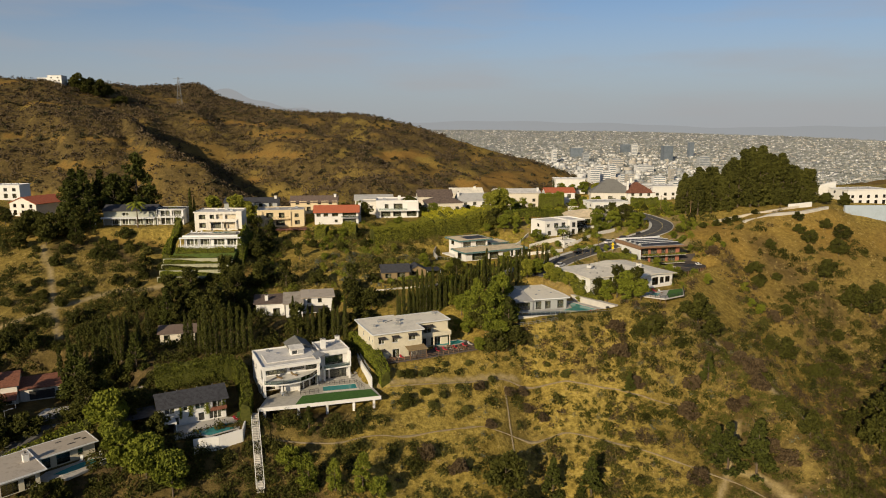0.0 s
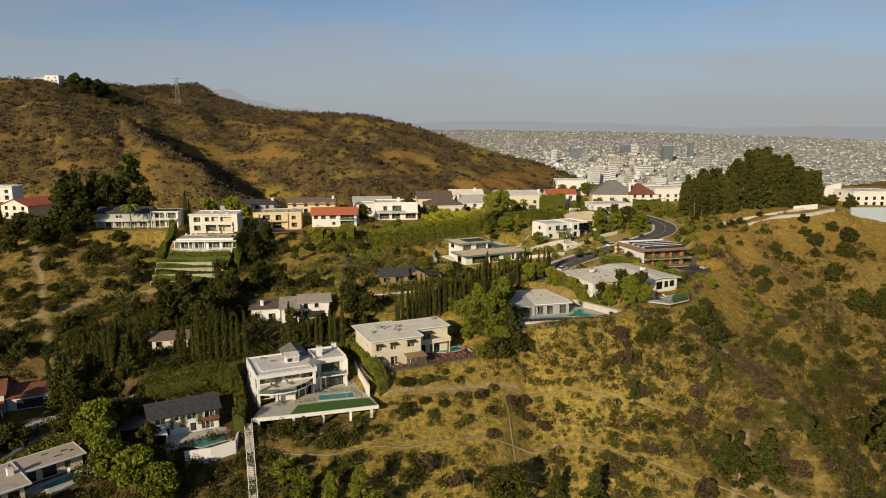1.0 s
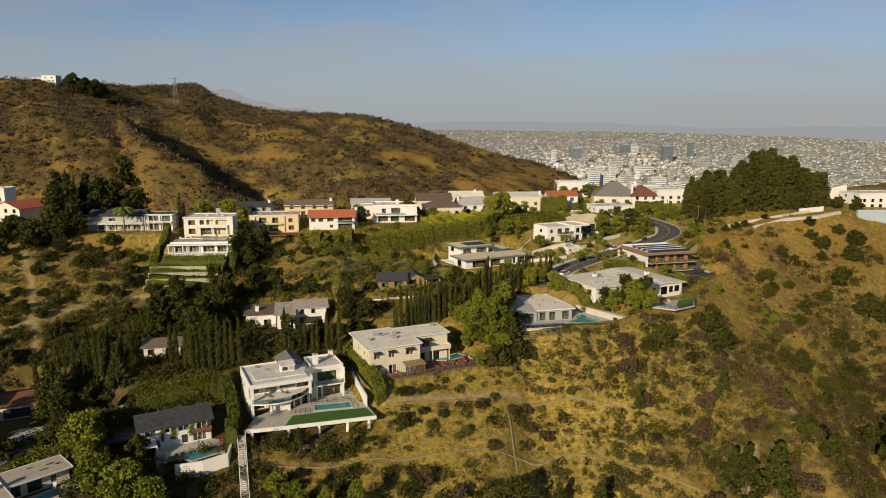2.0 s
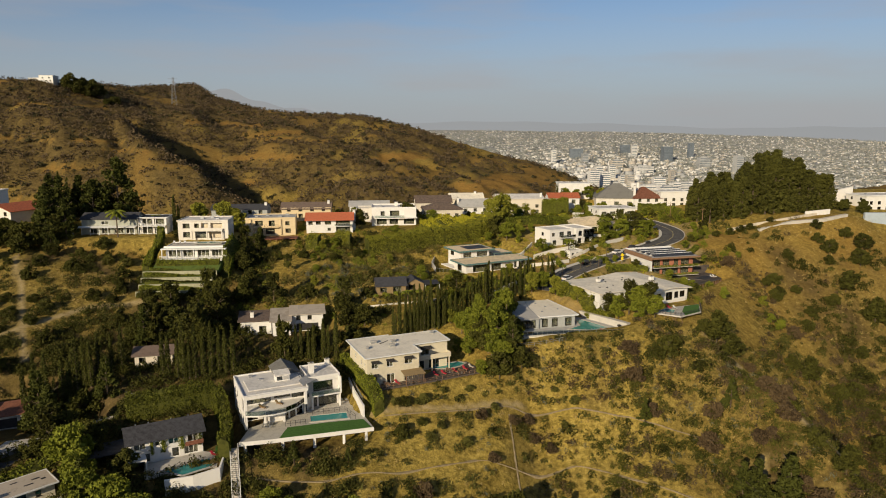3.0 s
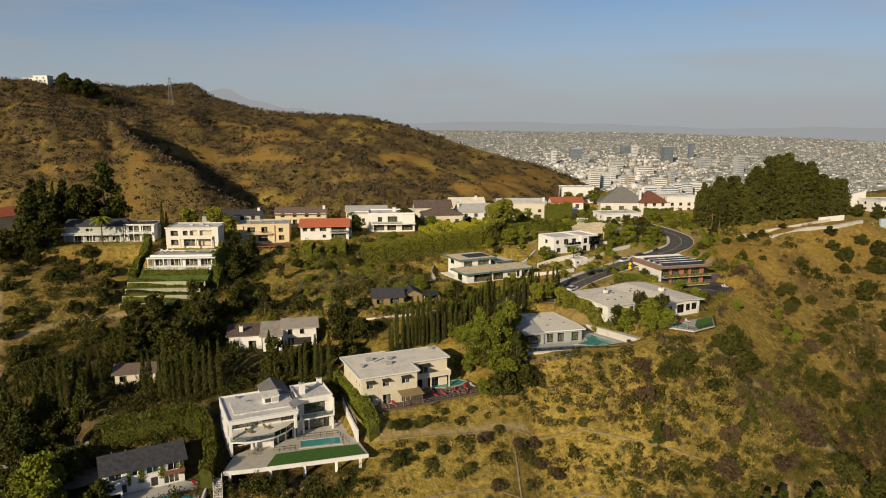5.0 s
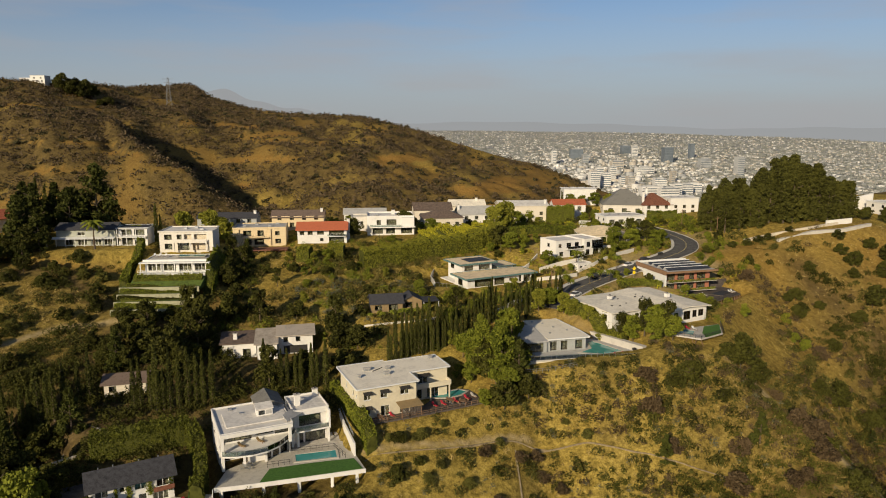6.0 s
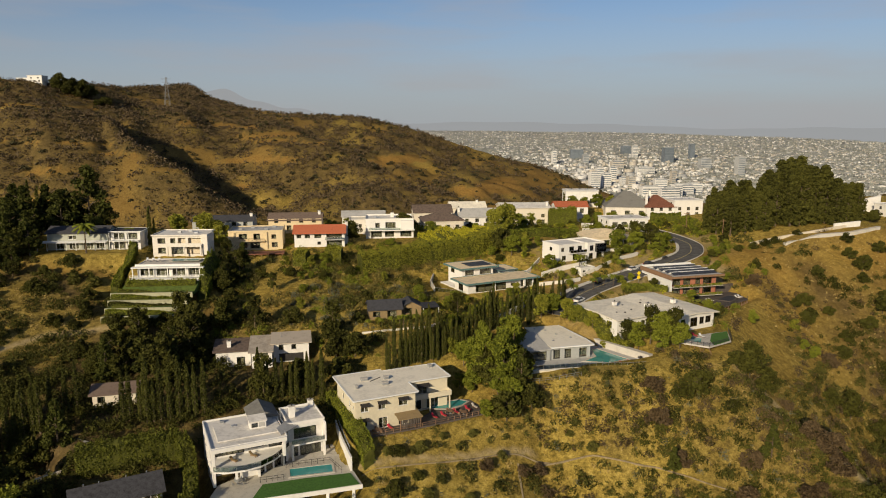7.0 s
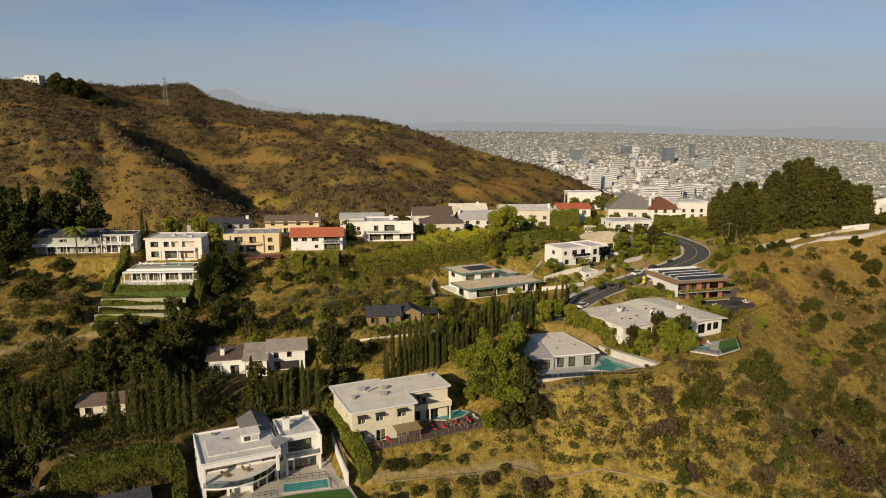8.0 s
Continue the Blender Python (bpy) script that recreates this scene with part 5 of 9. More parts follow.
scrub("bluff_bushes", 90, (84, 165), (205, 284), LEAF["oak"], "single dark evergreen bushes on the golden bluff", lambda x, y: (wobble(x, y, 8, 6) > .25) & _lip(x, y), .8, 2.6, 80)
scrub("garden_ground_cover", 900, (-8, 112), (228, 345), LEAF["clip"], "sunlit yellow-green ground cover in the ridge gardens", lambda x, y: (wobble(x, y, 10, 4) > -.1) & (y > np.interp(x, LIP_X, LIP_Y) + 8), .35, 1.1, 60)
scrub("understorey", 1000, (-125, -26), (114, 206), LEAF["oak"], "dark green understorey between the canyon trees", lambda x, y: wobble(x, y, 9, 9) > -.6, .6, 1.6, 56)
_bank = lambda x, y: (open_bank(x, y) > .5) & (wobble(x, y, 8, 6) > -.3)
scrub("bank_scrub", 420, (-175, 2), (196, 272), LEAF["tan"], "sunlit olive-tan bushes on the dry bank", _bank, .5, 1.8, 60)
scrub("bank_grass_tufts", 2400, (-175, 2), (196, 274), LEAF["straw"], "straw-yellow dry grass tufts on the western banks", lambda x, y: open_bank(x, y) > .4, .25, .8, 16, .22)
scrub("bank_bushes", 250, (-178, -88), (182, 252), LEAF["oak"], "dark rounded bushes on the dry western bank", lambda x, y: wobble(x, y, 7, 4) + .4 * wobble(x, y, 19, 2) > -.05, .6, 2.0, 80)
scrub("agave_clumps", 150, (-44, -4), (218, 250), LEAF["grey"], "pale grey-green agave clumps below the ridge houses", lambda x, y: wobble(x, y, 7, 1) > .0, .6, 1.5, 60)


# chaparral on the far ridge: low domed clumps
def far_scrub():
    n = 54000
    b = RNG.uniform(-.72, .26, n)
    y = np.sqrt(RNG.uniform(430 ** 2, 1150 ** 2, n))
    x = b * y
    keep = (wobble(x, y, 34, 2) * .9 + wobble(x, y, 11, 6) * .7 + .45 + 1.0 * np.clip((-130 - x) / 120, 0, 1) - .55 * np.clip((x + 40) / 90, 0, 1) + RNG.normal(size=n) * .4) > 0
    x, y = x[keep], y[keep]
    z = land(x, y)
    bare = ground_kind(x, y, z)[0][:, 0] > .7
    x, y, z = x[~bare], y[~bare], z[~bare]
    r = .6 + 3.0 * RNG.uniform(0, 1, len(x)) ** 1.9
    cs = np.repeat(np.stack([x, y, z + r * .3], -1), 12, axis=0)
    rr = np.repeat(r, 12)[:, None]
    d = RNG.normal(size=cs.shape)
    d /= np.linalg.norm(d, axis=1)[:, None]
    d[:, 2] *= .9
    me = leaf_mesh("far_scrub", cs + d * rr * .75, rr[:, 0] * .36, LEAF["far"])
    tagged(part("far_scrub", me, LEAF["far"]), "brown-green chaparral covering the far ridge", "shrubs", kind="stuff")


LEAF["far"] = leaf_paint("ridge_chaparral", (.046, .035, .021), (.14, .101, .056), 7)
far_scrub()


def ridge_bushes():
    """Single dark evergreen bushes that stand out of the far chaparral."""
    n = 5200
    b = RNG.uniform(-.72, .26, n)
    y = np.sqrt(RNG.uniform(430 ** 2, 1130 ** 2, n))
    x = b * y
    keep = wobble(x, y, 28, 9) + .7 * wobble(x, y, 9, 3) + RNG.normal(size=n) * .3 > .12
    x, y = x[keep], y[keep]
    r = 1.3 + 2.6 * RNG.uniform(0, 1, len(x)) ** 1.6
    k = 34
    rr = np.repeat(r, k)[:, None]
    d = RNG.normal(size=(len(x) * k, 3))
    d /= np.linalg.norm(d, axis=1)[:, None]
    d[:, 2] = np.abs(d[:, 2]) * .9
    c = np.repeat(np.stack([x, y, land(x, y)], -1), k, axis=0) + d * rr * RNG.uniform(.5, 1, rr.shape)
    me = leaf_mesh("ridge_bushes", c, rr[:, 0] * .34, LEAF["far_dark"])
    tagged(part("ridge_bushes", me, LEAF["far_dark"]), "dark evergreen bushes scattered over the far ridge", "shrubs", kind="stuff")


LEAF["far_dark"] = leaf_paint("ridge_evergreen", (.014, .014, .007), (.062, .055, .024), 5)
ridge_bushes()


# ---- the town on the plain ----
def town():
    n = 15000
    y = np.sqrt(RNG.uniform(1850 ** 2, 4850 ** 2, n))
    x = y * RNG.uniform(-.12, .78, n)
    s = np.interp(y, [1850, 3200, 4850], [15, 10, 5]) * RNG.uniform(.5, 1.5, n)
    h = np.interp(y, [1850, 3200, 4850], [4.5, 3.6, 1.8]) * RNG.uniform(.5, 1.6, n)
    core = np.exp(-((x / y - .24) / .13) ** 2) * np.exp(-((y - 2700) / 650) ** 2)
    h = h * (1 + 3.4 * core * RNG.uniform(0, 1, n) ** 3)
    s = s * (1 + .3 * core)
    turn = RNG.choice([.0, .02, .05], n) + .12
    z = land(x, y)
    w, d = s * RNG.uniform(.6, 1.6, n), s * RNG.uniform(.6, 1.3, n)
    c, q = np.cos(turn), np.sin(turn)
    pick = np.where(RNG.uniform(0, 1, n) < .3 * core, 0, RNG.integers(0, 3, n))
    for k, (name, mat) in enumerate((("town_blocks", M["town_white"]), ("grey_town_blocks", M["town_grey"]), ("tan_town_blocks", M["town_tan"]))):
        m = pick == k
        co = []
        for zz in (-4, 1):
            for sx, sy in ((-1, -1), (1, -1), (1, 1), (-1, 1)):
                ux, uy = sx * w[m] / 2, sy * d[m] / 2
                co.append(np.stack([x[m] + ux * c[m] - uy * q[m], y[m] + ux * q[m] + uy * c[m], z[m] + (h[m] if zz == 1 else zz)], -1))
        co = np.stack(co, 1).reshape(-1, 3)
        base = np.arange(m.sum())[:, None, None] * 8
        faces = (base + np.array([(4, 5, 6, 7), (0, 1, 5, 4), (1, 2, 6, 5), (2, 3, 7, 6), (3, 0, 4, 7)])[None]).reshape(-1, 4)
        me = bpy.data.meshes.new(name)
        me.vertices.add(len(co))
        me.vertices.foreach_set("co", co.ravel())
        me.loops.add(faces.size)
        me.loops.foreach_set("vertex_index", faces.ravel().astype(np.int32))
        me.polygons.add(len(faces))
        me.polygons.foreach_set("loop_start", np.arange(len(faces), dtype=np.int32) * 4)
        me.update(calc_edges=True)
        tagged(part(name, me, mat), "hazy low town blocks spread over the plain", "town", kind="stuff")
    n = 30000
    y = np.sqrt(RNG.uniform(1700 ** 2, 4850 ** 2, n))
    x = y * RNG.uniform(-.14, .8, n)
    c = np.stack([x, y, land(x, y) + 3], -1)
    c = np.repeat(c, 4, axis=0) + RNG.normal(size=(n * 4, 3)) * [8, 8, 2.0]
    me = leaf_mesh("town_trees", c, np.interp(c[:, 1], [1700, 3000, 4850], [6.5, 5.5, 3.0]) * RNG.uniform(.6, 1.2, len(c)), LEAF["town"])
    tagged(part("town_trees", me, LEAF["town"]), "street trees between the blocks, haze painted into their grey-green", "trees", kind="stuff")


# Leaf colour paled to grey-green to carry the distance haze.
LEAF["town"] = leaf_paint("town_foliage_hazed", (.19, .20, .185), (.27, .28, .255), 40)
town()


# ---- garden kit ----
def spaced(length, n, width, lo, hi, kind="w", inset=.6):
    """n openings of one size, evenly set along a wall."""
    step = (length - 2 * inset) / n
    return [(inset + step * (i + .5) - width / 2, inset + step * (i + .5) + width / 2, lo, hi, kind) for i in range(n)]


def own(key, x, y):
    """World place in a house's own metres."""
    x0, y0, _, turn, _, _ = SITES[key]
    c, s = math.cos(radians(turn)), math.sin(radians(turn))
    return (x - x0) * c + (y - y0) * s, -(x - x0) * s + (y - y0) * c


def offset_poly(points, d):
    """A polygon, counter-clockwise, grown outwards by d."""
    out, k = [], len(points)
    for i in range(k):
        a, b, c = (Vector(points[(i + j) % k]) for j in (-1, 0, 1))
        n1 = Vector(((b - a).y, -(b - a).x)).normalized()
        n2 = Vector(((c - b).y, -(c - b).x)).normalized()
        m = (n1 + n2).normalized()
        out.append(tuple(b + m * d / max(.4, m.dot(n1))))
    return out


def pool(x, y, z, points, label, water="water", coping="paver", tall=.14):
    t = thing("swimming_pool", x, y, z, 0, label, "pool")
    inner, outer = [(a - x, b - y) for a, b in points], None
    outer = offset_poly(inner, .45)
    bm = bmesh.new()
    k = len(inner)
    for za, zb in ((0, tall),):
        i0 = [bm.verts.new((*p, za)) for p in inner]
        i1 = [bm.verts.new((*p, zb)) for p in inner]
        o0 = [bm.verts.new((*p, za)) for p in outer]
        o1 = [bm.verts.new((*p, zb)) for p in outer]
        for i in range(k):
            j = (i + 1) % k
            bm.faces.new((i1[i], i1[j], o1[j], o1[i]))
            bm.faces.new((i0[i], i0[j], i1[j], i1[i]))
            bm.faces.new((o0[i], o0[j], o1[j], o1[i]))
    part("coping", bm, M[coping], t)
    part("water", prism(offset_poly(inner, -.01), .01, tall * .45), M[water], t)
    return t


def slab_thing(name, z, points, thick, material, label, category, kind=""):
    x, y = points[0]
    t = thing(name, x, y, z, 0, label, category, kind=kind)
    part("slab", prism([(a - x, b - y) for a, b in points], -thick, 0), M[material], t)
    return t


def hedge(line, width, height, material, label, density=26, spray=.27, lift=0.0):
    """A clipped hedge: a solid heart of sprays along a line on the ground."""
    x0, y0 = line[0]
    z0 = float(land(x0, y0))
    t = thing("hedge", x0, y0, z0, 0, label, "hedge")
    pts = np.array(line, float)
    seg = np.hypot(*np.diff(pts, axis=0).T)
    s = np.concatenate([[0], np.cumsum(seg)])
    n = int(s[-1] * (width + 2 * height) * density * .62) + 60
    u = RNG.uniform(0, s[-1], n)
    x, y = np.interp(u, s, pts[:, 0]), np.interp(u, s, pts[:, 1])
    k = np.clip(np.searchsorted(s, u) - 1, 0, len(seg) - 1)
    d = np.diff(pts, axis=0)[k] / seg[k][:, None]
    side = RNG.uniform(-1, 1, n)
    hgt = RNG.uniform(0, 1, n)
    face = RNG.uniform(0, 1, n) < height * 2 / (height * 2 + width)
    side = np.where(face, np.sign(side) * RNG.uniform(.82, 1.02, n), side)
    hgt = np.where(face, hgt ** .8, RNG.uniform(.88, 1.02, n))
    puff = 1 + .14 * wobble(u, u * .3, 1.1, 2)
    x, y = x - d[:, 1] * side * width / 2 * puff, y + d[:, 0] * side * width / 2 * puff
    z = land(x, y) + lift + hgt * height * puff
    c = np.stack([x - x0, y - y0, z - z0], -1)
    part("foliage", leaf_mesh("foliage", c, RNG.uniform(.6, 1.3, n) * spray, LEAF[material]), LEAF[material], t)
    stem = bmesh.new()
    rows = []
    m = max(2, int(s[-1] / 1.5))
    for q in np.linspace(0, s[-1], m + 1):
        k = min(max(int(np.searchsorted(s, q)) - 1, 0), len(seg) - 1)
        d = (pts[k + 1] - pts[k]) / seg[k]
        ring = []
        for e, h in ((-.43, .02), (-.45, .55), (-.4, .86), (-.2, .92), (.2, .92), (.4, .86), (.45, .55), (.43, .02)):
            px, py = float(np.interp(q, s, pts[:, 0])) - d[1] * e * width, float(np.interp(q, s, pts[:, 1])) + d[0] * e * width
            pz = float(land(px, py)) + lift + h * height * (1 + .08 * float(wobble(px, py, .9, 1)))
            ring.append(stem.verts.new((px - x0, py - y0, pz - z0)))
        rows.append(ring)
    for r0, r1 in zip(rows, rows[1:]):
        for i in range(7):
            stem.faces.new((r0[i], r0[i + 1], r1[i + 1], r1[i]))
    stem.faces.new(rows[0])
    stem.faces.new(rows[-1][::-1])
    # Core takes a darker green than the leaves, as painted inner shade.
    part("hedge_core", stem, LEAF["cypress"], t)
    return t


def garden_wall(line, height, thick, material, label, name="garden_wall", depth=1.5):
    line = [(p[0], p[1], p[2] if len(p) > 2 else float(land(p[0], p[1]))) for p in line]
    x0, y0, z0 = line[0]
    t = thing(name, x0, y0, z0, 0, label, "wall")
    for (ax, ay, az), (bx, by, bz) in zip(line, line[1:]):
        d = Vector((bx - ax, by - ay)).normalized()
        n = Vector((-d.y, d.x)) * thick / 2
        q = [(ax - x0 - n.x, ay - y0 - n.y), (bx - x0 - n.x, by - y0 - n.y), (bx - x0 + n.x, by - y0 + n.y), (ax - x0 + n.x, ay - y0 + n.y)]
        part("wall_run", prism(q, [az - z0 - depth, bz - z0 - depth, bz - z0 - depth, az - z0 - depth], [az - z0 + height, bz - z0 + height, bz - z0 + height, az - z0 + height]), M[material], t)
    return t


def fence(line, height, material, label, step=1.8, bars=2, post=.1):
    x0, y0, z0 = line[0]
    t = thing("fence", x0, y0, z0, 0, label, "fence")
    for (ax, ay, az), (bx, by, bz) in zip(line, line[1:]):
        n = max(1, round(math.dist((ax, ay), (bx, by)) / step))
        for i in range(n + 1):
            f = i / n
            p = (ax + (bx - ax) * f - x0, ay + (by - ay) * f - y0, az + (bz - az) * f - z0)
            part("post", beam(p, (p[0], p[1], p[2] + height), post), M[material], t)
        for k in range(bars):
            h = height * (1 - k * .45 / max(1, bars - 1) - .03)
            part("rail", beam((ax - x0, ay - y0, az - z0 + h), (bx - x0, by - y0, bz - z0 + h), post * .7), M[material], t)
    return t


def lounger(x, y, z, turn, material, label):
    t = thing("sun_lounger", x, y, z, turn, label, "lounger", "sun loungers")
    part("frame", soft_box(-.32, -.95, .22, .32, .5, .3, .02), M["wood"], t)
    part("cushion", soft_box(-.3, -.93, .3, .3, .45, .4, .04), M[material], t)
    bm = soft_box(-.3, 0, 0, .3, .75, .1, .04)
    bmesh.ops.rotate(bm, verts=bm.verts, cent=(0, 0, 0), matrix=Matrix.Rotation(radians(42), 3, "X"))
    bmesh.ops.translate(bm, verts=bm.verts, vec=(0, .45, .3))
    part("backrest", bm, M[material], t)
    for sx in (-.27, .27):
        for sy in (-.85, .42):
            part("leg", beam((sx, sy, 0), (sx, sy, .22), .06), M["wood"], t)


def table_set(x, y, z, turn, material, label):
    t = thing("patio_table", x, y, z, turn, label, "table")
    part("tabletop", tube(0, 0, .7, .76, .75, n=14), M[material], t)
    part("stem", tube(0, 0, 0, .7, .06), M["metal"], t)
    part("foot", tube(0, 0, 0, .05, .35, n=12), M["metal"], t)
    for k in range(4):
        a = k * math.pi / 2 + .4
        c = thing("patio_chair", x + 1.1 * math.cos(a + radians(turn)), y + 1.1 * math.sin(a + radians(turn)), z, turn + math.degrees(a) - 90, "small patio chair at the garden table", "chair", "patio chairs")
        part("seat", soft_box(-.24, -.24, .42, .24, .24, .47, .02), M[material], c)
        part("backrest", soft_box(-.24, .2, .47, .24, .25, .9, .02), M[material], c)
        for sx in (-.2, .2):
            for sy in (-.2, .2):
                part("leg", beam((sx, sy, 0), (sx, sy, .42), .04), M["metal"], c)


def car(x, y, z, turn, colour, label):
    t = thing("car", x, y, z, turn, label, "car", "parked cars")
    low = prism([(-2.2, -.88), (2.15, -.88), (2.25, -.6), (2.25, .6), (2.15, .88), (-2.2, .88), (-2.28, .6), (-2.28, -.6)], .32, .92)
    bmesh.ops.bevel(low, geom=list(low.edges), offset=.07, segments=2, affect="EDGES")
    body = part("body", low, colour, t)
    bm = bmesh.new()
    lo = [bm.verts.new(p) for p in ((-1.75, -.8, .9), (1.1, -.8, .9), (1.1, .8, .9), (-1.75, .8, .9))]
    hi = [bm.verts.new(p) for p in ((-1.2, -.62, 1.46), (.35, -.62, 1.46), (.35, .62, 1.46), (-1.2, .62, 1.46))]
    bm.faces.new(hi)
    for i in range(4):
        bm.faces.new((lo[i], lo[(i + 1) % 4], hi[(i + 1) % 4], hi[i]))
    part("cabin_glass", bm, M["solar"], t)
    part("car_roof", soft_box(-1.2, -.64, 1.44, .37, .64, 1.5, .03), colour, t)
    for sx in (-1.35, 1.4):
        for sy in (-.86, .86):
            bm = tube(0, 0, -.1, .1, .33, n=14)
            bmesh.ops.rotate(bm, verts=bm.verts, cent=(0, 0, 0), matrix=Matrix.Rotation(radians(90), 3, "X"))
            bmesh.ops.translate(bm, verts=bm.verts, vec=(sx, sy, .33))
            w = part("wheel", bm, M["rubber"], t)
            bm = tube(0, 0, -.02, .02, .2, n=10)
            bmesh.ops.rotate(bm, verts=bm.verts, cent=(0, 0, 0), matrix=Matrix.Rotation(radians(90), 3, "X"))
            bmesh.ops.translate(bm, verts=bm.verts, vec=(sx, sy * 1.12, .33))
            part("rim", bm, M["metal"], w)
    for sy in (-.6, .6):
        part("headlight", soft_box(2.2, sy - .18, .62, 2.29, sy + .18, .76, .02), M["whitetrim"], t)
        part("tail_light", soft_box(-2.32, sy - .18, .66, -2.24, sy + .18, .8, .02), M["red"], t)


# ---- the white modern house ----
def modern_house():
    t = site("modern_villa", "modern", "large white modern villa with flat roofs, curved balcony and glass rails")
    W, D = M["white"], M["dark"]
    # long wing: enclosed rear, open loggia to the front
    block(t, 0, 15.2, 4.6, 14.5, 0, 7.2, W, D, F=[(.6, 3.6, .1, 2.7, "s"), (5.0, 8.2, .1, 2.6, "s"), (1.0, 6.6, 3.9, 6.4, "s"), (7.4, 11.0, 4.4, 6.2, "s"), (11.4, 14.6, 3.9, 6.4, "s")],
          L=[(1.2, 2.4, 4.6, 5.8, "w"), (4.2, 5.2, 4.6, 5.8, "w"), (7.0, 8.0, 1.2, 2.4, "w"), (3.0, 4.0, 1.2, 2.4, "w")], floors=(.02, 3.6))
    wall(t, (0, 4.6), (0, .05), 0, 7.2, [(.9, 3.9, 3.9, 6.5, "o"), (1.0, 3.6, .1, 2.7, "o")], W, D)
    part("ground_wall", box(5.2, 1.6, 0, 8.6, 1.85, 3.3), W, t)
    part("ground_wall", box(8.35, 1.85, 0, 8.6, 4.55, 3.3), W, t)
    wall(t, (8.8, 1.4), (13.9, 4.0), 0, 3.3, [(.3, 1.3, .1, 2.7, "s"), (1.7, 3.3, .1, 2.9, "s"), (3.7, 5.4, .1, 2.9, "s")], W, D)
    for u, v in ((.35, .3), (4.4, .2), (8.7, .9)):
        part("column", soft_box(u - .25, v - .25, 0, u + .25, v + .25, 3.3, .03), W, t)
    for u, v in ((.35, .3), (13.6, .4)):
        part("column", soft_box(u - .3, v - .3, 3.62, u + .3, v + .3, 6.9, .03), W, t)
    # curved balcony
    arc = [(.1, 4.5), (.1, -.9), (2.6, -2.0), (5.6, -2.5), (8.6, -2.1), (11.4, -.6), (13.6, 1.6), (15.4, 4.2), (15.4, 4.5)]
    part("balcony", prism(arc, 3.3, 3.6), W, t)
    glass_rail(t, arc[1:8], 3.6, 1.05, 1.5)
    part("roof_beam", soft_box(-.05, -.05, 6.75, 14.2, .5, 7.55, .03), W, t)
    flat_roof(t, 0, 14.3, .5, 14.5, 7.2, M["membrane"], W, .06, .12, .32)
    part("roof_step", soft_box(1.6, 3.2, 7.34, 14.0, 10.6, 7.62, .05), M["membrane"], t)
    # stair hall with its tilted canopy
    wall(t, (14.0, 3.0), (16.2, 6.8), 0, 7.2, [(.4, 3.8, 3.7, 6.6, "s"), (.5, 2.2, .1, 2.6, "s")], W, D)
    part("canopy", prism([(13.3, 1.2), (17.6, 5.4), (15.2, 6.4), (12.8, 3.4)], [7.5, 7.0, 7.9, 8.0], [7.68, 7.2, 8.1, 8.2]), M["greyroof"], t)
    # right wing
    block(t, 15.6, 23.1, 6.0, 14.2, 0, 7.4, W, D, F=[(.8, 2.0, .1, 2.6, "s"), (2.4, 6.8, .1, 2.6, "s"), (1.2, 5.9, 3.9, 6.2, "s")],
          R=[(1.5, 2.6, 4.4, 5.8, "w"), (4.5, 5.6, 1.2, 2.4, "w")], floors=(.02, 3.6))
    part("balcony", soft_box(15.7, 3.9, 3.3, 23.1, 5.98, 3.6, .03), W, t)
    glass_rail(t, [(15.9, 4.0), (23.0, 4.0)], 3.6, 1.0, 1.5)
    part("wing_wall", soft_box(22.75, 3.9, 3.6, 23.1, 5.98, 7.4, .03), W, t)
    part("wing_lintel", soft_box(15.6, 5.4, 6.5, 22.74, 5.98, 7.4, .03), W, t)
    for u in (16.1, 22.7):
        part("column", soft_box(u - .22, 4.1, 0, u + .22, 4.5, 3.3, .03), W, t)
    flat_roof(t, 15.6, 23.1, 5.4, 14.2, 7.4, M["membrane"], W, .05, .12, .34)
    # steep grey roof at the back
    block(t, 9.0, 14.6, 10.4, 17.5, 0, 7.7, W)
    gable_roof(t, 9.0, 14.6, 10.4, 17.5, 7.7, 1.4, False, M["slate"], M["slate"], .25)
    chimney(t, 16.6, 8.6, 7.5, 9.9, 1.2, 1.0)
    chimney(t, 21.6, 12.6, 7.5, 9.0, 1.1, .9)
    sky = part("skylight_box", soft_box(8.2, 6.2, 7.6, 11.4, 8.4, 9.0, .04), W, t)
    part("skylight_pane", box(8.5, 6.14, 7.9, 9.7, 6.19, 8.8), M["glass"], sky)
    part("skylight_pane", box(9.95, 6.14, 7.9, 11.1, 6.19, 8.8), M["greyroof"], sky)
    part("skylight_top", prism([(8.0, 6.0), (11.6, 6.0), (11.6, 8.6), (8.0, 8.6)], [9.02, 9.02, 9.5, 9.5], [9.2, 9.2, 9.68, 9.68]), M["membrane"], sky)
    for u, v in ((3.2, 12.4), (5.0, 9.0), (13.2, 9.4), (18.8, 11.8)):
        roof_unit(t, u, v, 7.3, .8, .6, .55)
    part("vent_pipe", tube(15.0, 10.0, 7.3, 9.0, .1), M["metal"], t)
    footing(t, 0, 15.2, 4.6, 14.5, 4, W)
    footing(t, 15.6, 23.1, 6, 14.2, 4, W)
    table_set(-38.6, 158.2, 185.98, 20, "metal", "grey metal table under the balcony")
    for dx, dy in ((4.2, 2.0), (8.0, 2.6)):
        x = -43 + dx * .906 - dy * .423
        y = 156.8 + dx * .423 + dy * .906
        lounger(x, y, 185.9 + 3.62, 60, "awning", "tan cushioned lounger on the balcony")


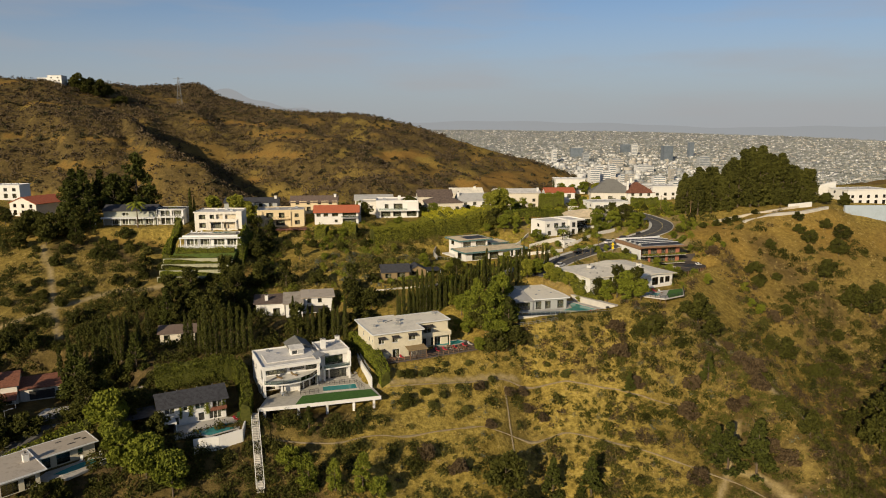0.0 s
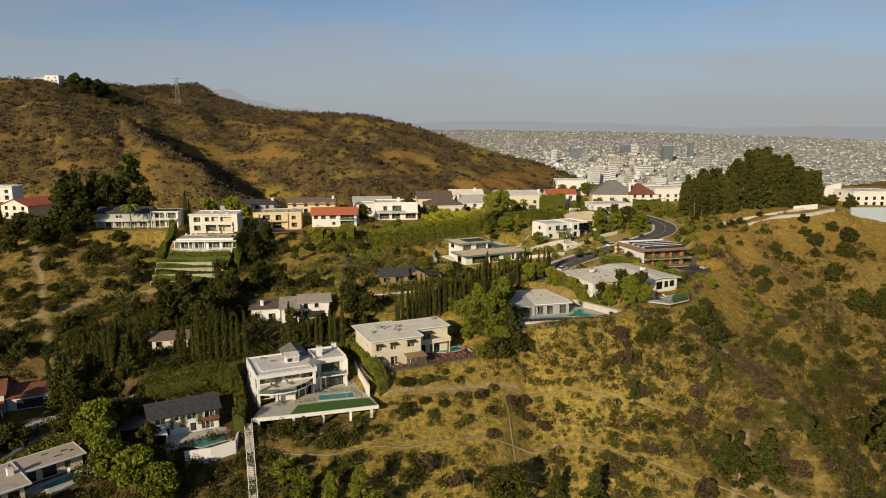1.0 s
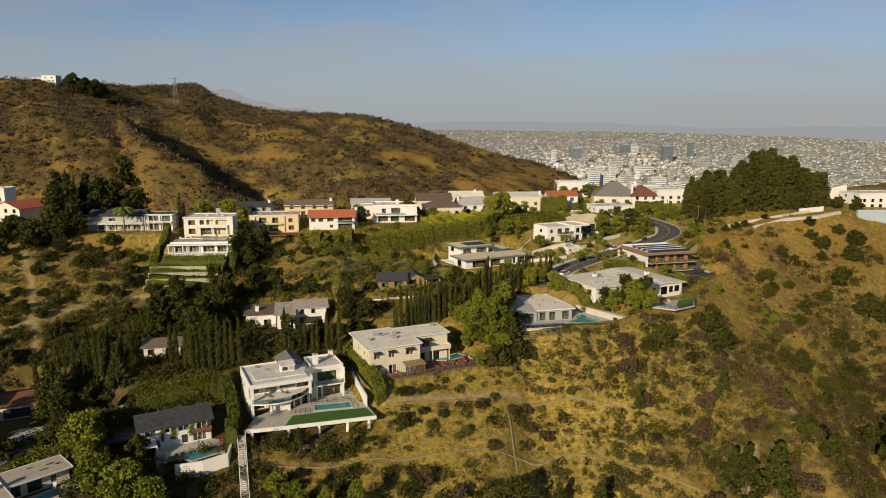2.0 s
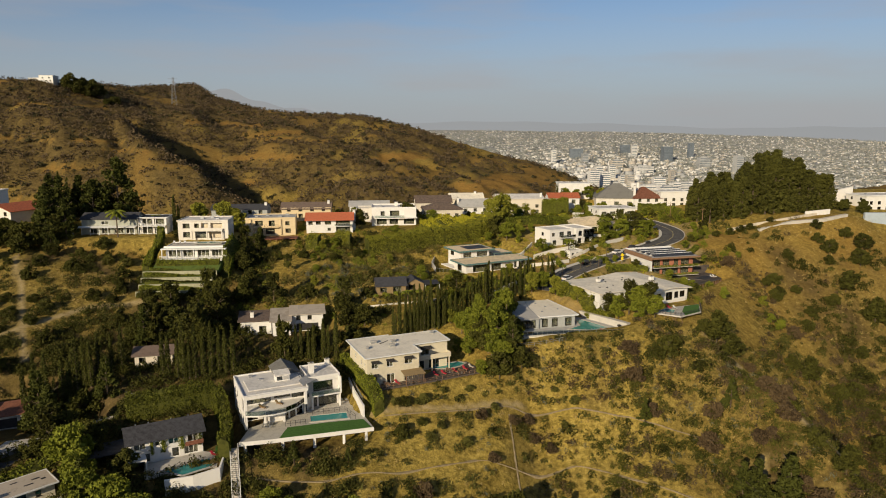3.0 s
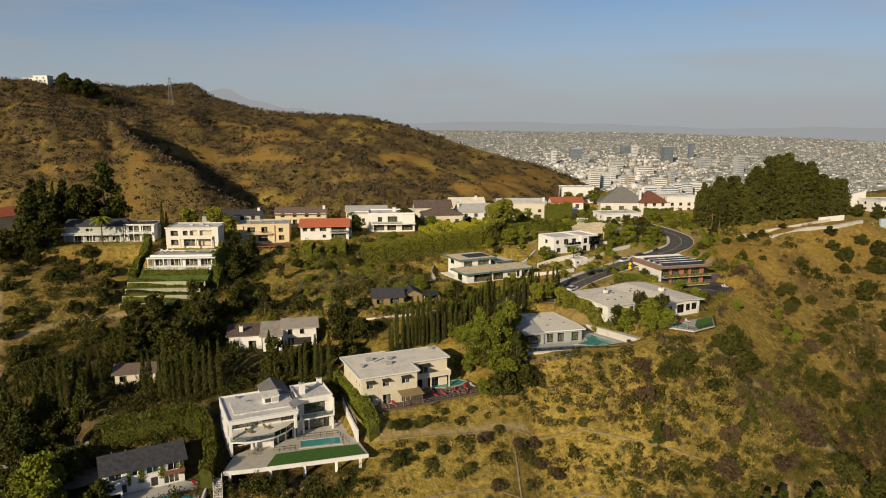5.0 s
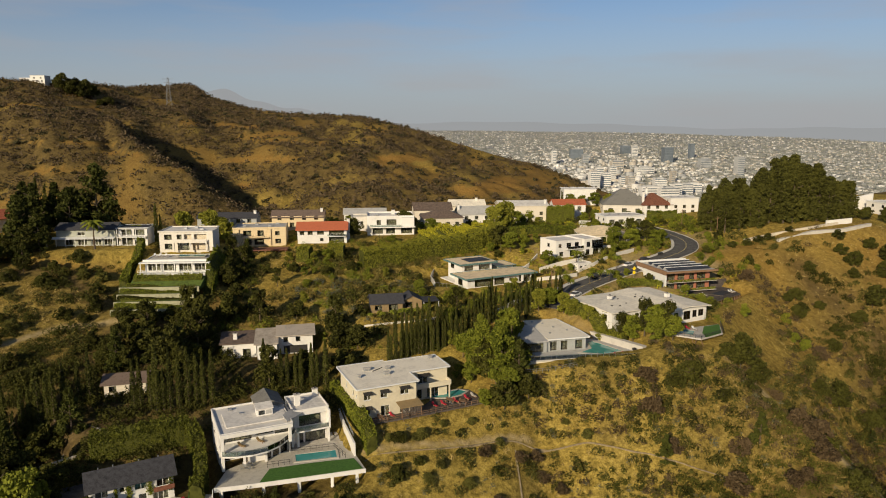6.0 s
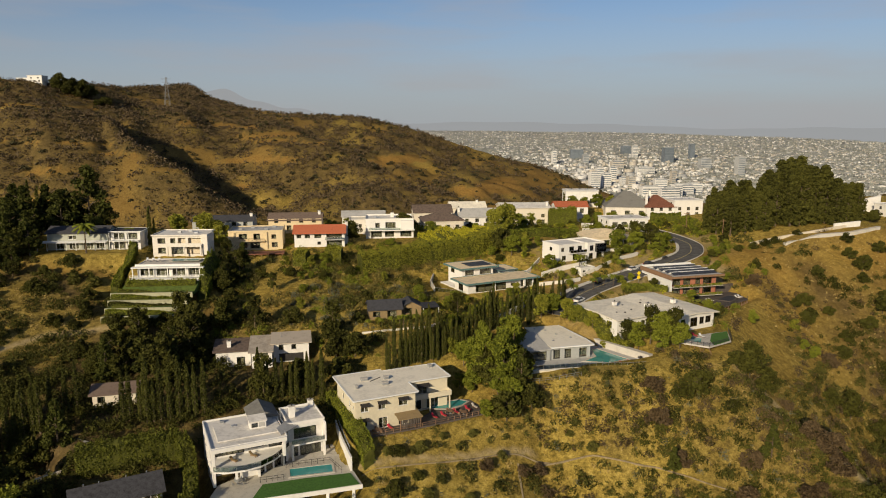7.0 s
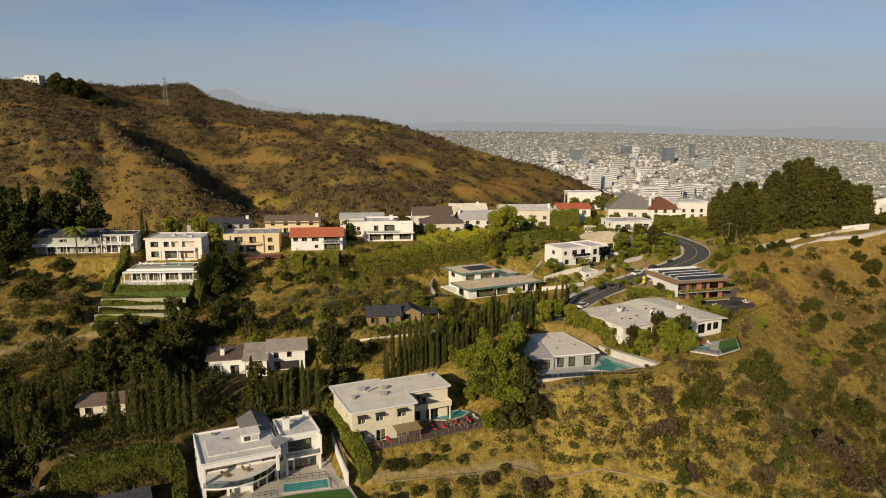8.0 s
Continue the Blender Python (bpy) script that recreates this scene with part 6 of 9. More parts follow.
modern_house()
_deck = [(-42.6, 150.4), (-35.8, 152.0), (-25.8, 154.8), (-15.0, 158.0), (-17.6, 163.8), (-22.3, 173.4), (-30, 171), (-42.4, 157.6)]
_d = slab_thing("terrace_deck", 186.0, _deck, .55, "paver", "pale stone terrace deck raised on white columns", "deck")
for _a, _b in zip(_deck[:4], _deck[1:4]):
    _n = Vector((_b[1] - _a[1], _a[0] - _b[0])).normalized() * .13
    part("fascia", prism([(_a[0] + _n.x - _deck[0][0], _a[1] + _n.y - _deck[0][1]), (_b[0] + _n.x - _deck[0][0], _b[1] + _n.y - _deck[0][1]),
                          (_b[0] - _deck[0][0], _b[1] - _deck[0][1]), (_a[0] - _deck[0][0], _a[1] - _deck[0][1])], -.75, .14), M["white"], _d)
for _x, _y in ((-41.6, 151.6), (-34.0, 153.2), (-27.6, 155.2), (-21.5, 157.2), (-16.8, 158.8)):
    part("support_column", soft_box(_x - .3 + 42.6, _y - .3 - 150.4, float(land(_x, _y)) - 1 - 186.0, _x + .3 + 42.6, _y + .3 - 150.4, -.56, .03), M["white"], _d)
slab_thing("turf_lawn", 186.09, [(-34.6, 152.6), (-25.8, 155.1), (-15.6, 158.2), (-17.9, 162.4), (-26.2, 160.4), (-34.0, 157.9)], .08, "turf", "strip of bright green artificial turf by the pool", "lawn")
pool(-29.4, 160.6, 186.0, [(-29.4, 160.9), (-21.4, 162.9), (-22.2, 166.0), (-30.2, 163.9)], "rectangular teal swimming pool with stone coping", "water")
# paving slabs and dark pool fence
for _i in range(7):
    for _j in range(4):
        _x, _y = -31.2 + _i * 1.9 - _j * .62, 166.4 + _i * .50 + _j * 1.9 * .8
        if _x > -21.5 - _j * .6:
            continue
        _s = thing("paving_slab", _x, _y, 186.0, 15, "large pale stone paving slab on the terrace", "paving", "terrace slabs")
        part("stone", soft_box(0, 0, 0, 1.6, 1.35, .05, .02), M["concrete"], _s)
fence([(-34.6, 158.6, 186), (-30.4, 159.9, 186)], 1.15, "dark", "low dark metal pool fence", 1.2, 2, .07)
fence([(-31.0, 164.6, 186), (-22.6, 166.9, 186), (-19.6, 162.6, 186)], 1.15, "dark", "low dark metal pool fence", 1.2, 2, .07)
garden_wall([(-23.3, 179.5, 186.6), (-21.0, 172.0, 186.4), (-17.8, 163.4, 186.0)], 2.9, .35, "white", "high white rendered garden wall beside the terrace", depth=3)
_r = thing("glass_screen", -22.6, 178.6, 189.4, 0, "frosted glass screen on top of the garden wall", "screen")
glass_rail(_r, [(0, 0), (2.0, -6.4), (4.4, -13.6)], .08, .8, 1.6)

# the steep white stair below the terrace
_st = thing("garden_stair", -43.4, 149.6, 185.3, 0, "steep white concrete garden stair with white balustrade", "stair")
_sx, _sy, _n = .115, -.36, 46
for _i in range(_n):
    _y = 149.6 + _sy * _i
    _z = max(185.3 - .24 * _i, float(land(-43.4 + _sx * _i, _y)) + .35) if _i else 185.3
    part("step", box(-.8 + _sx * _i, _sy * _i - .4, _z - 185.3 - .5, .8 + _sx * _i, _sy * _i, _z - 185.3), M["concrete"], _st)
    if _i % 2 == 0:
        for _s in (-.85, .85):
            part("baluster", beam((_s + _sx * _i, _sy * _i, _z - 185.3), (_s + _sx * _i, _sy * _i, _z - 185.3 + 1.0), .09), M["white"], _st)
for _s in (-.85, .85):
    part("handrail", beam((_s, 0, 1.0), (_s + _sx * _n, _sy * _n, 1.0 + max(185.3 - .24 * _n, float(land(-43.4, 149.6 + _sy * _n)) + .35) - 185.3), .12), M["white"], _st)


# ---- the beige two-storey house ----
def beige_house():
    t = site("beige_house", "beige", "beige stucco two-storey house with flat roof and dark awnings")
    W, F = M["beige"], M["whitetrim"]
    block(t, 0, 13.4, .4, 14.4, 0, 7.0, W, F, F=[(1.2, 2.8, 4.3, 6.1, "w"), (5.0, 6.6, 4.3, 6.1, "w"), (9.6, 11.6, 4.4, 6.2, "w"), (1.2, 2.6, .9, 2.5, "w"), (5.0, 7.0, .1, 2.5, "s"), (9.5, 11.5, .1, 2.5, "s")],
          L=[(4, 5, 4.4, 5.6, "w"), (9, 10, 4.4, 5.6, "w"), (11.6, 12.4, 4.6, 5.4, "w")], R=[(1, 3.5, 3.9, 6.0, "s"), (1, 3.5, .1, 2.4, "s")], floors=(.02, 3.5))
    block(t, 13.6, 23.6, 6.2, 14.4, 0, 7.0, W, F, F=[(2.6, 5.0, 3.7, 5.9, "s"), (.4, 1.8, 3.7, 5.9, "s"), (1.0, 3.6, .1, 2.4, "s"), (4.8, 7.8, .1, 2.4, "s")], R=[(2, 3.2, 4.4, 5.6, "w"), (5, 6.2, 1.0, 2.3, "w")], floors=(.02, 3.5))
    part("balcony", soft_box(13.6, 4.2, 3.2, 23.8, 6.18, 3.5, .03), W, t)
    part("balcony_wall", soft_box(13.8, 4.2, 3.5, 23.8, 4.4, 4.4, .03), W, t)
    part("balcony_side", soft_box(23.6, 4.4, 3.5, 23.8, 6.18, 4.4, .03), W, t)
    for u in (14.0, 18.6, 23.4):
        part("column", soft_box(u - .15, 4.3, 0, u + .15, 4.6, 3.2, .02), W, t)
    roof = part("roof", prism([(-.5, -.1), (13.9, -.1), (13.9, 5.7), (24.1, 5.7), (24.1, 14.9), (11.0, 14.9), (11.0, 16.0), (-.5, 16.0)], 7.0, 7.22), M["capsheet"], t)
    for a, b in (((-.5, -.1), (13.9, -.1)), ((13.9, -.1), (13.9, 5.7)), ((13.9, 5.7), (24.1, 5.7)), ((24.1, 5.7), (24.1, 14.9)), ((24.1, 14.9), (11, 14.9)), ((11, 16), (-.5, 16)), ((-.5, 16), (-.5, -.1))):
        part("gutter", beam((*a, 7.14), (*b, 7.14), .3), M["whitetrim"], roof)
    for u, z, w in ((1.0, 6.15, 2.0), (4.8, 6.15, 2.0), (9.4, 6.25, 2.4), (.9, 2.8, 2.0)):
        part("awning", prism([(u, -.5), (u + w, -.5), (u + w, .38), (u, .38)], [z - .45, z - .45, z, z], [z - .38, z - .38, z + .08, z + .08]), M["dark"], t)
    part("awning", prism([(16.0, 5.2), (19.0, 5.2), (19.0, 6.15), (16.0, 6.15)], [5.6, 5.6, 6.1, 6.1], [5.68, 5.68, 6.2, 6.2]), M["dark"], t)
    for u, v, w in ((4.4, 10.2, 1.5), (8.0, 6.0, 1.3), (9.5, 9.2, 1.0), (2.0, 6.4, .5), (21.6, 12.4, .9)):
        u_ = part("roof_unit", soft_box(u, v, 7.23, u + w, v + .9, 7.8, .05), M["metal"], t)
        part("unit_cap", soft_box(u - .1, v - .1, 7.8, u + w + .1, v + 1.0, 7.9, .03), M["concrete"], u_)
    part("pipe", beam((6.2, 9.4, 7.3), (9.0, 11.0, 7.3), .12), M["dark"], t)
    footing(t, 0, 13.4, .4, 14.4, 4, W)
    footing(t, 13.6, 23.6, 6.2, 14.4, 4, W)
    # pavilion on the patio
    g = thing("gazebo", -8.6, 173.0, 190.06, 24, "tan canvas gazebo with dark timber screen", "gazebo")
    for u in (0, 4.6):
        for v in (0, 4.2):
            part("post", beam((u, v, 0), (u, v, 2.4), .16), M["wood"], g)
    part("canopy", prism([(-.4, -.4), (5.0, -.4), (5.0, 4.6), (-.4, 4.6)], [2.35, 2.35, 2.9, 2.9], [2.5, 2.5, 3.05, 3.05]), M["awning"], g)
    for k in range(11):
        part("screen_slat", box(.1 + k * .42, -.05, .1, .4 + k * .42, .03, 2.3), M["deck"], g)
    part("sideboard", soft_box(1.2, .3, 0, 3.4, .9, 1.0, .03), M["concrete"], g)


beige_house()
slab_thing("patio", 190.06, [(-16.0, 169.6), (-7.0, 173.6), (-2.6, 175.6), (9.4, 181.8), (8.0, 190.5), (0.5, 188.5), (-5.0, 178.5), (-17.0, 173.0)], .35, "deck", "dark timber patio deck at the edge of the slope", "deck")
fence([(-16.2, 169.4, 190.04), (-7.0, 173.4, 190.04), (-2.6, 175.4, 190.04), (9.6, 181.6, 190.04)], 1.0, "wood", "rustic timber patio fence with raking props", 1.6, 2, .09)
_p = thing("deck_props", -16.2, 169.4, 189.7, 0, "raking timber props that hold the patio edge", "props")
for _i in range(17):
    _f = _i / 16
    _x, _y = np.interp(_f, [0, .36, .53, 1], [0, 9.2, 13.6, 25.6]), np.interp(_f, [0, .36, .53, 1], [0, 4.0, 6.0, 12.2])
    part("prop", beam((_x, _y, 0), (_x + .5 * (-1) ** _i, _y - .9, -2.2), .14), M["wood"], _p)
pool(-3.0, 184.8, 190.06, [(-3.4, 184.6), (1.5, 184.4), (4.6, 186.4), (6.0, 188.6), (4.2, 189.6), (-.6, 187.4)], "teal pool with rounded end beside the beige house")
for _x, _y, _m in ((-1.5, 179.5, "red"), (.5, 180.4, "red"), (3.4, 182.0, "red"), (6.0, 183.8, "red"), (7.6, 185.2, "concrete"), (-10.8, 173.8, "red")):
    lounger(_x, _y, 190.06, 40, _m, "cushioned patio lounger on the dark deck")
for _x, _y in ((-13.2, 172.2), (2.0, 181.9), (5.0, 181.2)):
    table_set(_x, _y, 190.06, 10, "wood", "round timber table on the patio")


# ---- the grey house with the pointed pool ----
def grey_house():
    t = site("grey_house", "grey", "low grey house with pale flat roof beside a pool")
    W, F = M["greywall"], M["dark"]
    block(t, 0, 6.6, -.6, 11, 0, 3.0, W, F, F=[(.8, 5.6, .2, 2.5, "s")], L=[(2, 4, .8, 2.2, "w"), (7, 9, .8, 2.2, "w")])
    block(t, 6.85, 17.6, 0, 17.0, 0, 3.1, W, F, F=[(.8, 2.6, .1, 2.5, "s"), (3.8, 5.6, .1, 2.5, "s"), (7.8, 9.8, .1, 2.5, "s")], R=[(2, 4, .3, 2.3, "s")])
    part("roof", prism([(-.5, -1.2), (6.8, -1.2), (6.8, 11.4), (-.5, 11.4)], [2.95, 2.95, 3.7, 3.7], [3.15, 3.15, 3.9, 3.9]), M["greyroof"], t)
    r = part("roof", prism([(6.7, -.7), (18.3, -.7), (18.3, 4.0), (16.4, 17.4), (6.7, 17.4)], 3.1, 3.36), M["capsheet"], t)
    for a, b in (((6.7, -.7), (18.3, -.7)), ((18.3, -.7), (18.3, 4.0)), ((18.3, 4), (16.4, 17.4))):
        part("fascia", beam((*a, 3.26), (*b, 3.26), .34), M["whitetrim"], r)
    for u, v in ((9, 4), (12, 9), (14.5, 5.5), (10.5, 13), (8.3, 15)):
        roof_unit(t, u, v, 3.36, .5, .4, .3)
    footing(t, 0, 17.6, 0, 17, 3, W)


grey_house()
_cd = [(20.2, 193.2), (30.0, 195.2), (36.0, 196.2), (45.0, 195.8), (52.4, 197.4), (51.4, 200.6), (40.4, 214.0), (38.0, 213.0), (37.5, 203.0), (20.5, 199.0)]
_c = slab_thing("pool_deck", 195.95, _cd, .4, "greyroof", "smooth grey pool deck at the edge of the slope", "deck")
garden_wall([(20.4, 193.4, 193.6), (30.0, 195.2, 193.6), (34.0, 195.9, 193.6)], 2.0, .4, "beige", "beige rendered retaining wall under the deck", depth=2)
for _x, _y in ((36, 196.5), (39, 196.3), (42, 196.1), (45, 196.2), (48, 196.8), (51.5, 197.8)):
    part("support_post", beam((_x - 20.2, _y - 193.2, -.4), (_x - 20.2 + .8, _y - 193.2 + .4, float(land(_x, _y)) - 197.4), .2), M["wood"], _c)
_g = thing("glass_balustrade", 20.3, 193.3, 195.95, 0, "glass balustrade along the pool deck edge", "balustrade")
glass_rail(_g, [(0, 0), (9.7, 1.9), (15.7, 2.8), (24.7, 2.4), (32.0, 4.0)], 0, 1.1, 1.5)
pool(36.6, 199.6, 195.95, [(35.6, 200.0), (41.6, 198.8), (46.6, 201.6), (40.6, 209.6), (39.0, 209.0), (39.2, 203.5)], "pointed turquoise pool in a grey deck")
garden_wall([(40.8, 214.2, 196), (46.4, 207.0, 196), (51.9, 200.0, 196)], 1.7, 1.6, "concrete", "broad pale sloping boundary wall beside the pool", depth=2.5)
for _x, _y, _m in ((22.4, 195.4, "awning"), (24.0, 195.8, "awning"), (42.0, 197.4, "concrete"), (46.8, 198.8, "red"), (44.6, 198.0, "red"), (40.2, 197.2, "concrete")):
    lounger(_x, _y, 195.95, 80, _m, "cushioned sun lounger on the pool deck")
_b = thing("barbecue", 49.2, 199.9, 195.95, 30, "dark barbecue grill on a white stand", "grill")
part("stand", soft_box(-.5, -.3, 0, .5, .3, .8, .03), M["white"], _b)
part("hood", soft_box(-.5, -.35, .82, .5, .35, 1.35, .12), M["dark"], _b)
fence([(20.0, 190.2, float(land(20, 190.2))), (26.0, 190.6, float(land(26, 190.6))), (33.0, 191.4, float(land(33, 191.4)))], 1.1, "metal", "grey metal fence on the slope under the deck", 1.6, 2, .08)


# ---- the broad white house ----
def broad_house():
    t = site("broad_house", "broad", "broad white single-storey house with a low pale roof")
    W, F = M["white"], M["dark"]
    block(t, 0, 15.0, 0, 18.0, 0, 3.3, W, F, F=[(2, 3.4, 1, 2.4, "w")], L=[(2.4, 4.4, .9, 2.4, "w"), (7.4, 9.4, .9, 2.4, "w"), (10.2, 11.0, .9, 2.4, "w"), (13.6, 15.6, .7, 2.4, "w")])
    block(t, 15.3, 29.6, -5.2, 18.0, 0, 3.3, W, F, F=[(2.0, 3.6, .2, 2.5, "s"), (5.6, 8.2, .1, 2.6, "s"), (9.0, 10.6, .6, 2.5, "w"), (11.2, 13.2, .6, 2.5, "s")], L=[(18.4, 21.4, .3, 2.5, "s")], R=[(3, 5, .8, 2.4, "w"), (9, 11, .8, 2.4, "w")])
    z = 3.3
    bm = bmesh.new()
    prism([(-.8, -.8), (15, -.8), (15, 9.0), (-.8, 9.0)], [z, z, z + .35, z + .35], [z + .22, z + .22, z + .57, z + .57], bm)
    prism([(-.8, 9.0), (15, 9.0), (15, 18.8), (-.8, 18.8)], [z + .35, z + .35, z, z], [z + .57, z + .57, z + .22, z + .22], bm)
    prism([(15, -6.2), (22.4, -6.2), (22.4, 18.8), (15, 18.8)], [z, z + .6, z + .6, z], [z + .22, z + .82, z + .82, z + .22], bm)
    prism([(22.4, -6.2), (30.6, -6.2), (30.6, 18.8), (22.4, 18.8)], [z + .6, z, z, z + .6], [z + .82, z + .22, z + .22, z + .82], bm)
    part("roof", bm, M["capsheet"], t)
    bm = prism([(15.4, -5.2), (29.6, -5.2), (29.6, -4.95), (15.4, -4.95)], z, [z + .05, z + .05, z + .05, z + .05])
    part("gable_wall", prism([(16.0, -5.22), (22.4, -5.22), (22.4, -4.97), (16.0, -4.97)], z - .02, [z + .06, z + .58, z + .58, z + .06]), W, t)
    part("gable_wall", prism([(22.42, -5.22), (29.4, -5.22), (29.4, -4.97), (22.42, -4.97)], z - .02, [z + .58, z + .06, z + .06, z + .58]), W, t)
    bm.free()
    part("gable_wall", prism([(0, 0), (.25, 0), (.25, 9), (0, 9)], z - .02, [z + .03, z + .03, z + .34, z + .34]), W, t)
    part("gable_wall", prism([(0, 9.01), (.25, 9.01), (.25, 18), (0, 18)], z - .02, [z + .34, z + .34, z + .03, z + .03]), W, t)
    chimney(t, 7.0, 9.6, 4.2, 5.2, 1.2, .9)
    chimney(t, 13.2, 3.2, 3.6, 5.4, 1.6, 1.2)
    chimney(t, 23.5, 4.0, 4.2, 5.3, 1.3, 1.1)
    for u, v in ((4, 5), (6, 4), (8.5, 12), (10.4, 10), (12, 13), (17, 10), (19, 12), (20, 4), (9.5, 5.4)):
        roof_unit(t, u, v, 3.7 if v > 6 else 3.6, .5, .4, .3, M["dark"])
    footing(t, 0, 29.6, 0, 18, 3, W)
    footing(t, 15.3, 29.6, -5.2, 0, 4, W)


broad_house()
_pt = slab_thing("poolside_terrace", 199.5, [(59.5, 205.0), (66.5, 200.6), (74.0, 205.6), (76.4, 214.0), (64.0, 209.4)], .4, "concrete", "pale concrete poolside terrace", "terrace")
pool(62.0, 205.8, 199.5, [(61.8, 205.6), (65.4, 203.6), (67.2, 207.4), (64.6, 208.6)], "small pale blue pool on the terrace", "water")
slab_thing("turf_terrace", 199.6, [(68.2, 201.8), (73.6, 205.6), (76.2, 213.6), (71.2, 211.4), (68.6, 205.6)], .16, "turf", "dark green turf terrace jutting over the slope", "lawn")
fence([(61.5, 203.2, 199.5), (66.5, 200.6, 199.5), (74.0, 205.4, 199.5), (76.6, 214.0, 199.5)], 1.1, "dark", "dark mesh fence round the turf terrace", 1.5, 3, .07)
for _i in range(6):
    part("brace", beam((2.0 + _i * 1.0, -1.8 - _i * .5, -.4), (2.0 + _i * 1.0 + (.9 if _i % 2 else -.9), -2.4 - _i * .5, -2.8), .14), M["wood"], _pt)
for _x, _y, _m in ((67.6, 208.6, "whitetrim"), (66.0, 209.4, "red")):
    lounger(_x, _y, 199.5, 20, _m, "sun lounger on the poolside terrace")


# ---- the solar house ----
def solar_house():
    t = site("solar_house", "solar", "white and brick house with solar roof and planted balconies")
    W = M["white"]
    block(t, 0, 17.0, 0, 15.0, 0, 5.9, M["brick"], M["dark"], F=[(1.2, 4.0, .2, 2.4, "s"), (5, 7.6, .2, 2.4, "s"), (8.6, 11.2, .2, 2.4, "s"), (12.2, 15.4, .2, 2.4, "s"), (1.2, 4.0, 3.2, 5.3, "s"), (5, 7.6, 3.2, 5.3, "s"), (9.4, 11.2, 3.2, 5.3, "s"), (12.2, 15.4, 3.2, 5.3, "s")], floors=(.02, 2.95))
    part("flank_wall", soft_box(-.42, -1.6, -2.5, -.02, 15.2, 5.4, .03), M["whitetrim"], t)
    for z in (2.75, -.2):
        part("balcony", soft_box(.3, -2.2, z, 18.2, -.02, z + .22, .03), M["concrete"], t)
        c = np.stack([RNG.uniform(.5, 18.0, 900), RNG.uniform(-2.3, -1.7, 900), RNG.uniform(z + .15, z + .95, 900)], -1)
        part("planting", leaf_mesh("planting", c, RNG.uniform(.12, .26, 900), LEAF["bright"]), LEAF["bright"], t)
    part("fascia_band", soft_box(-.8, -2.4, 5.9, 18.4, -2.0, 6.55, .03), M["wood"], t)
    part("fascia_band", soft_box(-.8, -2.0, 5.4, -.4, 15.6, 6.75, .03), M["wood"], t)
    part("roof", box(-.4, -2.0, 5.9, 18.4, 15.6, 6.3), M["greyroof"], t)
    part("parapet", soft_box(-.4, 15.2, 6.3, 18.4, 15.6, 7.0, .03), M["whitetrim"], t)
    for r, v in enumerate((.2, 3.6, 7.0, 10.4)):
        for k in range(8):
            u = 1.6 + k * 2.0
            pnl = part("solar_panel", prism([(u, v), (u + 1.85, v), (u + 1.85, v + 1.9), (u, v + 1.9)], [6.42, 6.42, 6.95, 6.95], [6.48, 6.48, 7.01, 7.01]), M["solar"], t)
            part("panel_leg", beam((u + .9, v + 1.8, 6.3), (u + .9, v + 1.8, 6.93), .06), M["whitetrim"], pnl)
        part("panel_rail", beam((1.4, v + 1.95, 7.02), (17.6, v + 1.95, 7.02), .2), M["whitetrim"], t)
        part("duct", beam((1.4, v + 2.5, 6.5), (17.6, v + 2.5, 6.5), .26), M["membrane"], t)
    footing(t, 0, 17, 0, 15, 4, M["brick"])


solar_house()
_dk = [(78.5, 246.4), (82.6, 234.8), (95.8, 245.8), (95.4, 256.0), (80.0, 250.0)]
_e = slab_thing("lower_deck", 200.4, _dk, .35, "deck", "dark lower deck on timber posts above the slope", "deck")
pool(87.0, 245.6, 200.42, [(85.6, 244.6), (88.6, 242.6), (94.0, 247.4), (92.0, 250.4)], "dark blue pool in the lower deck", "solar", "deck")
for _i in range(11):
    _f = _i / 10
    _x, _y = 82.9 + 12.6 * _f, 235.2 + 10.6 * _f
    part("support_post", beam((_x - 78.5, _y - 246.4, -.35), (_x - 78.5, _y - 246.4, float(land(_x, _y)) - 200.9), .22), M["wood"], _e)
    part("brace", beam((_x - 78.5, _y - 246.4, -.4), (_x - 78.1, _y - 247.6, -2.4), .14), M["wood"], _e)
garden_wall([(80.2, 250.2, 200.2), (87.6, 253.4, 200.2), (95.2, 256.2, 200.4)], 2.7, .3, "deck", "dark screen wall behind the lower deck", "screen_wall")
garden_wall([(78.8, 246.6, 200.2), (79.9, 249.8, 200.2)], 2.0, .3, "brick", "red brick end wall beside the lower deck", "screen_wall")
fence([(82.8, 235.0, 200.4), (95.6, 245.7, 200.4)], .9, "dark", "dark rail along the lower deck", 1.8, 2, .07)
for _x, _y in ((82.0, 242.0), (93.0, 246.8)):
    lounger(_x, _y, 200.4, 30, "whitetrim", "white lounger on the dark lower deck")
    lounger(_x + 1.1, _y + .8, 200.4, 30, "whitetrim", "white lounger on the dark lower deck")


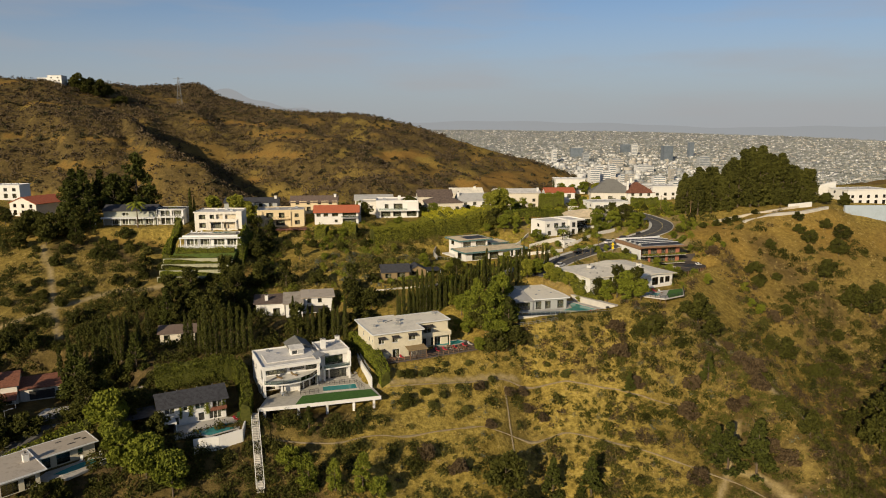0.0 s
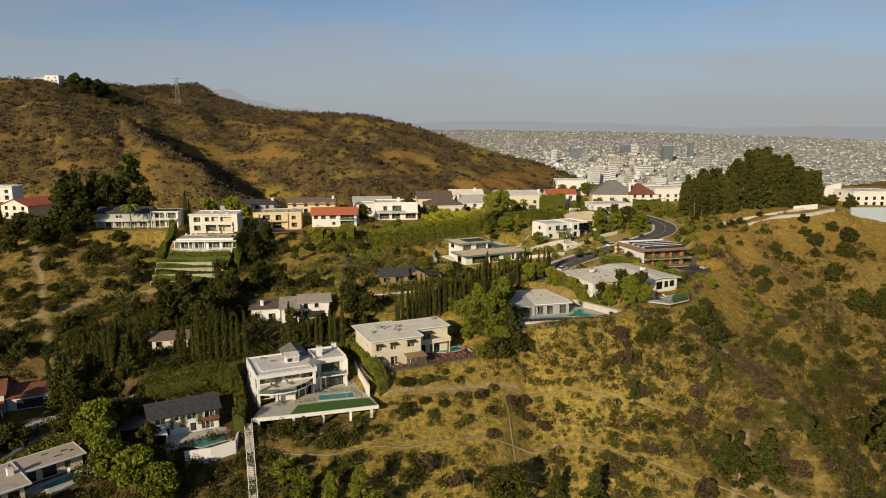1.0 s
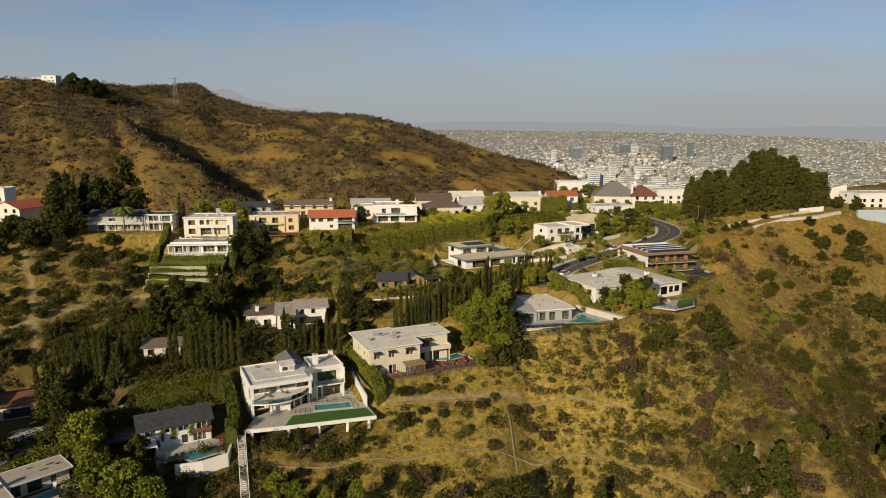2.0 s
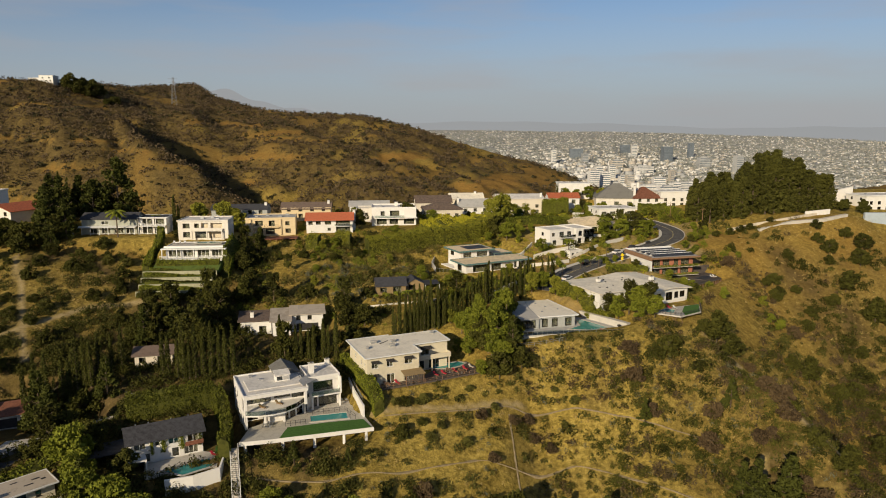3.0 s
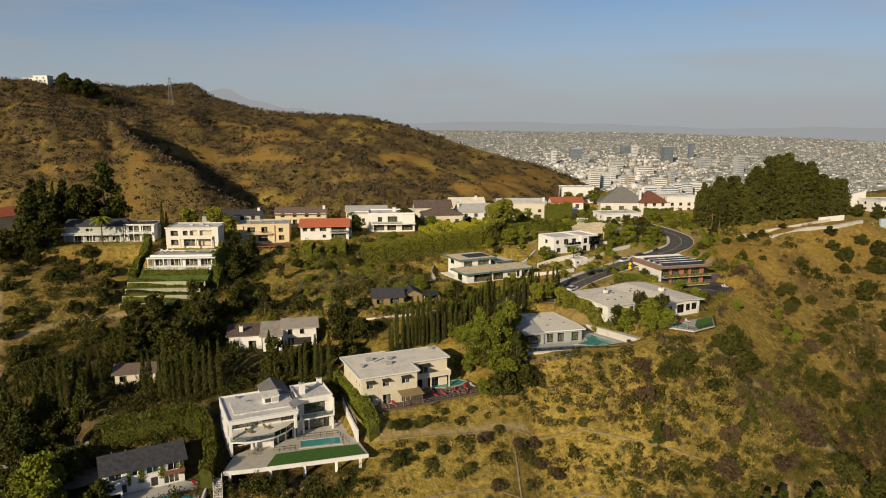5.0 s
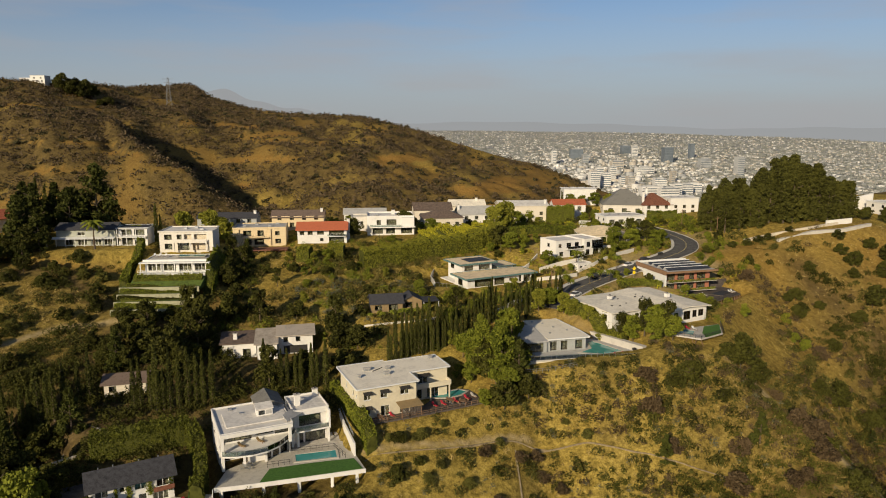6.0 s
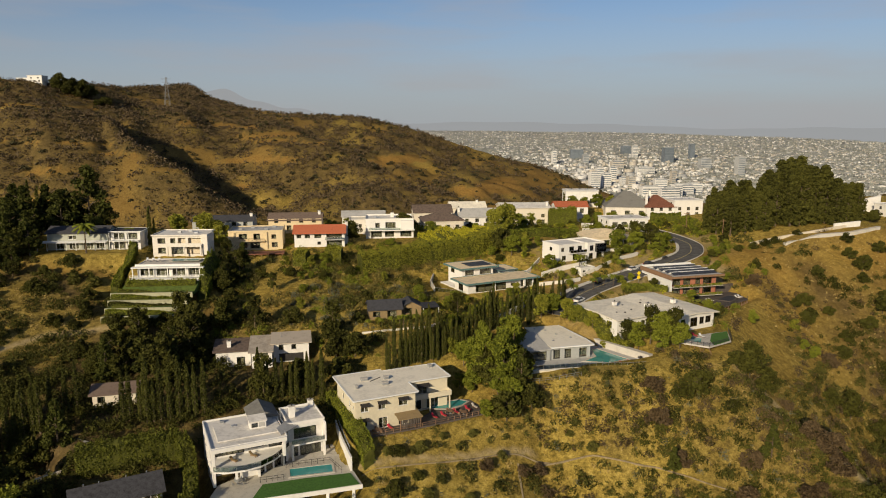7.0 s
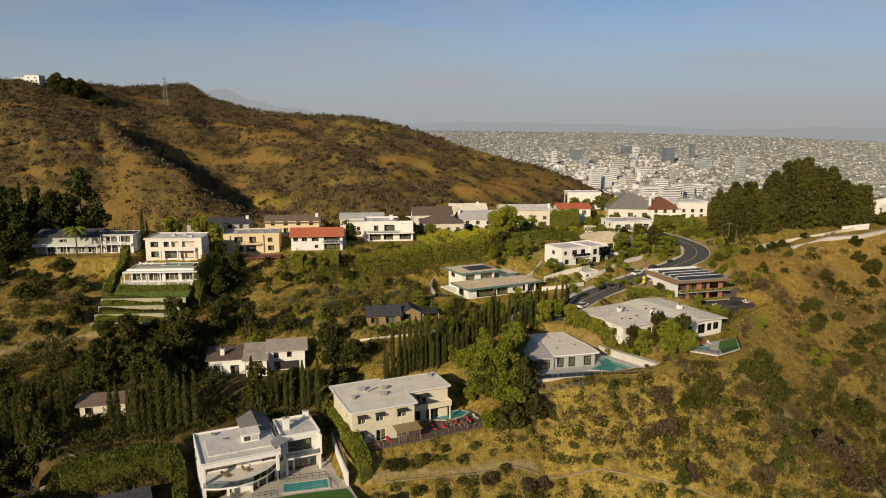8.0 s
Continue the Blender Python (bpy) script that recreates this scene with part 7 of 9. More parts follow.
# ---- the house with the tan roofs ----
def tan_roof_house():
    t = site("tan_roof_house", "terraceroof", "white house with tan gravel roofs and teal fascias")
    W = M["white"]
    block(t, 0, 24.0, 0, 8.6, 0, 2.8, W, M["dark"], F=[(2.6, 8.6, .1, 2.4, "s"), (9.8, 13.6, .1, 2.4, "s"), (15.4, 17.0, 1.0, 1.9, "w"), (19.0, 20.0, .4, 2.4, "w"), (20.8, 23.4, .2, 2.4, "s")], L=[(2, 5, .1, 2.4, "s")], R=[(1, 5, .2, 2.4, "s")])
    r = part("roof", box(-1.2, -1.2, 2.95, 25.4, 9.0, 3.2), M["gravel"], t)
    for q in ((-1.4, -1.4, 25.6, -1.2), (-1.4, 9.0, 25.6, 9.2), (-1.4, -1.2, -1.2, 9.0), (25.4, -1.2, 25.6, 9.0)):
        part("fascia", box(q[0], q[1], 2.8, q[2], q[3], 3.32), M["teal"], r)
    block(t, 3.0, 14.4, 9.4, 19.0, 0, 5.6, W, M["dark"], F=[(1.0, 4.2, 3.5, 5.2, "w"), (6.4, 10.6, 3.4, 5.2, "s")], L=[(1.5, 4, 3.4, 5.2, "s")], floors=(.02, 3.0))
    r = part("roof", box(1.8, 8.4, 5.6, 15.8, 19.8, 5.85), M["gravel"], t)
    for q in ((1.6, 8.2, 16.0, 8.4), (1.6, 19.8, 16.0, 20.0), (1.6, 8.4, 1.8, 19.8), (15.8, 8.4, 16.0, 19.8)):
        part("fascia", box(q[0], q[1], 5.42, q[2], q[3], 5.96), M["teal"], r)
    for k in range(5):
        part("solar_panel", box(6.6 + k * 1.7, 11.0, 5.95, 8.1 + k * 1.7, 17.0, 6.03), M["solar"], t)
    block(t, 18.0, 24.0, 11.4, 18.6, 0, 3.4, W, M["dark"], F=[(1, 3.6, .2, 2.4, "s")])
    flat_roof(t, 18.0, 24.0, 11.4, 18.6, 3.4, M["gravel"], M["teal"], .9, .2, .08)
    part("terrace_screen", soft_box(24.2, 9.4, 0, 27.5, 9.8, 3.0, .05), W, t)
    part("porch_pillar", soft_box(19.6, -1.1, 0, 20.2, -.6, 2.8, .03), W, t)
    footing(t, 0, 24, 0, 19, 3, W)


tan_roof_house()
garden_wall([(-2.2, 247.0, 202.5), (-3.6, 256.0, 202.5), (-2.6, 266.0, 202.8), (3.0, 272.0, 203)], 1.6, .3, "concrete", "pale curved garden wall with screen", depth=2)
_g = thing("glass_balustrade", -2.0, 246.6, 202.6, 0, "green glass balustrade round the terrace", "balustrade")
glass_rail(_g, [(0, 0), (8.6, -4.4)], 0, 1.2, 1.4)


# ---- the white cube house ----
def cube_house():
    t = site("cube_house", "cube", "white two-storey cubic house with flat roofs")
    W = M["white"]
    block(t, 0, 11.0, 0, 9.6, 0, 5.6, W, M["dark"], F=[(1.0, 2.2, 3.6, 4.8, "w"), (4.4, 6.4, 3.2, 5.0, "w"), (8.0, 9.8, 3.2, 5.0, "w"), (1.4, 3.0, .5, 2.0, "w"), (6.0, 8.4, .1, 2.3, "s")], L=[(4, 5.4, 3.4, 4.6, "w")], floors=(.02, 2.9))
    block(t, 11.3, 18.6, -1.2, 9.6, 0, 5.6, W, M["dark"], F=[(.8, 2.4, .4, 2.3, "w"), (4.0, 6.4, .1, 2.4, "s"), (1.0, 2.6, 3.2, 5.0, "w"), (3.6, 6.6, 3.0, 5.2, "s")], floors=(.02, 2.9))
    flat_roof(t, 0, 11.0, 0, 9.6, 5.6, M["membrane"], W, .04, .1, .3)
    flat_roof(t, 11.3, 18.6, -1.2, 9.6, 5.6, M["membrane"], W, .04, .1, .4)
    part("balcony", soft_box(3.8, -1.4, 2.7, 11.0, -.02, 2.92, .03), W, t)
    glass_rail(t, [(3.9, -1.35), (10.9, -1.35)], 2.92, .95, 1.4)
    part("roof_terrace_wall", soft_box(14.6, -2.4, 2.7, 18.6, -1.22, 5.6, .03), M["rail_glass"], t)
    footing(t, 0, 18.6, 0, 9.6, 4, W)


cube_house()
garden_wall([(46.0, 258.2), (52.0, 262.0), (60.0, 270.0), (70.0, 278.0)], 1.1, .4, "ivory", "cream street wall below the white cube house", depth=2)
for _ln, _h in (([(33.0, 258.5), (41.0, 262.5), (49.0, 265.5)], 1.6), ([(58.0, 279.0), (68.0, 281.5), (74.0, 286.0)], 1.3), ([(31.0, 250.0), (38.0, 250.5), (45.0, 255.0)], 1.2), ([(24.0, 258.0), (30.0, 264.0), (34.0, 272.0)], 1.3), ([(58.0, 317.0), (70.0, 321.0), (84.0, 324.0)], 1.4)):
    garden_wall(_ln, _h, .4, "ivory", "cream rendered garden wall on the ridge", depth=2)
_p = thing("garage_block", 46.0, 258.6, 204.4, 32, "white garage block built into the street wall", "garage")
block(_p, 0, 6.0, 0, 4.0, 0, 2.9, M["white"], M["dark"], F=[(.8, 2.0, .1, 2.2, "s"), (3.0, 5.4, .1, 2.3, "g")])
flat_roof(_p, 0, 6, 0, 4, 2.9, M["membrane"], M["white"], .05, .1, .2)


# ---- pavilion with roof terrace, ivory house above ----
def pavilion():
    t = site("pool_pavilion", "pavilion", "low white pavilion with glazed front and roof terrace")
    W = M["whitetrim"]
    block(t, 1.0, 19.4, 1.6, 7.6, 0, 2.9, M["white"], W, F=[(.8, 4.6, .1, 2.5, "s"), (5.4, 9.2, .1, 2.5, "s"), (10.0, 13.8, .1, 2.5, "s"), (14.6, 17.8, .1, 2.5, "s")], L=[(1, 4.6, .1, 2.5, "s")], R=[(1, 4.6, .1, 2.5, "s")])
    flat_roof(t, 1.0, 19.4, 1.6, 12.0, 2.9, M["concrete"], W, .5, .35, .2)
    part("porch_slab", soft_box(-.4, -1.4, -.35, 20.8, 1.55, 0, .03), W, t)
    part("porch_base", box(0, -1.1, -.9, 20.4, 1.5, -.352), M["rock"], t)
    for u in (.2, 4.9, 10.2, 15.4, 20.2):
        part("column", soft_box(u - .14, -.3, 0, u + .14, .0, 2.9, .02), W, t)
    part("eave_beam", soft_box(-.2, -.5, 2.9, 20.6, 1.08, 3.24, .03), W, t)
    rail = part("railing", beam((-.3, -1.3, 1.0), (20.7, -1.3, 1.0), .09), W, t)
    part("rail_bar", beam((-.3, -1.3, .5), (20.7, -1.3, .5), .06), W, rail)
    for k in range(29):
        part("baluster", beam((-.3 + k * .75, -1.3, 0), (-.3 + k * .75, -1.3, 1.0), .07), W, rail)
    part("planter_wall", soft_box(.6, 1.0, 3.3, 19.8, 1.3, 3.9, .03), W, t)
    footing(t, -.4, 20.8, -1.4, 8, 3, M["white"])


pavilion()
pool(-79.5, 243.5, 212.75, [(-82.5, 243.2), (-74.5, 243.8), (-74.6, 246.6), (-82.6, 246.0)], "pale blue pool on the roof terrace")
for _x in (-90.0, -88.2, -86.4):
    lounger(_x, 243.5, 212.75, 10, "whitetrim", "white sun lounger on the roof terrace")
_lw = thing("lawn", -91.5, 228.6, 207.0, 0, "sloping clipped green lawn below the pavilion", "lawn")
part("turf", prism([(0, -1.4), (20.5, .6), (20.5, 5.2), (0, 3.4)], [-1.2] * 4, [-.5, -.5, 1.7, 1.7]), M["lawn"], _lw)
for _k, (_y, _z) in enumerate(((226.0, 206.6), (223.2, 205.2), (220.0, 203.8), (216.6, 202.4))):
    garden_wall([(-93.5 + _k * .5, _y, _z), (-71.0 - _k * .6, _y + 2.0, _z)], .2, .35, "terrace_stone", "pale mossy stone terrace wall in the hillside garden", "terrace_wall", 1.3)
    slab_thing("garden_bed", _z + .1, [(-93.3 + _k * .5, _y + .2), (-71.2 - _k * .6, _y + 2.2), (-71.2 - _k * .6, _y + 4.4), (-93.3 + _k * .5, _y + 2.4)], .9, "lawn", "planted terrace bed behind a low wall", "garden bed")
    hedge([(-92.0 + _k * .5, _y + 1.4), (-73.0 - _k * .6, _y + 3.2)], 1.0, .8, "bright", "low clipped hedge on a garden terrace", 22, .22, _z + .1 - float(land(-92.0 + _k * .5, _y + 1.4)))
    hedge([(-93.0 + _k * .5, _y - .5), (-71.5 - _k * .6, _y + 1.5)], 1.1, 1.25, ("bright", "oak", "bright", "oak")[_k], "trailing plants before a terrace wall", 70, .2, _z - 1.35 - float(land(-93.0 + _k * .5, _y - .5)))


hedge([(-91.0, 230.6), (-71.5, 232.6)], 1.6, 1.7, "bright", "clipped green hedge along the lawn below the pavilion", 46, .2, 207.6 - float(land(-91.0, 230.6)))


def ivory_house():
    t = site("ivory_house", "ivory", "ivory two-storey house with curved wall and balcony")
    W = M["ivory"]
    block(t, 0, 15.8, 0, 12.0, 0, 5.9, W, M["dark"], F=[(1.6, 4.0, 3.6, 5.2, "w"), (1.6, 4.0, .4, 2.2, "w"), (5.6, 7.2, 3.1, 5.2, "s"), (8.0, 10.4, 3.05, 5.3, "o"), (11.2, 15.2, 3.05, 5.3, "o"), (5.8, 9.8, .1, 2.3, "s"), (10.6, 14.8, .1, 2.3, "o")], floors=(.02, 3.0))
    flat_roof(t, 0, 15.8, 0, 12, 5.9, M["membrane"], W, .3, .2, .25)
    part("balcony", soft_box(5.0, -2.0, 2.7, 15.8, -.02, 3.0, .04), W, t)
    part("balcony_wall", soft_box(5.0, -2.0, 3.0, 15.8, -1.8, 3.9, .04), W, t)
    for u in (5.2, 10.4, 15.6):
        part("column", soft_box(u - .2, -1.95, 0, u + .2, -1.55, 2.7, .03), W, t)
    part("tower", soft_box(15.82, -1.0, 0, 17.6, 6.0, 6.6, .05), W, t)
    for u, v in ((6, 6), (9, 8), (12, 4)):
        roof_unit(t, u, v, 6.1, 1.2, .9, .6)
    footing(t, 0, 15.8, 0, 12, 4, W)


ivory_house()


def lanai_house():
    t = site("lanai_house", "lanai", "sage-grey house with dark gabled roof and white veranda")
    W = M["greenwall"]
    block(t, 0, 18.6, 0, 8.5, 0, 5.4, W, M["whitetrim"], F=[(6.6, 9.0, 3.4, 4.6, "w"), (2.4, 5.0, .2, 2.3, "s"), (6.6, 9.6, .2, 2.3, "s"), (11.0, 14.0, .2, 2.3, "s"), (15.0, 17.8, .2, 2.3, "s")], floors=(.02, 2.8))
    gable_roof(t, 0, 18.6, 0, 8.5, 5.4, 1.7, True, M["shingle"], W)
    part("veranda_roof", prism([(-2.6, -2.2), (18.8, -2.2), (18.8, -.05), (-2.6, -.05)], [2.5, 2.5, 2.9, 2.9], [2.62, 2.62, 3.02, 3.02]), M["whitetrim"], t)
    for k in range(8):
        part("veranda_post", beam((-2.3 + k * 2.95, -2.0, 0), (-2.3 + k * 2.95, -2.0, 2.55), .16), M["whitetrim"], t)
    block(t, 19.4, 28.6, .6, 8.0, 0, 5.6, M["white"], M["dark"], F=[(1.0, 4.2, 3.2, 5.2, "s"), (5.0, 8.4, 3.2, 5.2, "s"), (1.0, 4.2, .1, 2.4, "s"), (5.0, 8.4, .1, 2.4, "s")], floors=(.02, 2.9))
    flat_roof(t, 19.4, 28.6, .6, 8.0, 5.6, M["shingle"], M["whitetrim"], .6, .2, .05)
    part("balcony", soft_box(19.4, -1.4, 2.7, 28.6, .58, 2.9, .03), M["whitetrim"], t)
    glass_rail(t, [(19.5, -1.3), (28.5, -1.3)], 2.9, .95, 1.2, M["whitetrim"], False)
    for k in range(4):
        part("post", beam((19.6 + k * 2.95, -1.25, 0), (19.6 + k * 2.95, -1.25, 5.6), .18), M["whitetrim"], t)
    footing(t, 0, 28.6, .6, 8, 3, W)


lanai_house()


# ---- the row along the ridge ----
def yellow_house():
    t = site("yellow_house", "yellow", "pale yellow stucco two-storey house with balcony")
    W = M["yellow"]
    block(t, 0, 18.6, 0, 13, 0, 6.0, W, M["dark"], F=[(3.6, 6.4, 3.6, 5.4, "w"), (8.6, 10.8, 3.3, 5.4, "s"), (14.8, 16.4, 3.6, 5.0, "w"), (4.0, 6.4, .2, 2.2, "s"), (7.4, 10.8, .2, 2.2, "s"), (14.8, 16.8, .6, 2.2, "w")], L=[(4, 5.6, 3.6, 4.8, "w")], floors=(.02, 3.0))
    flat_roof(t, 0, 18.6, 0, 13, 6.0, M["greyroof"], W, .1, .2, .35)
    part("balcony", soft_box(3.0, -1.5, 2.8, 12.6, -.02, 3.02, .03), W, t)
    glass_rail(t, [(3.1, -1.45), (12.5, -1.45)], 3.02, .95, 1.3, M["dark"], False)
    part("portal", soft_box(1.6, -.5, 3.02, 2.2, -.02, 5.9, .03), W, t)
    part("portal", soft_box(12.8, -.5, 0, 13.4, -.02, 5.9, .03), W, t)
    for u, v in ((3, 5), (7, 8), (12, 4), (14.5, 9)):
        roof_unit(t, u, v, 6.2, 1.3, .9, .6)
    footing(t, 0, 18.6, 0, 13, 3, W)
    d = thing("timber_terrace", -73.5, 267.6, 210.5, 9, "red-brown timber terrace with pergola on the slope", "terrace")
    part("platform", soft_box(0, -1.5, -.3, 19.5, 4.0, 0, .03), M["rusttile"], d)
    for k in range(9):
        part("post", beam((.4 + k * 2.3, -1.2, -3.2), (.4 + k * 2.3, -1.2, -.3), .22), M["wood"], d)
    for k in range(5):
        part("pergola_post", beam((.6 + k * 1.6, .2, 0), (.6 + k * 1.6, .2, 2.3), .14), M["wood"], d)
    for k in range(9):
        part("pergola_slat", beam((.3 + k * .85, -.4, 2.35), (.3 + k * .85, 3.6, 2.35), .12), M["wood"], d)
    part("railing", beam((0, -1.4, .95), (19.5, -1.4, .95), .09), M["wood"], d)


yellow_house()


def red_roof_house():
    t = site("red_roof_house", "redroof", "white two-storey house with an orange-red tile roof")
    W = M["white"]
    block(t, 0, 17.6, 0, 11, 0, 5.0, W, M["dark"], F=[(.8, 2.4, 3.2, 4.4, "w"), (3.6, 5.4, 3.2, 4.4, "w"), (7.0, 9.4, 3.2, 4.4, "w"), (11.2, 16.6, 2.9, 4.6, "s"), (8.0, 9.2, .8, 1.8, "w"), (11.2, 16.6, .2, 2.2, "s")], floors=(.02, 2.6))
    gable_roof(t, 0, 17.6, -.9, 11, 5.0, 2.1, True, M["redtile"], W, .6)
    part("balcony", soft_box(10.6, -1.3, 2.4, 17.4, -.02, 2.6, .03), W, t)
    glass_rail(t, [(10.7, -1.25), (17.3, -1.25)], 2.6, .9, 1.2, M["whitetrim"])
    chimney(t, 17.64, 4.6, 0, 8.0, 1.1, 1.6)
    footing(t, 0, 17.6, 0, 11, 3, W)


red_roof_house()


def white_house():
    t = site("white_house", "white", "white two-storey stucco house with rounded balcony and parapets")
    W = M["white"]
    block(t, 0, 18.0, 0, 14, 0, 6.4, W, M["dark"], F=[(3.6, 5.2, 3.6, 5.4, "w"), (7.4, 11.2, 3.3, 5.6, "s"), (14.4, 17.0, 3.6, 5.8, "s"), (2.0, 6.0, .1, 2.4, "s"), (7.2, 10.6, .1, 2.4, "s"), (13.0, 17.2, .1, 2.4, "s")], L=[(2, 4, 3.6, 4.8, "w"), (7, 9, 3.6, 4.8, "w")], floors=(.02, 3.0))
    flat_roof(t, 0, 18, 0, 14, 6.4, M["membrane"], W, .05, .12, .5)
    part("bay", soft_box(13.2, -1.4, 2.9, 18.0, -.02, 6.3, .04), W, t)
    part("balcony", prism([(1.0, -.02), (1.0, -1.8), (6, -2.4), (14, -2.4), (18.4, -1.6), (18.4, -.02)], 2.6, 2.95), W, t)
    glass_rail(t, [(1.1, -1.75), (6, -2.35), (13, -2.35)], 2.95, .9, 1.3)
    chimney(t, 9.6, 8.0, 6.5, 8.2, 1.3, 1.0)
    roof_unit(t, 3.0, 5, 6.6, 1.2, 1.0, .8)
    footing(t, 0, 18, 0, 14, 3, W)
    s = thing("side_building", -35.5, 299.0, 211.6, 6, "cream annex beside the white house", "house")
    block(s, 0, 6.6, 0, 10, 0, 6.2, M["ivory"], M["dark"], F=[(1, 2.2, 3.6, 4.8, "w"), (3.6, 4.8, 3.6, 4.8, "w"), (1, 2.2, .8, 2.0, "w")])
    flat_roof(s, 0, 6.6, 0, 10, 6.2, M["capsheet"], M["ivory"], .05, .1, .3)
    footing(s, 0, 6.6, 0, 10, 3, M["ivory"])


white_house()


def villa(name, x, y, turn, w, d, h, wallm, roofm, style, label, front, rise=1.6, storeys=1, ground=None, stack=None):
    """A plainer house of the second row."""
    z = float(land(x + w / 2, y + d / 2)) if ground is None else ground
    t = thing(name, x, y, z, turn, label, "house")
    block(t, 0, w, 0, d, 0, h, M[wallm], M["dark"], F=front, L=spaced(d, 2, 1.2, h - 1.9, h - .8), floors=(.02, h / 2) if storeys == 2 else ())
    if style == "flat":
        flat_roof(t, 0, w, 0, d, h, M[roofm], M["whitetrim"], .3, .25, .15)
        for k in range(3):
            roof_unit(t, w * (.2 + .25 * k), d * .5, h + .25, .9, .7, .5)
    elif style == "hip":
        hip_roof(t, 0, w, 0, d, h, rise, M[roofm])
    else:
        gable_roof(t, 0, w, 0, d, h, rise, style == "gable_u", M[roofm], M[wallm])
    if stack:
        chimney(t, stack[0], stack[1], h * .7, h + rise + .8, 1.0, .9)
    footing(t, 0, w, 0, d, 5, M[wallm])
    return t


def two(w, n=3):
    return spaced(w, n, 1.5, 3.4, 4.8) + spaced(w, n, 1.7, .4, 2.3, "s")


villa("brown_roof_house", -7.0, 304.5, 10, 16, 11, 6.4, "cream", "brownroof", "hip", "ivory two-storey house with brown shingle roof", two(16, 4), 2.6, 2, 210.4)
villa("brown_roof_house", -11.5, 322.0, 8, 16, 10, 6.2, "cream", "brownroof", "gable_u", "cream house with a long brown roof", two(16), 2.6, 2, 212.0)
villa("grey_roof_house", 8.0, 326.0, 10, 19, 11, 5.6, "white", "greyroof", "gable_u", "white house with a grey gabled roof", two(19, 4), 2.9, 2, 210.2, (-.6, 3))
villa("long_white_house", 26.5, 340.0, 5, 22, 14, 7.6, "cream", "membrane", "gable_u", "long cream house with a pale low roof and chimneys", two(22, 4), 1.6, 2, 210.4, (20.6, 2))
villa("tan_roof_villa", 4.0, 342.0, 6, 16, 10, 7.0, "cream", "capsheet", "gable_u", "cream villa with a tan roof", two(16), 2.2, 2, 210.8, (12, 4))
villa("flat_white_house", 61.0, 374.0, 0, 16, 10, 6.2, "white", "membrane", "flat", "flat white house on the back of the ridge", spaced(16, 3, 2, .6, 2.6), 0, 1, 216.2)
villa("grey_hip_house", 76.5, 356.0, -6, 22, 20, 3.8, "ivory", "slate", "hip", "cream house under a large grey hipped roof", spaced(20, 3, 2.2, .3, 2.2, "s"), 6.6, 1, 213.0, (20.4, 6))
villa("red_roof_villa", 94.5, 352.0, 6, 14, 14, 4.9, "white", "rusttile", "hip", "white villa with a red clay tile roof", two(14), 5.2, 2, 212.0, (.6, 3))
villa("white_villa", 107.5, 353.0, 8, 14, 12, 7.8, "white", "membrane", "flat", "white two-storey villa with a flat roof", two(14), 0, 2, 212.2)
villa("white_flat_house", 71.0, 325.5, 12, 18, 11, 3.9, "white", "membrane", "flat", "white house with a cluttered flat roof", spaced(18, 4, 2.4, .6, 2.7, "s"), 0, 1, 210.9)
villa("tan_hip_house", 54.5, 286.5, 8, 17, 16, 3.1, "cream", "gravel", "hip", "cream house with a broad tan shingle roof", spaced(17, 4, 2.4, .3, 2.4, "s"), 2.5, 1, 209.8)
villa("tile_roof_house", 52.5, 351.0, 4, 15, 9, 4.2, "white", "redtile", "gable_u", "white house with a red tiled roof edge", spaced(15, 3, 1.8, 1.4, 3.3), 2.0, 1, 213.2)
villa("hillside_red_roof_house", -170.0, 269.0, -20, 14, 14, 5.0, "ivory", "redtile", "gable_v", "cream house with a low red tiled roof", two(14, 3), 2.4, 2, 215.9)
villa("hillside_white_house", -197, 300.0, 4, 12, 9, 5.8, "white", "membrane", "flat", "white two-storey house behind the cypresses", two(12, 3), 0, 2, 219.2)
villa("shed_house", -92.5, 290.0, 5, 22, 9, 5.2, "greywall", "shingle", "gable_u", "grey house with dark solar roof behind the ridge", two(22, 5), 1.6, 2, 213.5, (20.5, 3))
villa("brown_gable_house", -66.0, 297.0, 6, 20, 9, 4.4, "yellow", "brownroof", "gable_u", "yellow house with a wide brown roof", two(20, 4), 2.2, 2, 213.8, (18.5, 3))
villa("slate_roof_house", -40.0, 312.0, 6, 17, 10, 4.6, "white", "greyroof", "gable_u", "white house with a slate-grey roof", two(17, 4), 1.8, 2, 213.0)


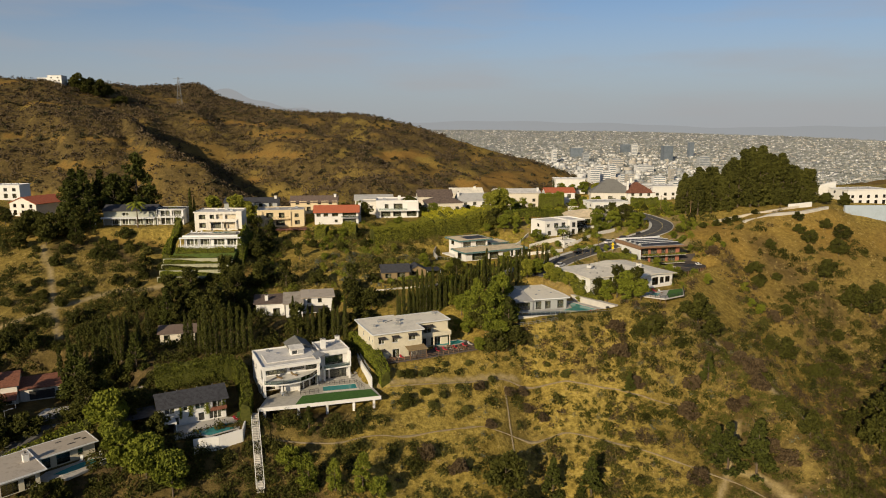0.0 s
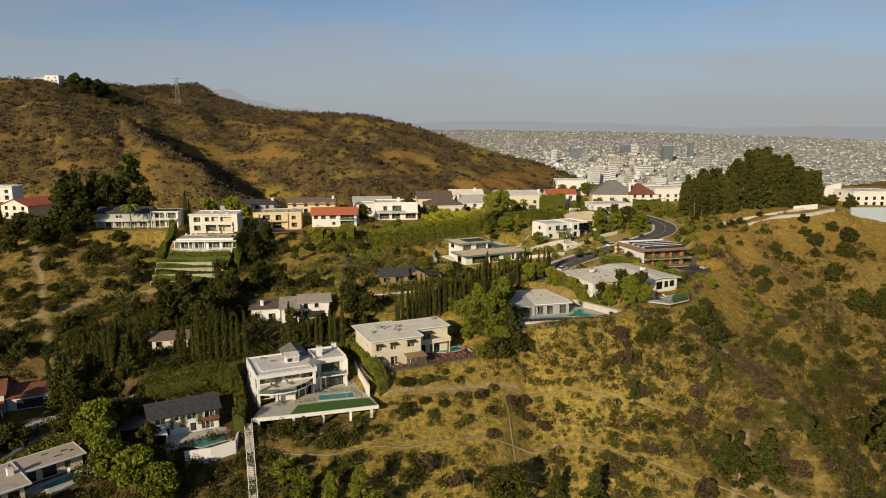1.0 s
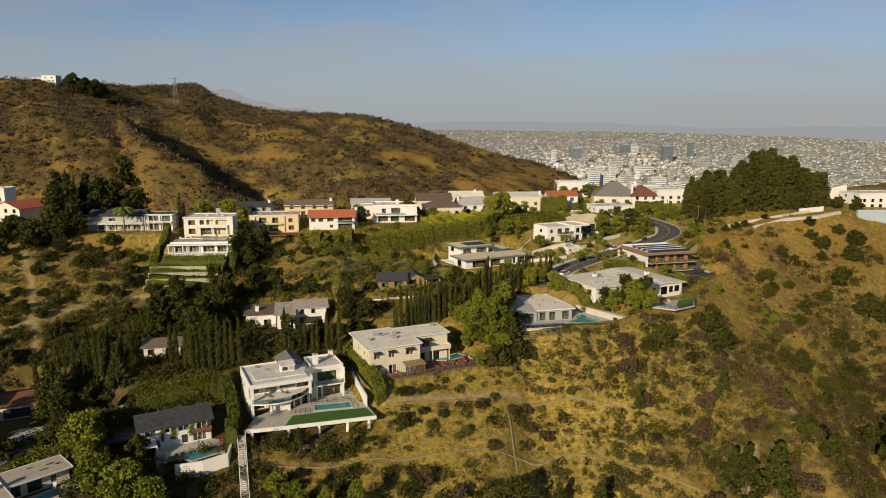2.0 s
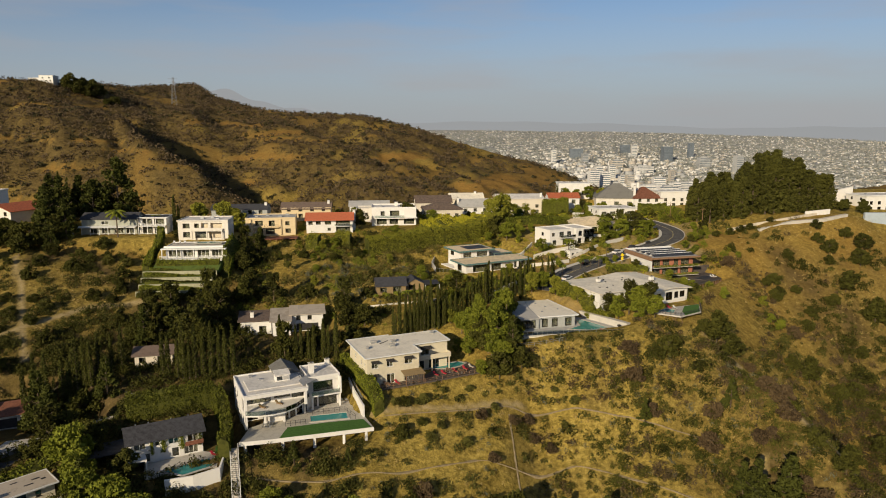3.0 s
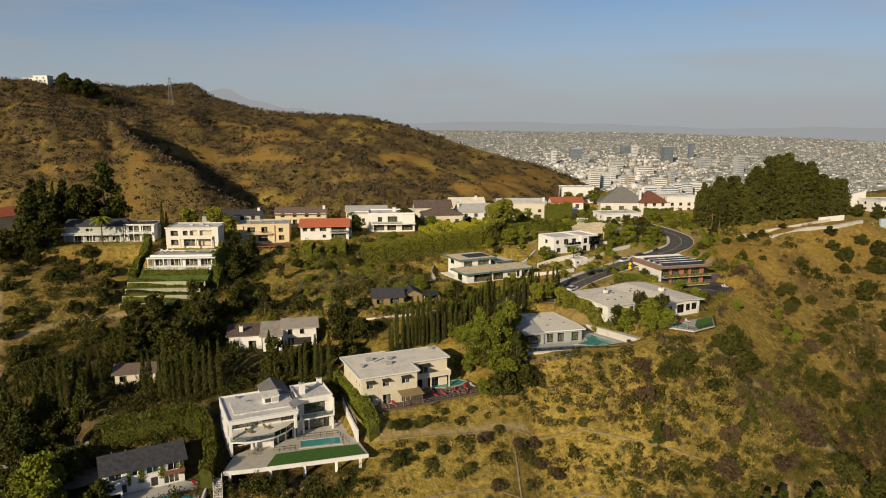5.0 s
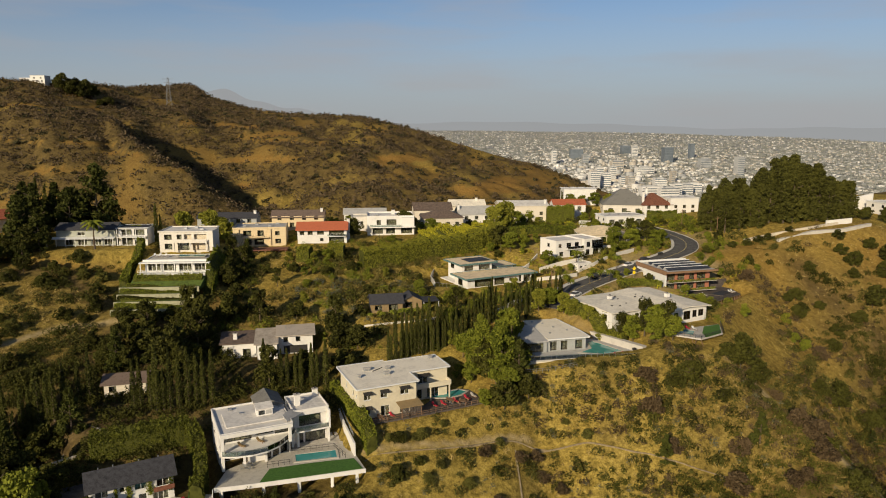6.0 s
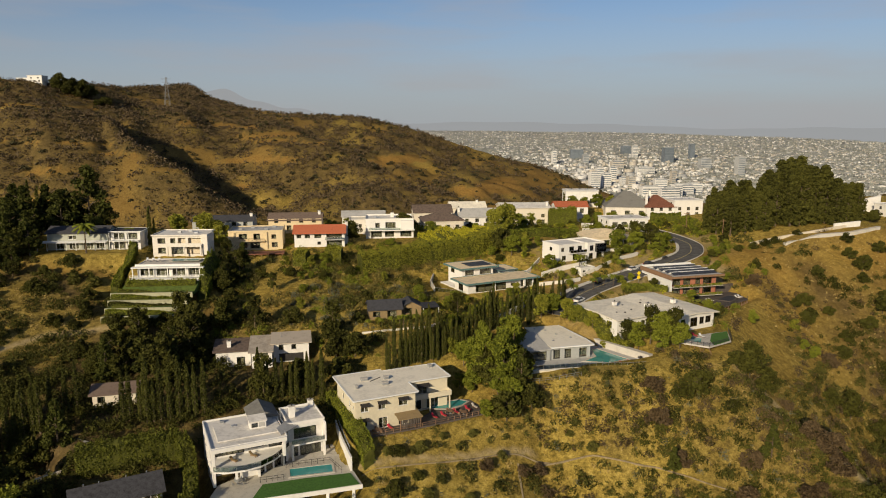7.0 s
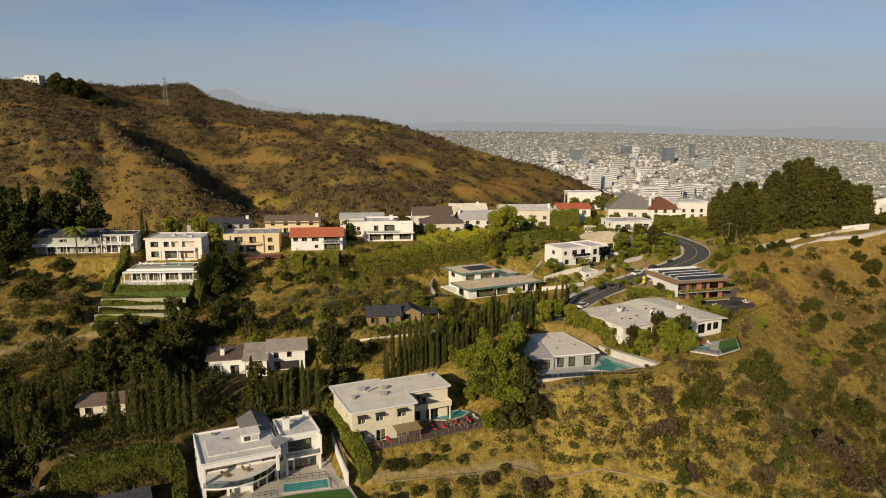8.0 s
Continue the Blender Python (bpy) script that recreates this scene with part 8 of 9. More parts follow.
# ---- lower houses ----
def ranch_house():
    t = site("ranch_house", "ranch", "white house with weathered tan low roofs among dark trees")
    W = M["white"]
    block(t, 14.0, 23.0, 1.8, 9.0, 0, 4.9, W, M["dark"], F=[(1.4, 2.6, 3.3, 4.5, "w"), (4.6, 5.8, 3.3, 4.5, "w"), (1.4, 7.6, .1, 2.2, "g")], floors=(.02, 2.6))
    part("roof", prism([(13.4, 1.0), (23.8, 1.0), (23.8, 9.8), (13.4, 9.8)], [4.9, 4.9, 5.5, 5.5], [5.1, 5.1, 5.7, 5.7]), M["tanroof"], t)
    block(t, 8.8, 13.8, -2.0, 8.0, 0, 4.2, W, M["dark"], F=[(1, 3, .6, 2.2, "w"), (1, 4, 2.8, 3.9, "w")])
    part("roof", prism([(8.0, -2.8), (14.2, -2.8), (14.2, 8.8), (8.0, 8.8)], [4.2, 4.2, 5.2, 5.2], [4.4, 4.4, 5.4, 5.4]), M["tanroof"], t)
    block(t, 0, 8.4, .6, 7.4, 0, 4.0, W, M["dark"], F=[(1, 2.6, 1.2, 2.6, "w"), (5, 7, .2, 2.4, "s")])
    part("roof", prism([(-.8, -.2), (8.4, -.2), (8.4, 8.2), (-.8, 8.2)], [4.0, 4.0, 5.0, 5.0], [4.2, 4.2, 5.2, 5.2]), M["brownroof"], t)
    chimney(t, 2.6, 2.4, 4.2, 6.0, 1.0, .9)
    part("vent_pipe", tube(16.0, 6.0, 5.3, 6.6, .09), M["metal"], t)
    footing(t, 0, 23, 1.8, 8, 3, W)


ranch_house()


def dark_roof_house():
    t = site("dark_roof_house", "darkroof", "white ivy-grown two-storey house with a dark gabled roof")
    W = M["white"]
    block(t, 0, 14.4, 0, 7.4, 0, 4.9, W, M["whitetrim"], F=[(1.0, 3.2, 3.0, 4.4, "w"), (5.0, 6.0, 3.2, 4.2, "w"), (7.6, 9.8, 3.0, 4.4, "w"), (11.4, 13.6, 2.7, 4.5, "s"), (1.0, 4.0, .1, 2.0, "s"), (8.2, 9.6, .1, 2.1, "s"), (10.6, 13.4, .1, 2.1, "s")], floors=(.02, 2.5))
    gable_roof(t, 0, 14.4, 0, 7.4, 4.9, 1.9, True, M["shingle"], W, .7)
    part("balcony", soft_box(10.8, -1.2, 2.35, 14.4, -.02, 2.55, .03), M["rusttile"], t)
    part("balcony_rail", soft_box(10.8, -1.2, 2.6, 14.4, -1.1, 3.3, .02), M["rusttile"], t)
    for u, w in ((6.6, .7), (10.2, .7), (13.8, .5), (4.4, .4)):
        c = np.stack([RNG.normal(u, w * .4, 260), RNG.uniform(-.35, -.02, 260), RNG.uniform(1.6, 4.8, 260)], -1)
        part("ivy", leaf_mesh("ivy", c, RNG.uniform(.12, .24, 260), LEAF["bright"]), LEAF["bright"], t)
    for u in (2.0, 4.5, 9.0, 12.5):
        part("roof_vent", tube(u, 5.2, 5.6, 6.6, .12), M["metal"], t)
    footing(t, 0, 14.4, 0, 7.4, 4, W)
    g = thing("pergola_room", -62.8, 141.4, 183.1, 29, "white open garden room with a dark interior", "garden room")
    part("top", soft_box(0, 0, 2.3, 4.4, 3.6, 2.55, .03), M["white"], g)
    part("side_wall", soft_box(4.1, 0, 0, 4.4, 3.6, 2.29, .03), M["white"], g)
    part("side_wall", soft_box(0, 0, 0, .3, 3.6, 2.29, .03), M["white"], g)
    part("rear_wall", soft_box(.31, 3.3, 0, 4.09, 3.6, 2.29, .03), M["dark"], g)
    port = part("carport_roof", soft_box(-7.5, 1.5, 2.5, -.3, 8.2, 2.72, .03), M["shingle"], t)
    for u in (-7.2, -.6):
        for v in (1.8, 7.9):
            part("carport_post", beam((u, v, -1), (u, v, 2.5), .16), M["whitetrim"], port)


dark_roof_house()
slab_thing("concrete_terrace", 183.2, [(-58.6, 141.0), (-46.0, 146.0), (-46.6, 151.6), (-51.0, 152.4), (-61.0, 146.4)], .5, "concrete", "pale concrete pool terrace", "terrace")
pool(-55.0, 143.2, 183.2, [(-55.6, 143.4), (-51.4, 142.0), (-46.8, 145.8), (-48.4, 149.0), (-51.6, 147.0)], "irregular blue pool with pale sunny shelf", "water", "concrete")
garden_wall([(-54.0, 139.4, 182.4), (-49.0, 141.2, 182.4), (-44.6, 143.8, 182.8), (-45.4, 150.4, 183.4)], 1.2, .35, "white", "low white garden wall round the pool terrace", depth=3)
slab_thing("narrow_lawn", 183.26, [(-47.4, 149.2), (-45.0, 147.4), (-47.4, 155.6), (-49.0, 154.8)], .4, "turf", "narrow green lawn beside the white house", "lawn")
lounger(-47.9, 150.4, 183.2, 60, "red", "red cushioned lounger by the pool")
hedge([(-70.0, 159.5), (-62.0, 162.5), (-52.5, 166.0), (-49.6, 163.0), (-46.2, 154.5), (-44.8, 147.5)], 2.4, 5.6, "hedge", "tall dense green hedge round the white house", 52, .22)
garden_wall([(-78.1, 155.7, 186.6), (-74.7, 159.1, 186.6), (-71.4, 162.6, 186.7)], 1.0, .5, "rock", "pale cream stone wall along the lane", depth=4)
garden_wall([(-64.2, 171.6, 186.8), (-60.8, 175.1, 186.8), (-57.2, 179.5, 186.9)], .8, .4, "rock", "pale cream stone wall above the hedge", depth=4)
slab_thing("driveway", 188.6, [(-69.0, 165.0), (-64.6, 170.0), (-68.6, 174.6), (-73.0, 170.4)], 2.5, "concrete", "small pale concrete drive behind the hedge", "driveway")


def hidden_house():
    t = thing("brown_roof_cottage", -77.5, 181.5, float(land(-74, 184)), 14, "small cream cottage with a low brown roof among cypresses", "cottage")
    block(t, 0, 9.0, 0, 6.5, 0, 2.9, M["cream"], M["dark"], F=[(1, 2.6, .8, 2.2, "w"), (5.4, 7.8, .1, 2.3, "s")], R=[(1.5, 3.5, .8, 2.2, "w")])
    gable_roof(t, 0, 9.0, 0, 6.5, 2.9, 1.2, True, M["brownroof"], M["cream"], .7)
    footing(t, 0, 9, 0, 6.5, 3, M["cream"])


hidden_house()


def poolside_house():
    t = site("poolside_house", "poolside", "low cream house with patched pale flat roofs")
    W = M["beige"]
    block(t, 0, 11.0, .6, 6.2, 0, 3.0, W, M["dark"], F=[(.6, 2.2, .1, 2.3, "s"), (3.4, 6.0, .1, 2.3, "s"), (7.6, 8.6, 1.0, 2.2, "w")])
    r = flat_roof(t, -.6, 11.0, -.2, 6.2, 3.0, M["tanroof"], M["whitetrim"], .5, .22, .05)
    for u, v, w, d in ((6.2, 2.0, 1.6, .4), (8.0, 3.6, 1.4, .5), (4.6, 4.6, 1.2, .4), (9.4, 2.6, .8, .6)):
        part("roof_patch", box(u, v, 3.215, u + w, v + d, 3.235), M["dark"], r)
    block(t, -9.4, -1.6, -5.6, 4.6, 0, 3.2, W, M["dark"], F=[(1, 4, .1, 2.4, "s"), (5, 7, .1, 2.4, "s")], R=[(1, 3, .2, 2.3, "s")])
    flat_roof(t, -9.4, -1.6, -5.6, 4.6, 3.2, M["tanroof"], M["whitetrim"], 1.1, .25, .05)
    chimney(t, -2.9, -.6, 3.2, 5.0, 1.1, 1.0)
    footing(t, -9.4, 11, .6, 4.6, 4, W)


poolside_house()
slab_thing("stone_patio", 180.42, [(-82.0, 127.6), (-75.5, 128.6), (-71.0, 136.4), (-74.6, 138.6), (-81.4, 131.0)], .5, "concrete", "warm pale concrete patio round a curved pool", "patio")
pool(-78.0, 130.6, 180.42, [(-79.4, 129.8), (-77.2, 129.9), (-74.2, 133.4), (-72.8, 136.4), (-74.6, 136.8), (-77.4, 133.6)], "curved teal pool beside the low house")
garden_wall([(-71.6, 134.0, 180), (-70.4, 136.6, 180), (-72.0, 138.2, 180)], 1.4, .3, "white", "white wall round a small service yard", depth=2)
lounger(-73.6, 138.2, 180.42, 20, "whitetrim", "white lounger on the concrete patio")
lounger(-76.6, 136.0, 180.42, 20, "whitetrim", "white lounger on the concrete patio")
hedge([(-93.0, 133.0), (-86.0, 141.0), (-79.0, 148.6)], 1.8, 2.0, "bright", "clipped hedge between the lane and the house", 28, .3)


def tile_house():
    t = site("tile_roof_house", "tile", "cream house with red clay tiled roofs and a garage wing")
    W = M["ivory"]
    block(t, -6, 6, 0, 9, 0, 5.0, W, M["dark"], F=[(5.0, 8.0, 3.0, 4.4, "w"), (3.0, 5.0, .4, 2.2, "w"), (8.6, 10.6, .4, 2.2, "w")], floors=(.02, 2.6))
    gable_roof(t, -6, 6, 0, 9, 5.0, 2.0, True, M["rusttile"], W, .6)
    part("porch_roof", prism([(-6.5, -3.2), (6.0, -3.2), (6.0, -.05), (-6.5, -.05)], [2.0, 2.0, 2.9, 2.9], [2.2, 2.2, 3.1, 3.1]), M["rusttile"], t)
    for u in (-6, 0, 5.7):
        part("porch_post", beam((u, -3.0, 0), (u, -3.0, 2.1), .25), W, t)
    block(t, 6.3, 15.5, 1.0, 6.0, 0, 3.2, W, M["dark"], F=[(2, 7.6, .1, 2.4, "g")])
    part("roof", prism([(6.2, .2), (16.2, .2), (16.2, 6.8), (6.2, 6.8)], [3.2, 3.2, 4.4, 4.4], [3.4, 3.4, 4.6, 4.6]), M["rusttile"], t)
    footing(t, -6, 15.5, 1, 6, 4, W)


tile_house()
_lane = [(-104.0, 128.0), (-94.6, 138.0), (-88.0, 149.0), (-82.0, 156.0), (-78.0, 163.0), (-74.6, 170.0)]
_lane3 = [(x, y, float(land(x, y)) + .05) for x, y in _lane]
tagged(ribbon("lane", _lane3, 2.6, .12, M["asphalt"], None, 1.0), "dark asphalt lane between the lower houses", "lane", kind="structure")
slab_thing("driveway", 183.05, [(-96.0, 150.6), (-88.4, 148.6), (-84.0, 154.0), (-89.0, 159.6), (-96.0, 157.4)], .4, "concrete", "pale concrete driveway before the garage", "driveway")
_sl = thing("street_lamp", -95.6, 141.6, float(land(-95.6, 141.6)), 30, "slim grey street lamp beside the lane", "street lamp")
part("pole", tube(0, 0, 0, 7.0, .09, .06), M["metal"], _sl)
part("arm", beam((0, 0, 6.9), (1.3, 0, 7.2), .07), M["metal"], _sl)
part("lantern", soft_box(1.1, -.12, 7.1, 1.7, .12, 7.26, .03), M["metal"], _sl)


def bungalow():
    t = site("bungalow", "bungalow", "small brown-tan bungalow with slate-grey gabled roofs among trees")
    block(t, 0, 9, 0, 7, 0, 2.8, M["awning"], M["dark"], F=[(1, 3, .8, 2.2, "w"), (5, 7.6, .2, 2.3, "s")])
    gable_roof(t, 0, 9, 0, 7, 2.8, 1.8, True, M["shingle"], M["awning"])
    block(t, 9.2, 15, 2, 8, 0, 2.6, M["awning"], M["dark"], F=[(1, 3, .8, 2.2, "w")])
    gable_roof(t, 9.2, 15, 2, 8, 2.6, 1.5, False, M["shingle"], M["awning"])
    part("carport_roof", soft_box(15.2, .6, 2.4, 20.0, 6.6, 2.6, .03), M["shingle"], t)
    for u in (15.4, 19.8):
        part("carport_post", beam((u, .9, -.4), (u, .9, 2.4), .18), M["whitetrim"], t)
    part("screen", box(15.3, 6.3, 0, 19.9, 6.5, 2.4), M["dark"], t)
    footing(t, 0, 15, 2, 7, 3, M["awning"])


bungalow()
garden_wall([(-21.5, 216.2), (-13, 217.4), (-4.5, 219.2), (1.0, 222.5)], .5, .4, "ivory", "low cream garden wall before the bungalow", depth=1.5)

# ---- hedges, walls and street things on the ridge ----
for _ln, _w, _h, _m, _lb in (
        ([(-27, 260), (-15, 266), (-5.5, 272), (4.5, 277.5), (14, 284), (20.5, 290), (21, 296)], 5.0, 6.4, "lime", "broad bank of clipped green hedge below the ridge houses"),
        ([(-6, 278.5), (4, 285), (12, 291), (17.5, 297)], 11.0, 5.6, "clip", "yellow-green clipped ground hedge on the bank"),
        ([(-49, 263), (-44.5, 262)], 4.0, 5.0, "lime", "rounded bright green hedge on the bank below the houses"), ([(-39, 265.5), (-33.5, 265)], 4.0, 5.6, "lime", "square bright green hedge on the bank below the houses"),
        ([(47.5, 341), (60, 342)], 3.0, 7.6, "bright", "tall clipped green hedge before the tiled house"),
        ([(26, 296), (40, 298), (53, 302)], 3.5, 3.4, "bright", "long clipped green hedge along the yard"),
        ([(95, 347.5), (107, 342)], 2.4, 4.4, "bright", "clipped dark green street hedge"), ([(105.6, 336), (107, 324)], 2.4, 3.6, "bright", "clipped dark green street hedge"),
        ([(8, 232), (19, 231), (28, 240)], 1.6, 1.7, "bright", "clipped hedge along the street wall"),
        ([(-25.6, 187), (-21.8, 180), (-17.4, 170.6), (-14.4, 165)], 2.4, 3.4, "bright", "dense green hedge between two gardens"),
        ([(36.0, 225.0), (40.5, 218.0), (44.6, 211.5), (48.6, 206.8)], 2.6, 3.0, "lime", "bright green hedge along the garden wall"),
        ([(56, 242.5), (64, 246.5), (70, 244)], 1.8, 1.8, "bright", "clipped green hedge by the road"),
        ([(-95.0, 232), (-96.5, 240), (-96.5, 250)], 2.4, 4.0, "bright", "tall green hedge beside the pavilion"),
        ([(-69.8, 232), (-70.2, 242), (-71.5, 252)], 2.8, 4.2, "bright", "tall green hedge beside the pavilion"),
        ([(88, 262), (96, 270)], 1.6, 1.4, "bright", "low green roadside hedge"), ([(61, 289), (67, 288)], 2.6, 2.4, "bright", "rounded green garden hedge")):
    hedge(_ln, _w, _h, _m, _lb, 44, .22)
garden_wall([(13.5, 220.6), (18, 225), (23.0, 230.6), (29.5, 239.2)], 1.5, .4, "white", "white street wall below the hedge", depth=2)
garden_wall([(60.0, 329.0), (71.0, 334.0)], 2.0, .4, "white", "white rendered garden wall on the ridge", depth=2)
garden_wall([(113.5, 286.0), (126.0, 287.5), (140.0, 289.5), (152.0, 293.0)], 1.0, .8, "rock", "pale stone wall along the bluff", depth=3)
garden_wall([(124.0, 282.0), (138.0, 284.4), (150.0, 286.0), (162.0, 289.0)], .8, 1.6, "concrete", "cream retaining terrace below the grove", depth=2)
garden_wall([(147.0, 292.0), (158.0, 294.0)], 2.0, .4, "white", "pale garden wall on the bluff", depth=3)
garden_wall([(171.0, 292.0, 213.4), (200.0, 293.0, 213.4)], 4.0, 1.0, "bluewall", "blue-grey retaining wall on the bluff", depth=3)
_rh = villa("bluff_house", 186.0, 316.0, 10, 22, 12, 7.0, "white", "membrane", "flat", "large white house with terraces on the bluff", two(22, 5), 0, 2, 214.6)
garden_wall([(168.0, 330.0, 217.5), (178.0, 332.0, 219.5), (190.0, 334.0, 222.0)], 2.5, 1.2, "white", "white stepped boundary wall behind the grove", depth=6)
car(50.4, 252.0, 204.2, 40, M["dark"], "dark parked saloon car by the kerb")
car(64.6, 264.5, 205.6, 40, M["whitetrim"], "white parked car by the kerb")
car(71.5, 269.5, 206.4, 36, M["dark"], "black parked car by the kerb")
car(40.5, 233.5, 202.6, 50, M["whitetrim"], "white parked car by the garden wall")
_t = thing("road_sign", 62.6, 250.4, float(land(62.6, 250.4)), 20, "yellow road warning sign on a post", "road sign")
part("post", tube(0, 0, 0, 3.6, .05), M["metal"], _t)
for _z in (2.0, 3.3):
    _bm = box(-.5, -.03, -.5, .5, .03, .5)
    bmesh.ops.rotate(_bm, verts=_bm.verts, cent=(0, 0, 0), matrix=Matrix.Rotation(radians(45 if _z > 3 else 0), 3, "Y"))
    bmesh.ops.translate(_bm, verts=_bm.verts, vec=(0, -.08, _z))
    part("plate", _bm, M["sign"], _t)
for _i in range(2):
    _b = thing("rubbish_bin", 78.5 + _i * 1.2, 275.6 + _i * .9, float(land(78.5, 275.6)) + .1, 36, "dark wheeled rubbish bin at the kerb", "bin", "rubbish bins")
    part("body", prism([(-.3, -.35), (.3, -.35), (.3, .35), (-.3, .35)], 0, 1.0), M["dark"], _b)
    part("lid", soft_box(-.33, -.38, 1.0, .33, .38, 1.08, .02), M["teal"], _b)
for _x, _y in ((105.5, 292.0), (101.0, 318.0), (33.0, 233.5), (-152, 246)):
    _p = thing("utility_pole", _x, _y, float(land(_x, _y)), 0, "tall weathered utility pole", "pole")
    part("pole", tube(0, 0, 0, 8.5, .14, .1), M["wood"], _p)
    part("crossarm", beam((-1.1, 0, 7.8), (1.1, 0, 7.8), .12), M["wood"], _p)


# ---- on the far ridge ----
_hx, _hy = -446.0, 818.0
_hz = float(land(_hx, _hy))
_h = thing("ridge_house", _hx, _hy, _hz + 1.5, 0, "white flat-roofed house on the far ridge top", "house")
block(_h, -11, 5, 0, 12, -5, 7, M["white"], M["dark"], F=spaced(16, 2, 2.0, 4.0, 5.4) + spaced(16, 3, 1.8, .6, 2.2))
flat_roof(_h, -11, 5, 0, 12, 7, M["membrane"], M["white"], .3, .2, .2)
block(_h, -24, -12, 2, 12, -5, 4.5, M["white"], M["dark"], F=spaced(12, 3, 2.4, 1, 3.4))
flat_roof(_h, -24, -12, 2, 12, 4.5, M["membrane"], M["white"], .3, .2, .2)
for _i in range(26):
    _x = -434 + 56 * RNG.uniform() if _i < 18 else -560 + 180 * RNG.uniform()
    _y = 822 + 26 * RNG.uniform()
    _s = (1.5 + .9 * RNG.uniform()) * (1.0 if -436 < _x < -395 else .5)
    plant(OAKS[int(RNG.integers(2))], _x, _y, _s, -.3, "ridge-top trees")
_m = thing("lattice_mast", -352, 941, float(land(-352, 941)) - 1, 10, "tall grey steel lattice mast on the far ridge", "mast")
for _sx in (-1, 1):
    for _sy in (-1, 1):
        part("leg", beam((3.4 * _sx, 3.4 * _sy, 0), (.6 * _sx, .6 * _sy, 38), .32), M["mast_steel"], _m)
for _k in range(9):
    _f0, _f1 = 1 - _k / 9 * .82, 1 - (_k + 1) / 9 * .82
    for _s in (-1, 1):
        part("brace", beam((-3.4 * _s * _f0, -3.4 * _f0, _k * 38 / 9), (3.4 * _s * _f1, -3.4 * _f1, (_k + 1) * 38 / 9), .2), M["mast_steel"], _m)
for _z, _w in ((27, 6), (31.5, 5), (36, 6.5)):
    part("crossarm", beam((-_w, 0, _z), (_w, 0, _z), .34), M["mast_steel"], _m)


# ---- towers of the town ----
def tower(b, y, w, d, h, material, label, bands=True):
    x = b * y
    z = float(land(x, y)) - 2
    t = thing("tower_block", x, y, z, float(RNG.uniform(0, 14)), label, "tower", "town towers")
    part("body", box(-w / 2, -d / 2, 0, w / 2, d / 2, h), M[material], t)
    part("plant_room", box(-w / 4, -d / 4, h, w / 4, d / 4, h + 4), M["town_grey"], t)
    if bands:
        for k in range(int(h / 7)):
            part("window_band", box(-w / 2 + 1, -d / 2 - .25, 5 + k * 7, w / 2 - 1, -d / 2 + .1, 8 + k * 7), M["town_glass"], t)


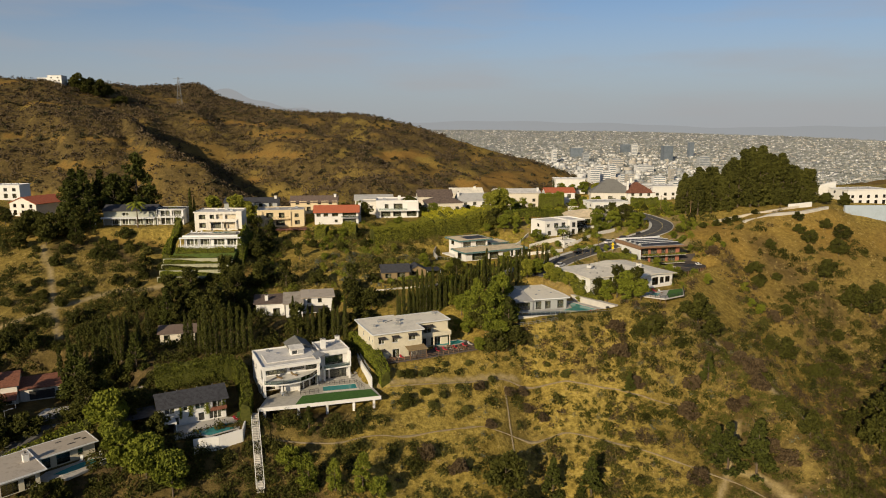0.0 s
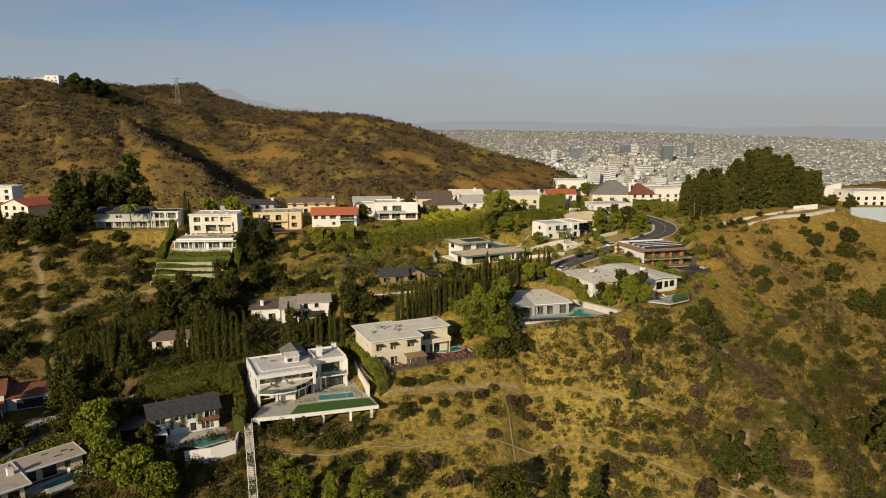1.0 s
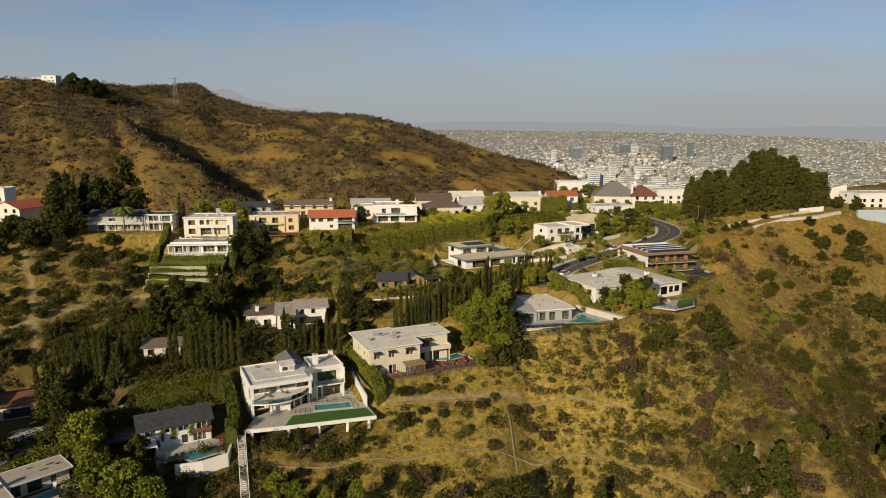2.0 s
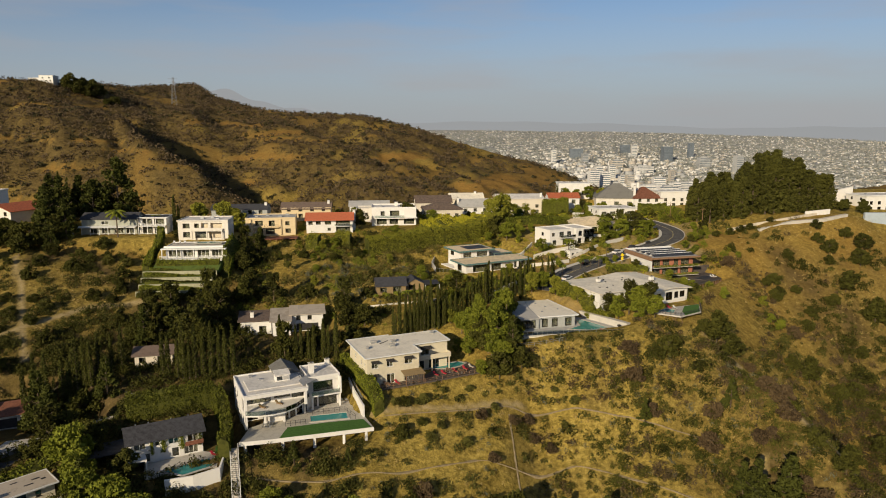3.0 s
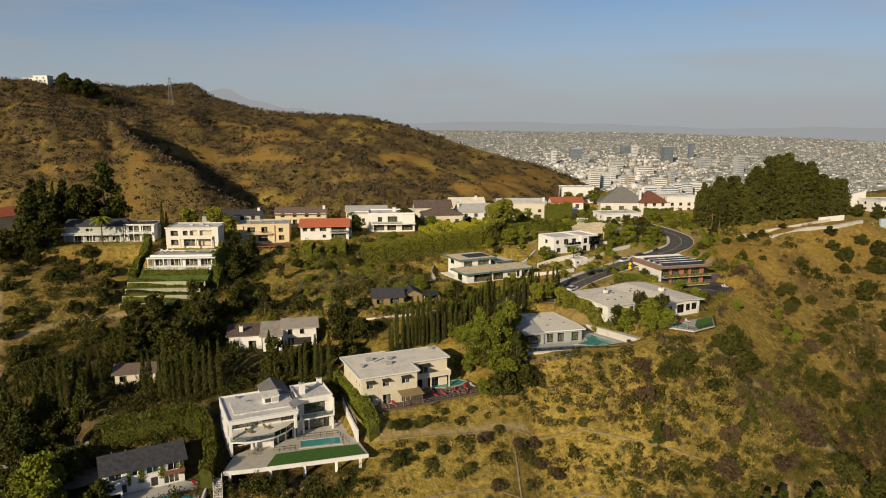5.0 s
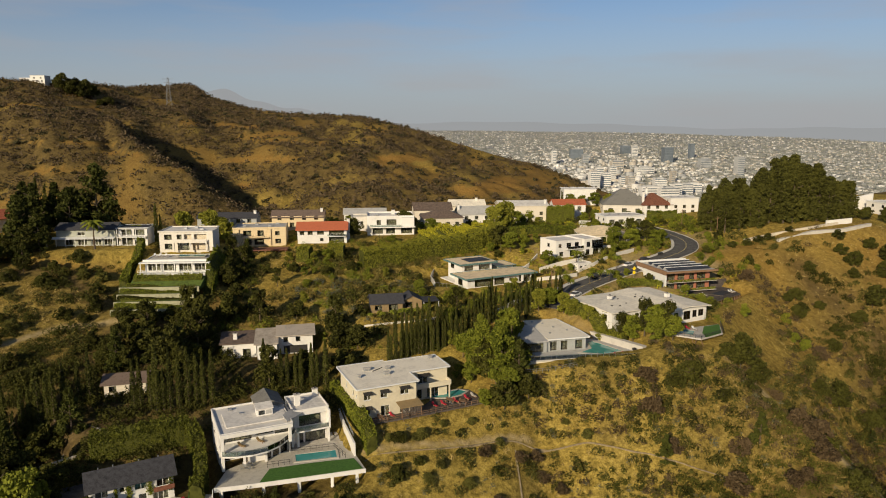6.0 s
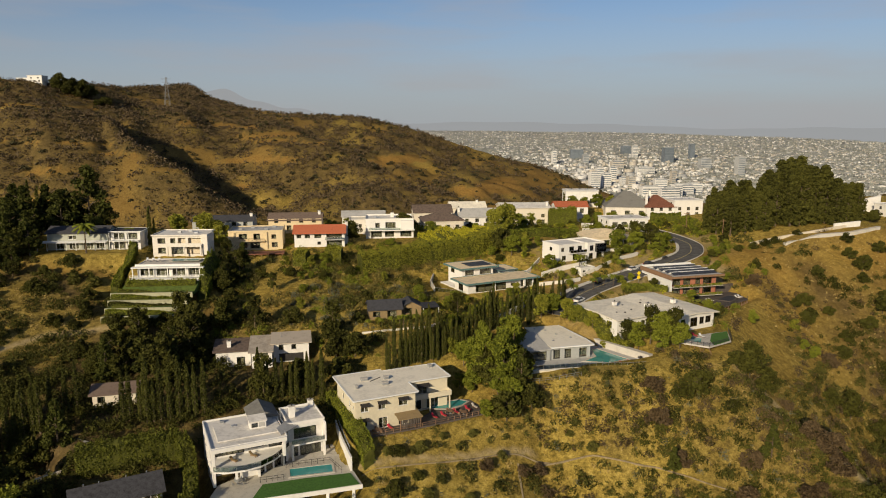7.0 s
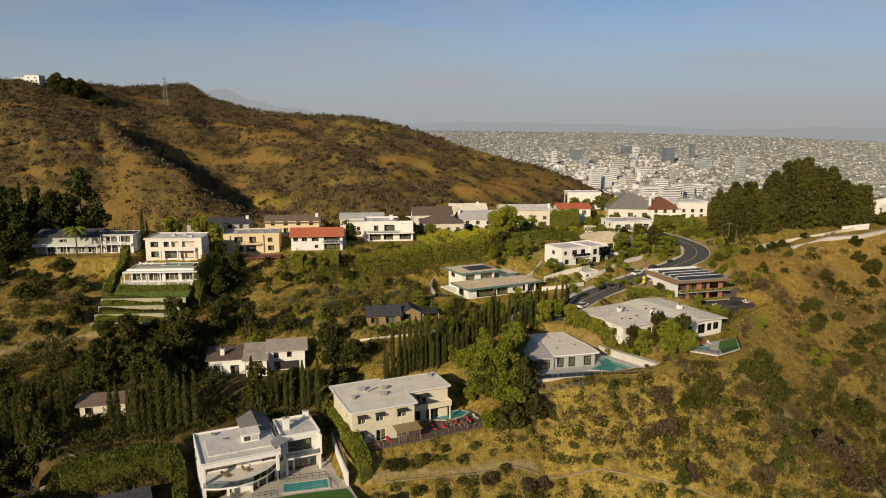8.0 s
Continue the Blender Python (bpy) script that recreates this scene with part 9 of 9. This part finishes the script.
for _a in ((.160, 3050, 18, 18, 62, "town_white", "tall white tower in the hazy town"), (.192, 3300, 60, 24, 46, "town_glass", "dark glass office block in the hazy town"), (.205, 3100, 26, 22, 44, "town_grey", "grey office tower in the hazy town"),
           (.225, 2500, 26, 24, 62, "town_white", "white apartment tower in the hazy town"), (.244, 2550, 24, 24, 58, "town_white", "white apartment tower in the hazy town"), (.27, 2350, 26, 22, 46, "town_tan", "cream apartment tower in the hazy town"),
           (.322, 3150, 44, 30, 70, "town_glass", "dark glass office tower in the hazy town"), (.356, 3300, 22, 22, 70, "town_glass", "slim glass tower in the hazy town"), (.275, 3350, 26, 20, 58, "town_white", "white office tower in the hazy town"),
           (.262, 3500, 46, 20, 44, "town_glass", "dark glass office block in the hazy town"), (.375, 2900, 44, 30, 44, "town_grey", "grey office block in the hazy town"), (.425, 2700, 30, 26, 74, "town_grey", "grey striped tower in the hazy town"),
           (.300, 2150, 70, 26, 34, "town_white", "broad white apartment slab at the town edge"), (.325, 2100, 60, 24, 36, "town_white", "broad white apartment slab at the town edge"), (.345, 2200, 60, 26, 36, "town_white", "broad white apartment slab at the town edge"),
           (.218, 2350, 34, 24, 60, "town_white", "tall white tower in the hazy town"), (.235, 2400, 30, 24, 52, "town_white", "white apartment tower in the hazy town"), (.26, 2420, 26, 22, 36, "town_white", "white apartment tower in the hazy town"), (.312, 2300, 40, 26, 44, "town_white", "white apartment tower in the hazy town"), (.336, 2120, 26, 24, 46, "town_white", "white apartment tower in the hazy town"), (.36, 2250, 50, 24, 34, "town_white", "broad white apartment slab at the town edge"), (.33, 2500, 16, 16, 48, "town_tan", "ochre tower block in the hazy town"), (.25, 2900, 50, 30, 36, "town_tan", "cream office slab in the hazy town"), (.29, 2750, 70, 30, 30, "town_white", "white office slab in the hazy town")):
    tower(*_a)

# ---- distant hills, their haze painted as a glow ----
def backdrop():
    bm = bmesh.new()
    rows = []
    a0, a1, n = -65, 65, 400
    for i in range(n + 1):
        a = radians(a0 + (a1 - a0) * i / n)
        s = math.tan(a)
        h = .0045 + .0045 * math.exp(-((s - .1) / .09) ** 2) + .0012 * math.sin(s * 9 + 1) + .0012 * math.sin(s * 23 + 2) + .0006 * math.sin(s * 61) + .044 * math.exp(-((s + .325) / .06) ** 2) + .024 * math.exp(-((s + .22) / .085) ** 2) + .002 * math.sin(s * 120) * math.exp(-((s + .28) / .12) ** 2) - .003 * max(0, min(1, (s - .25) * 5))
        x, y = math.sin(a) * 4880, math.cos(a) * 4880
        rows.append((bm.verts.new((x, y, 100)), bm.verts.new((x, y, 250 + 4880 * math.cos(a) * h))))
    for p, q in zip(rows, rows[1:]):
        bm.faces.new((p[0], q[0], q[1], p[1]))
    return tagged(part("backdrop", bm, M["haze_glow_hill"]), "far hills, their pale grey-blue haze painted as a glow", "hills", kind="structure")


# No real haze here: a faint grey-blue emission stands in for it.
M["haze_glow_hill"] = bpy.data.materials.new("hill_haze_glow")
M["haze_glow_hill"].use_nodes = True
_hn = M["haze_glow_hill"].node_tree.nodes["Principled BSDF"]
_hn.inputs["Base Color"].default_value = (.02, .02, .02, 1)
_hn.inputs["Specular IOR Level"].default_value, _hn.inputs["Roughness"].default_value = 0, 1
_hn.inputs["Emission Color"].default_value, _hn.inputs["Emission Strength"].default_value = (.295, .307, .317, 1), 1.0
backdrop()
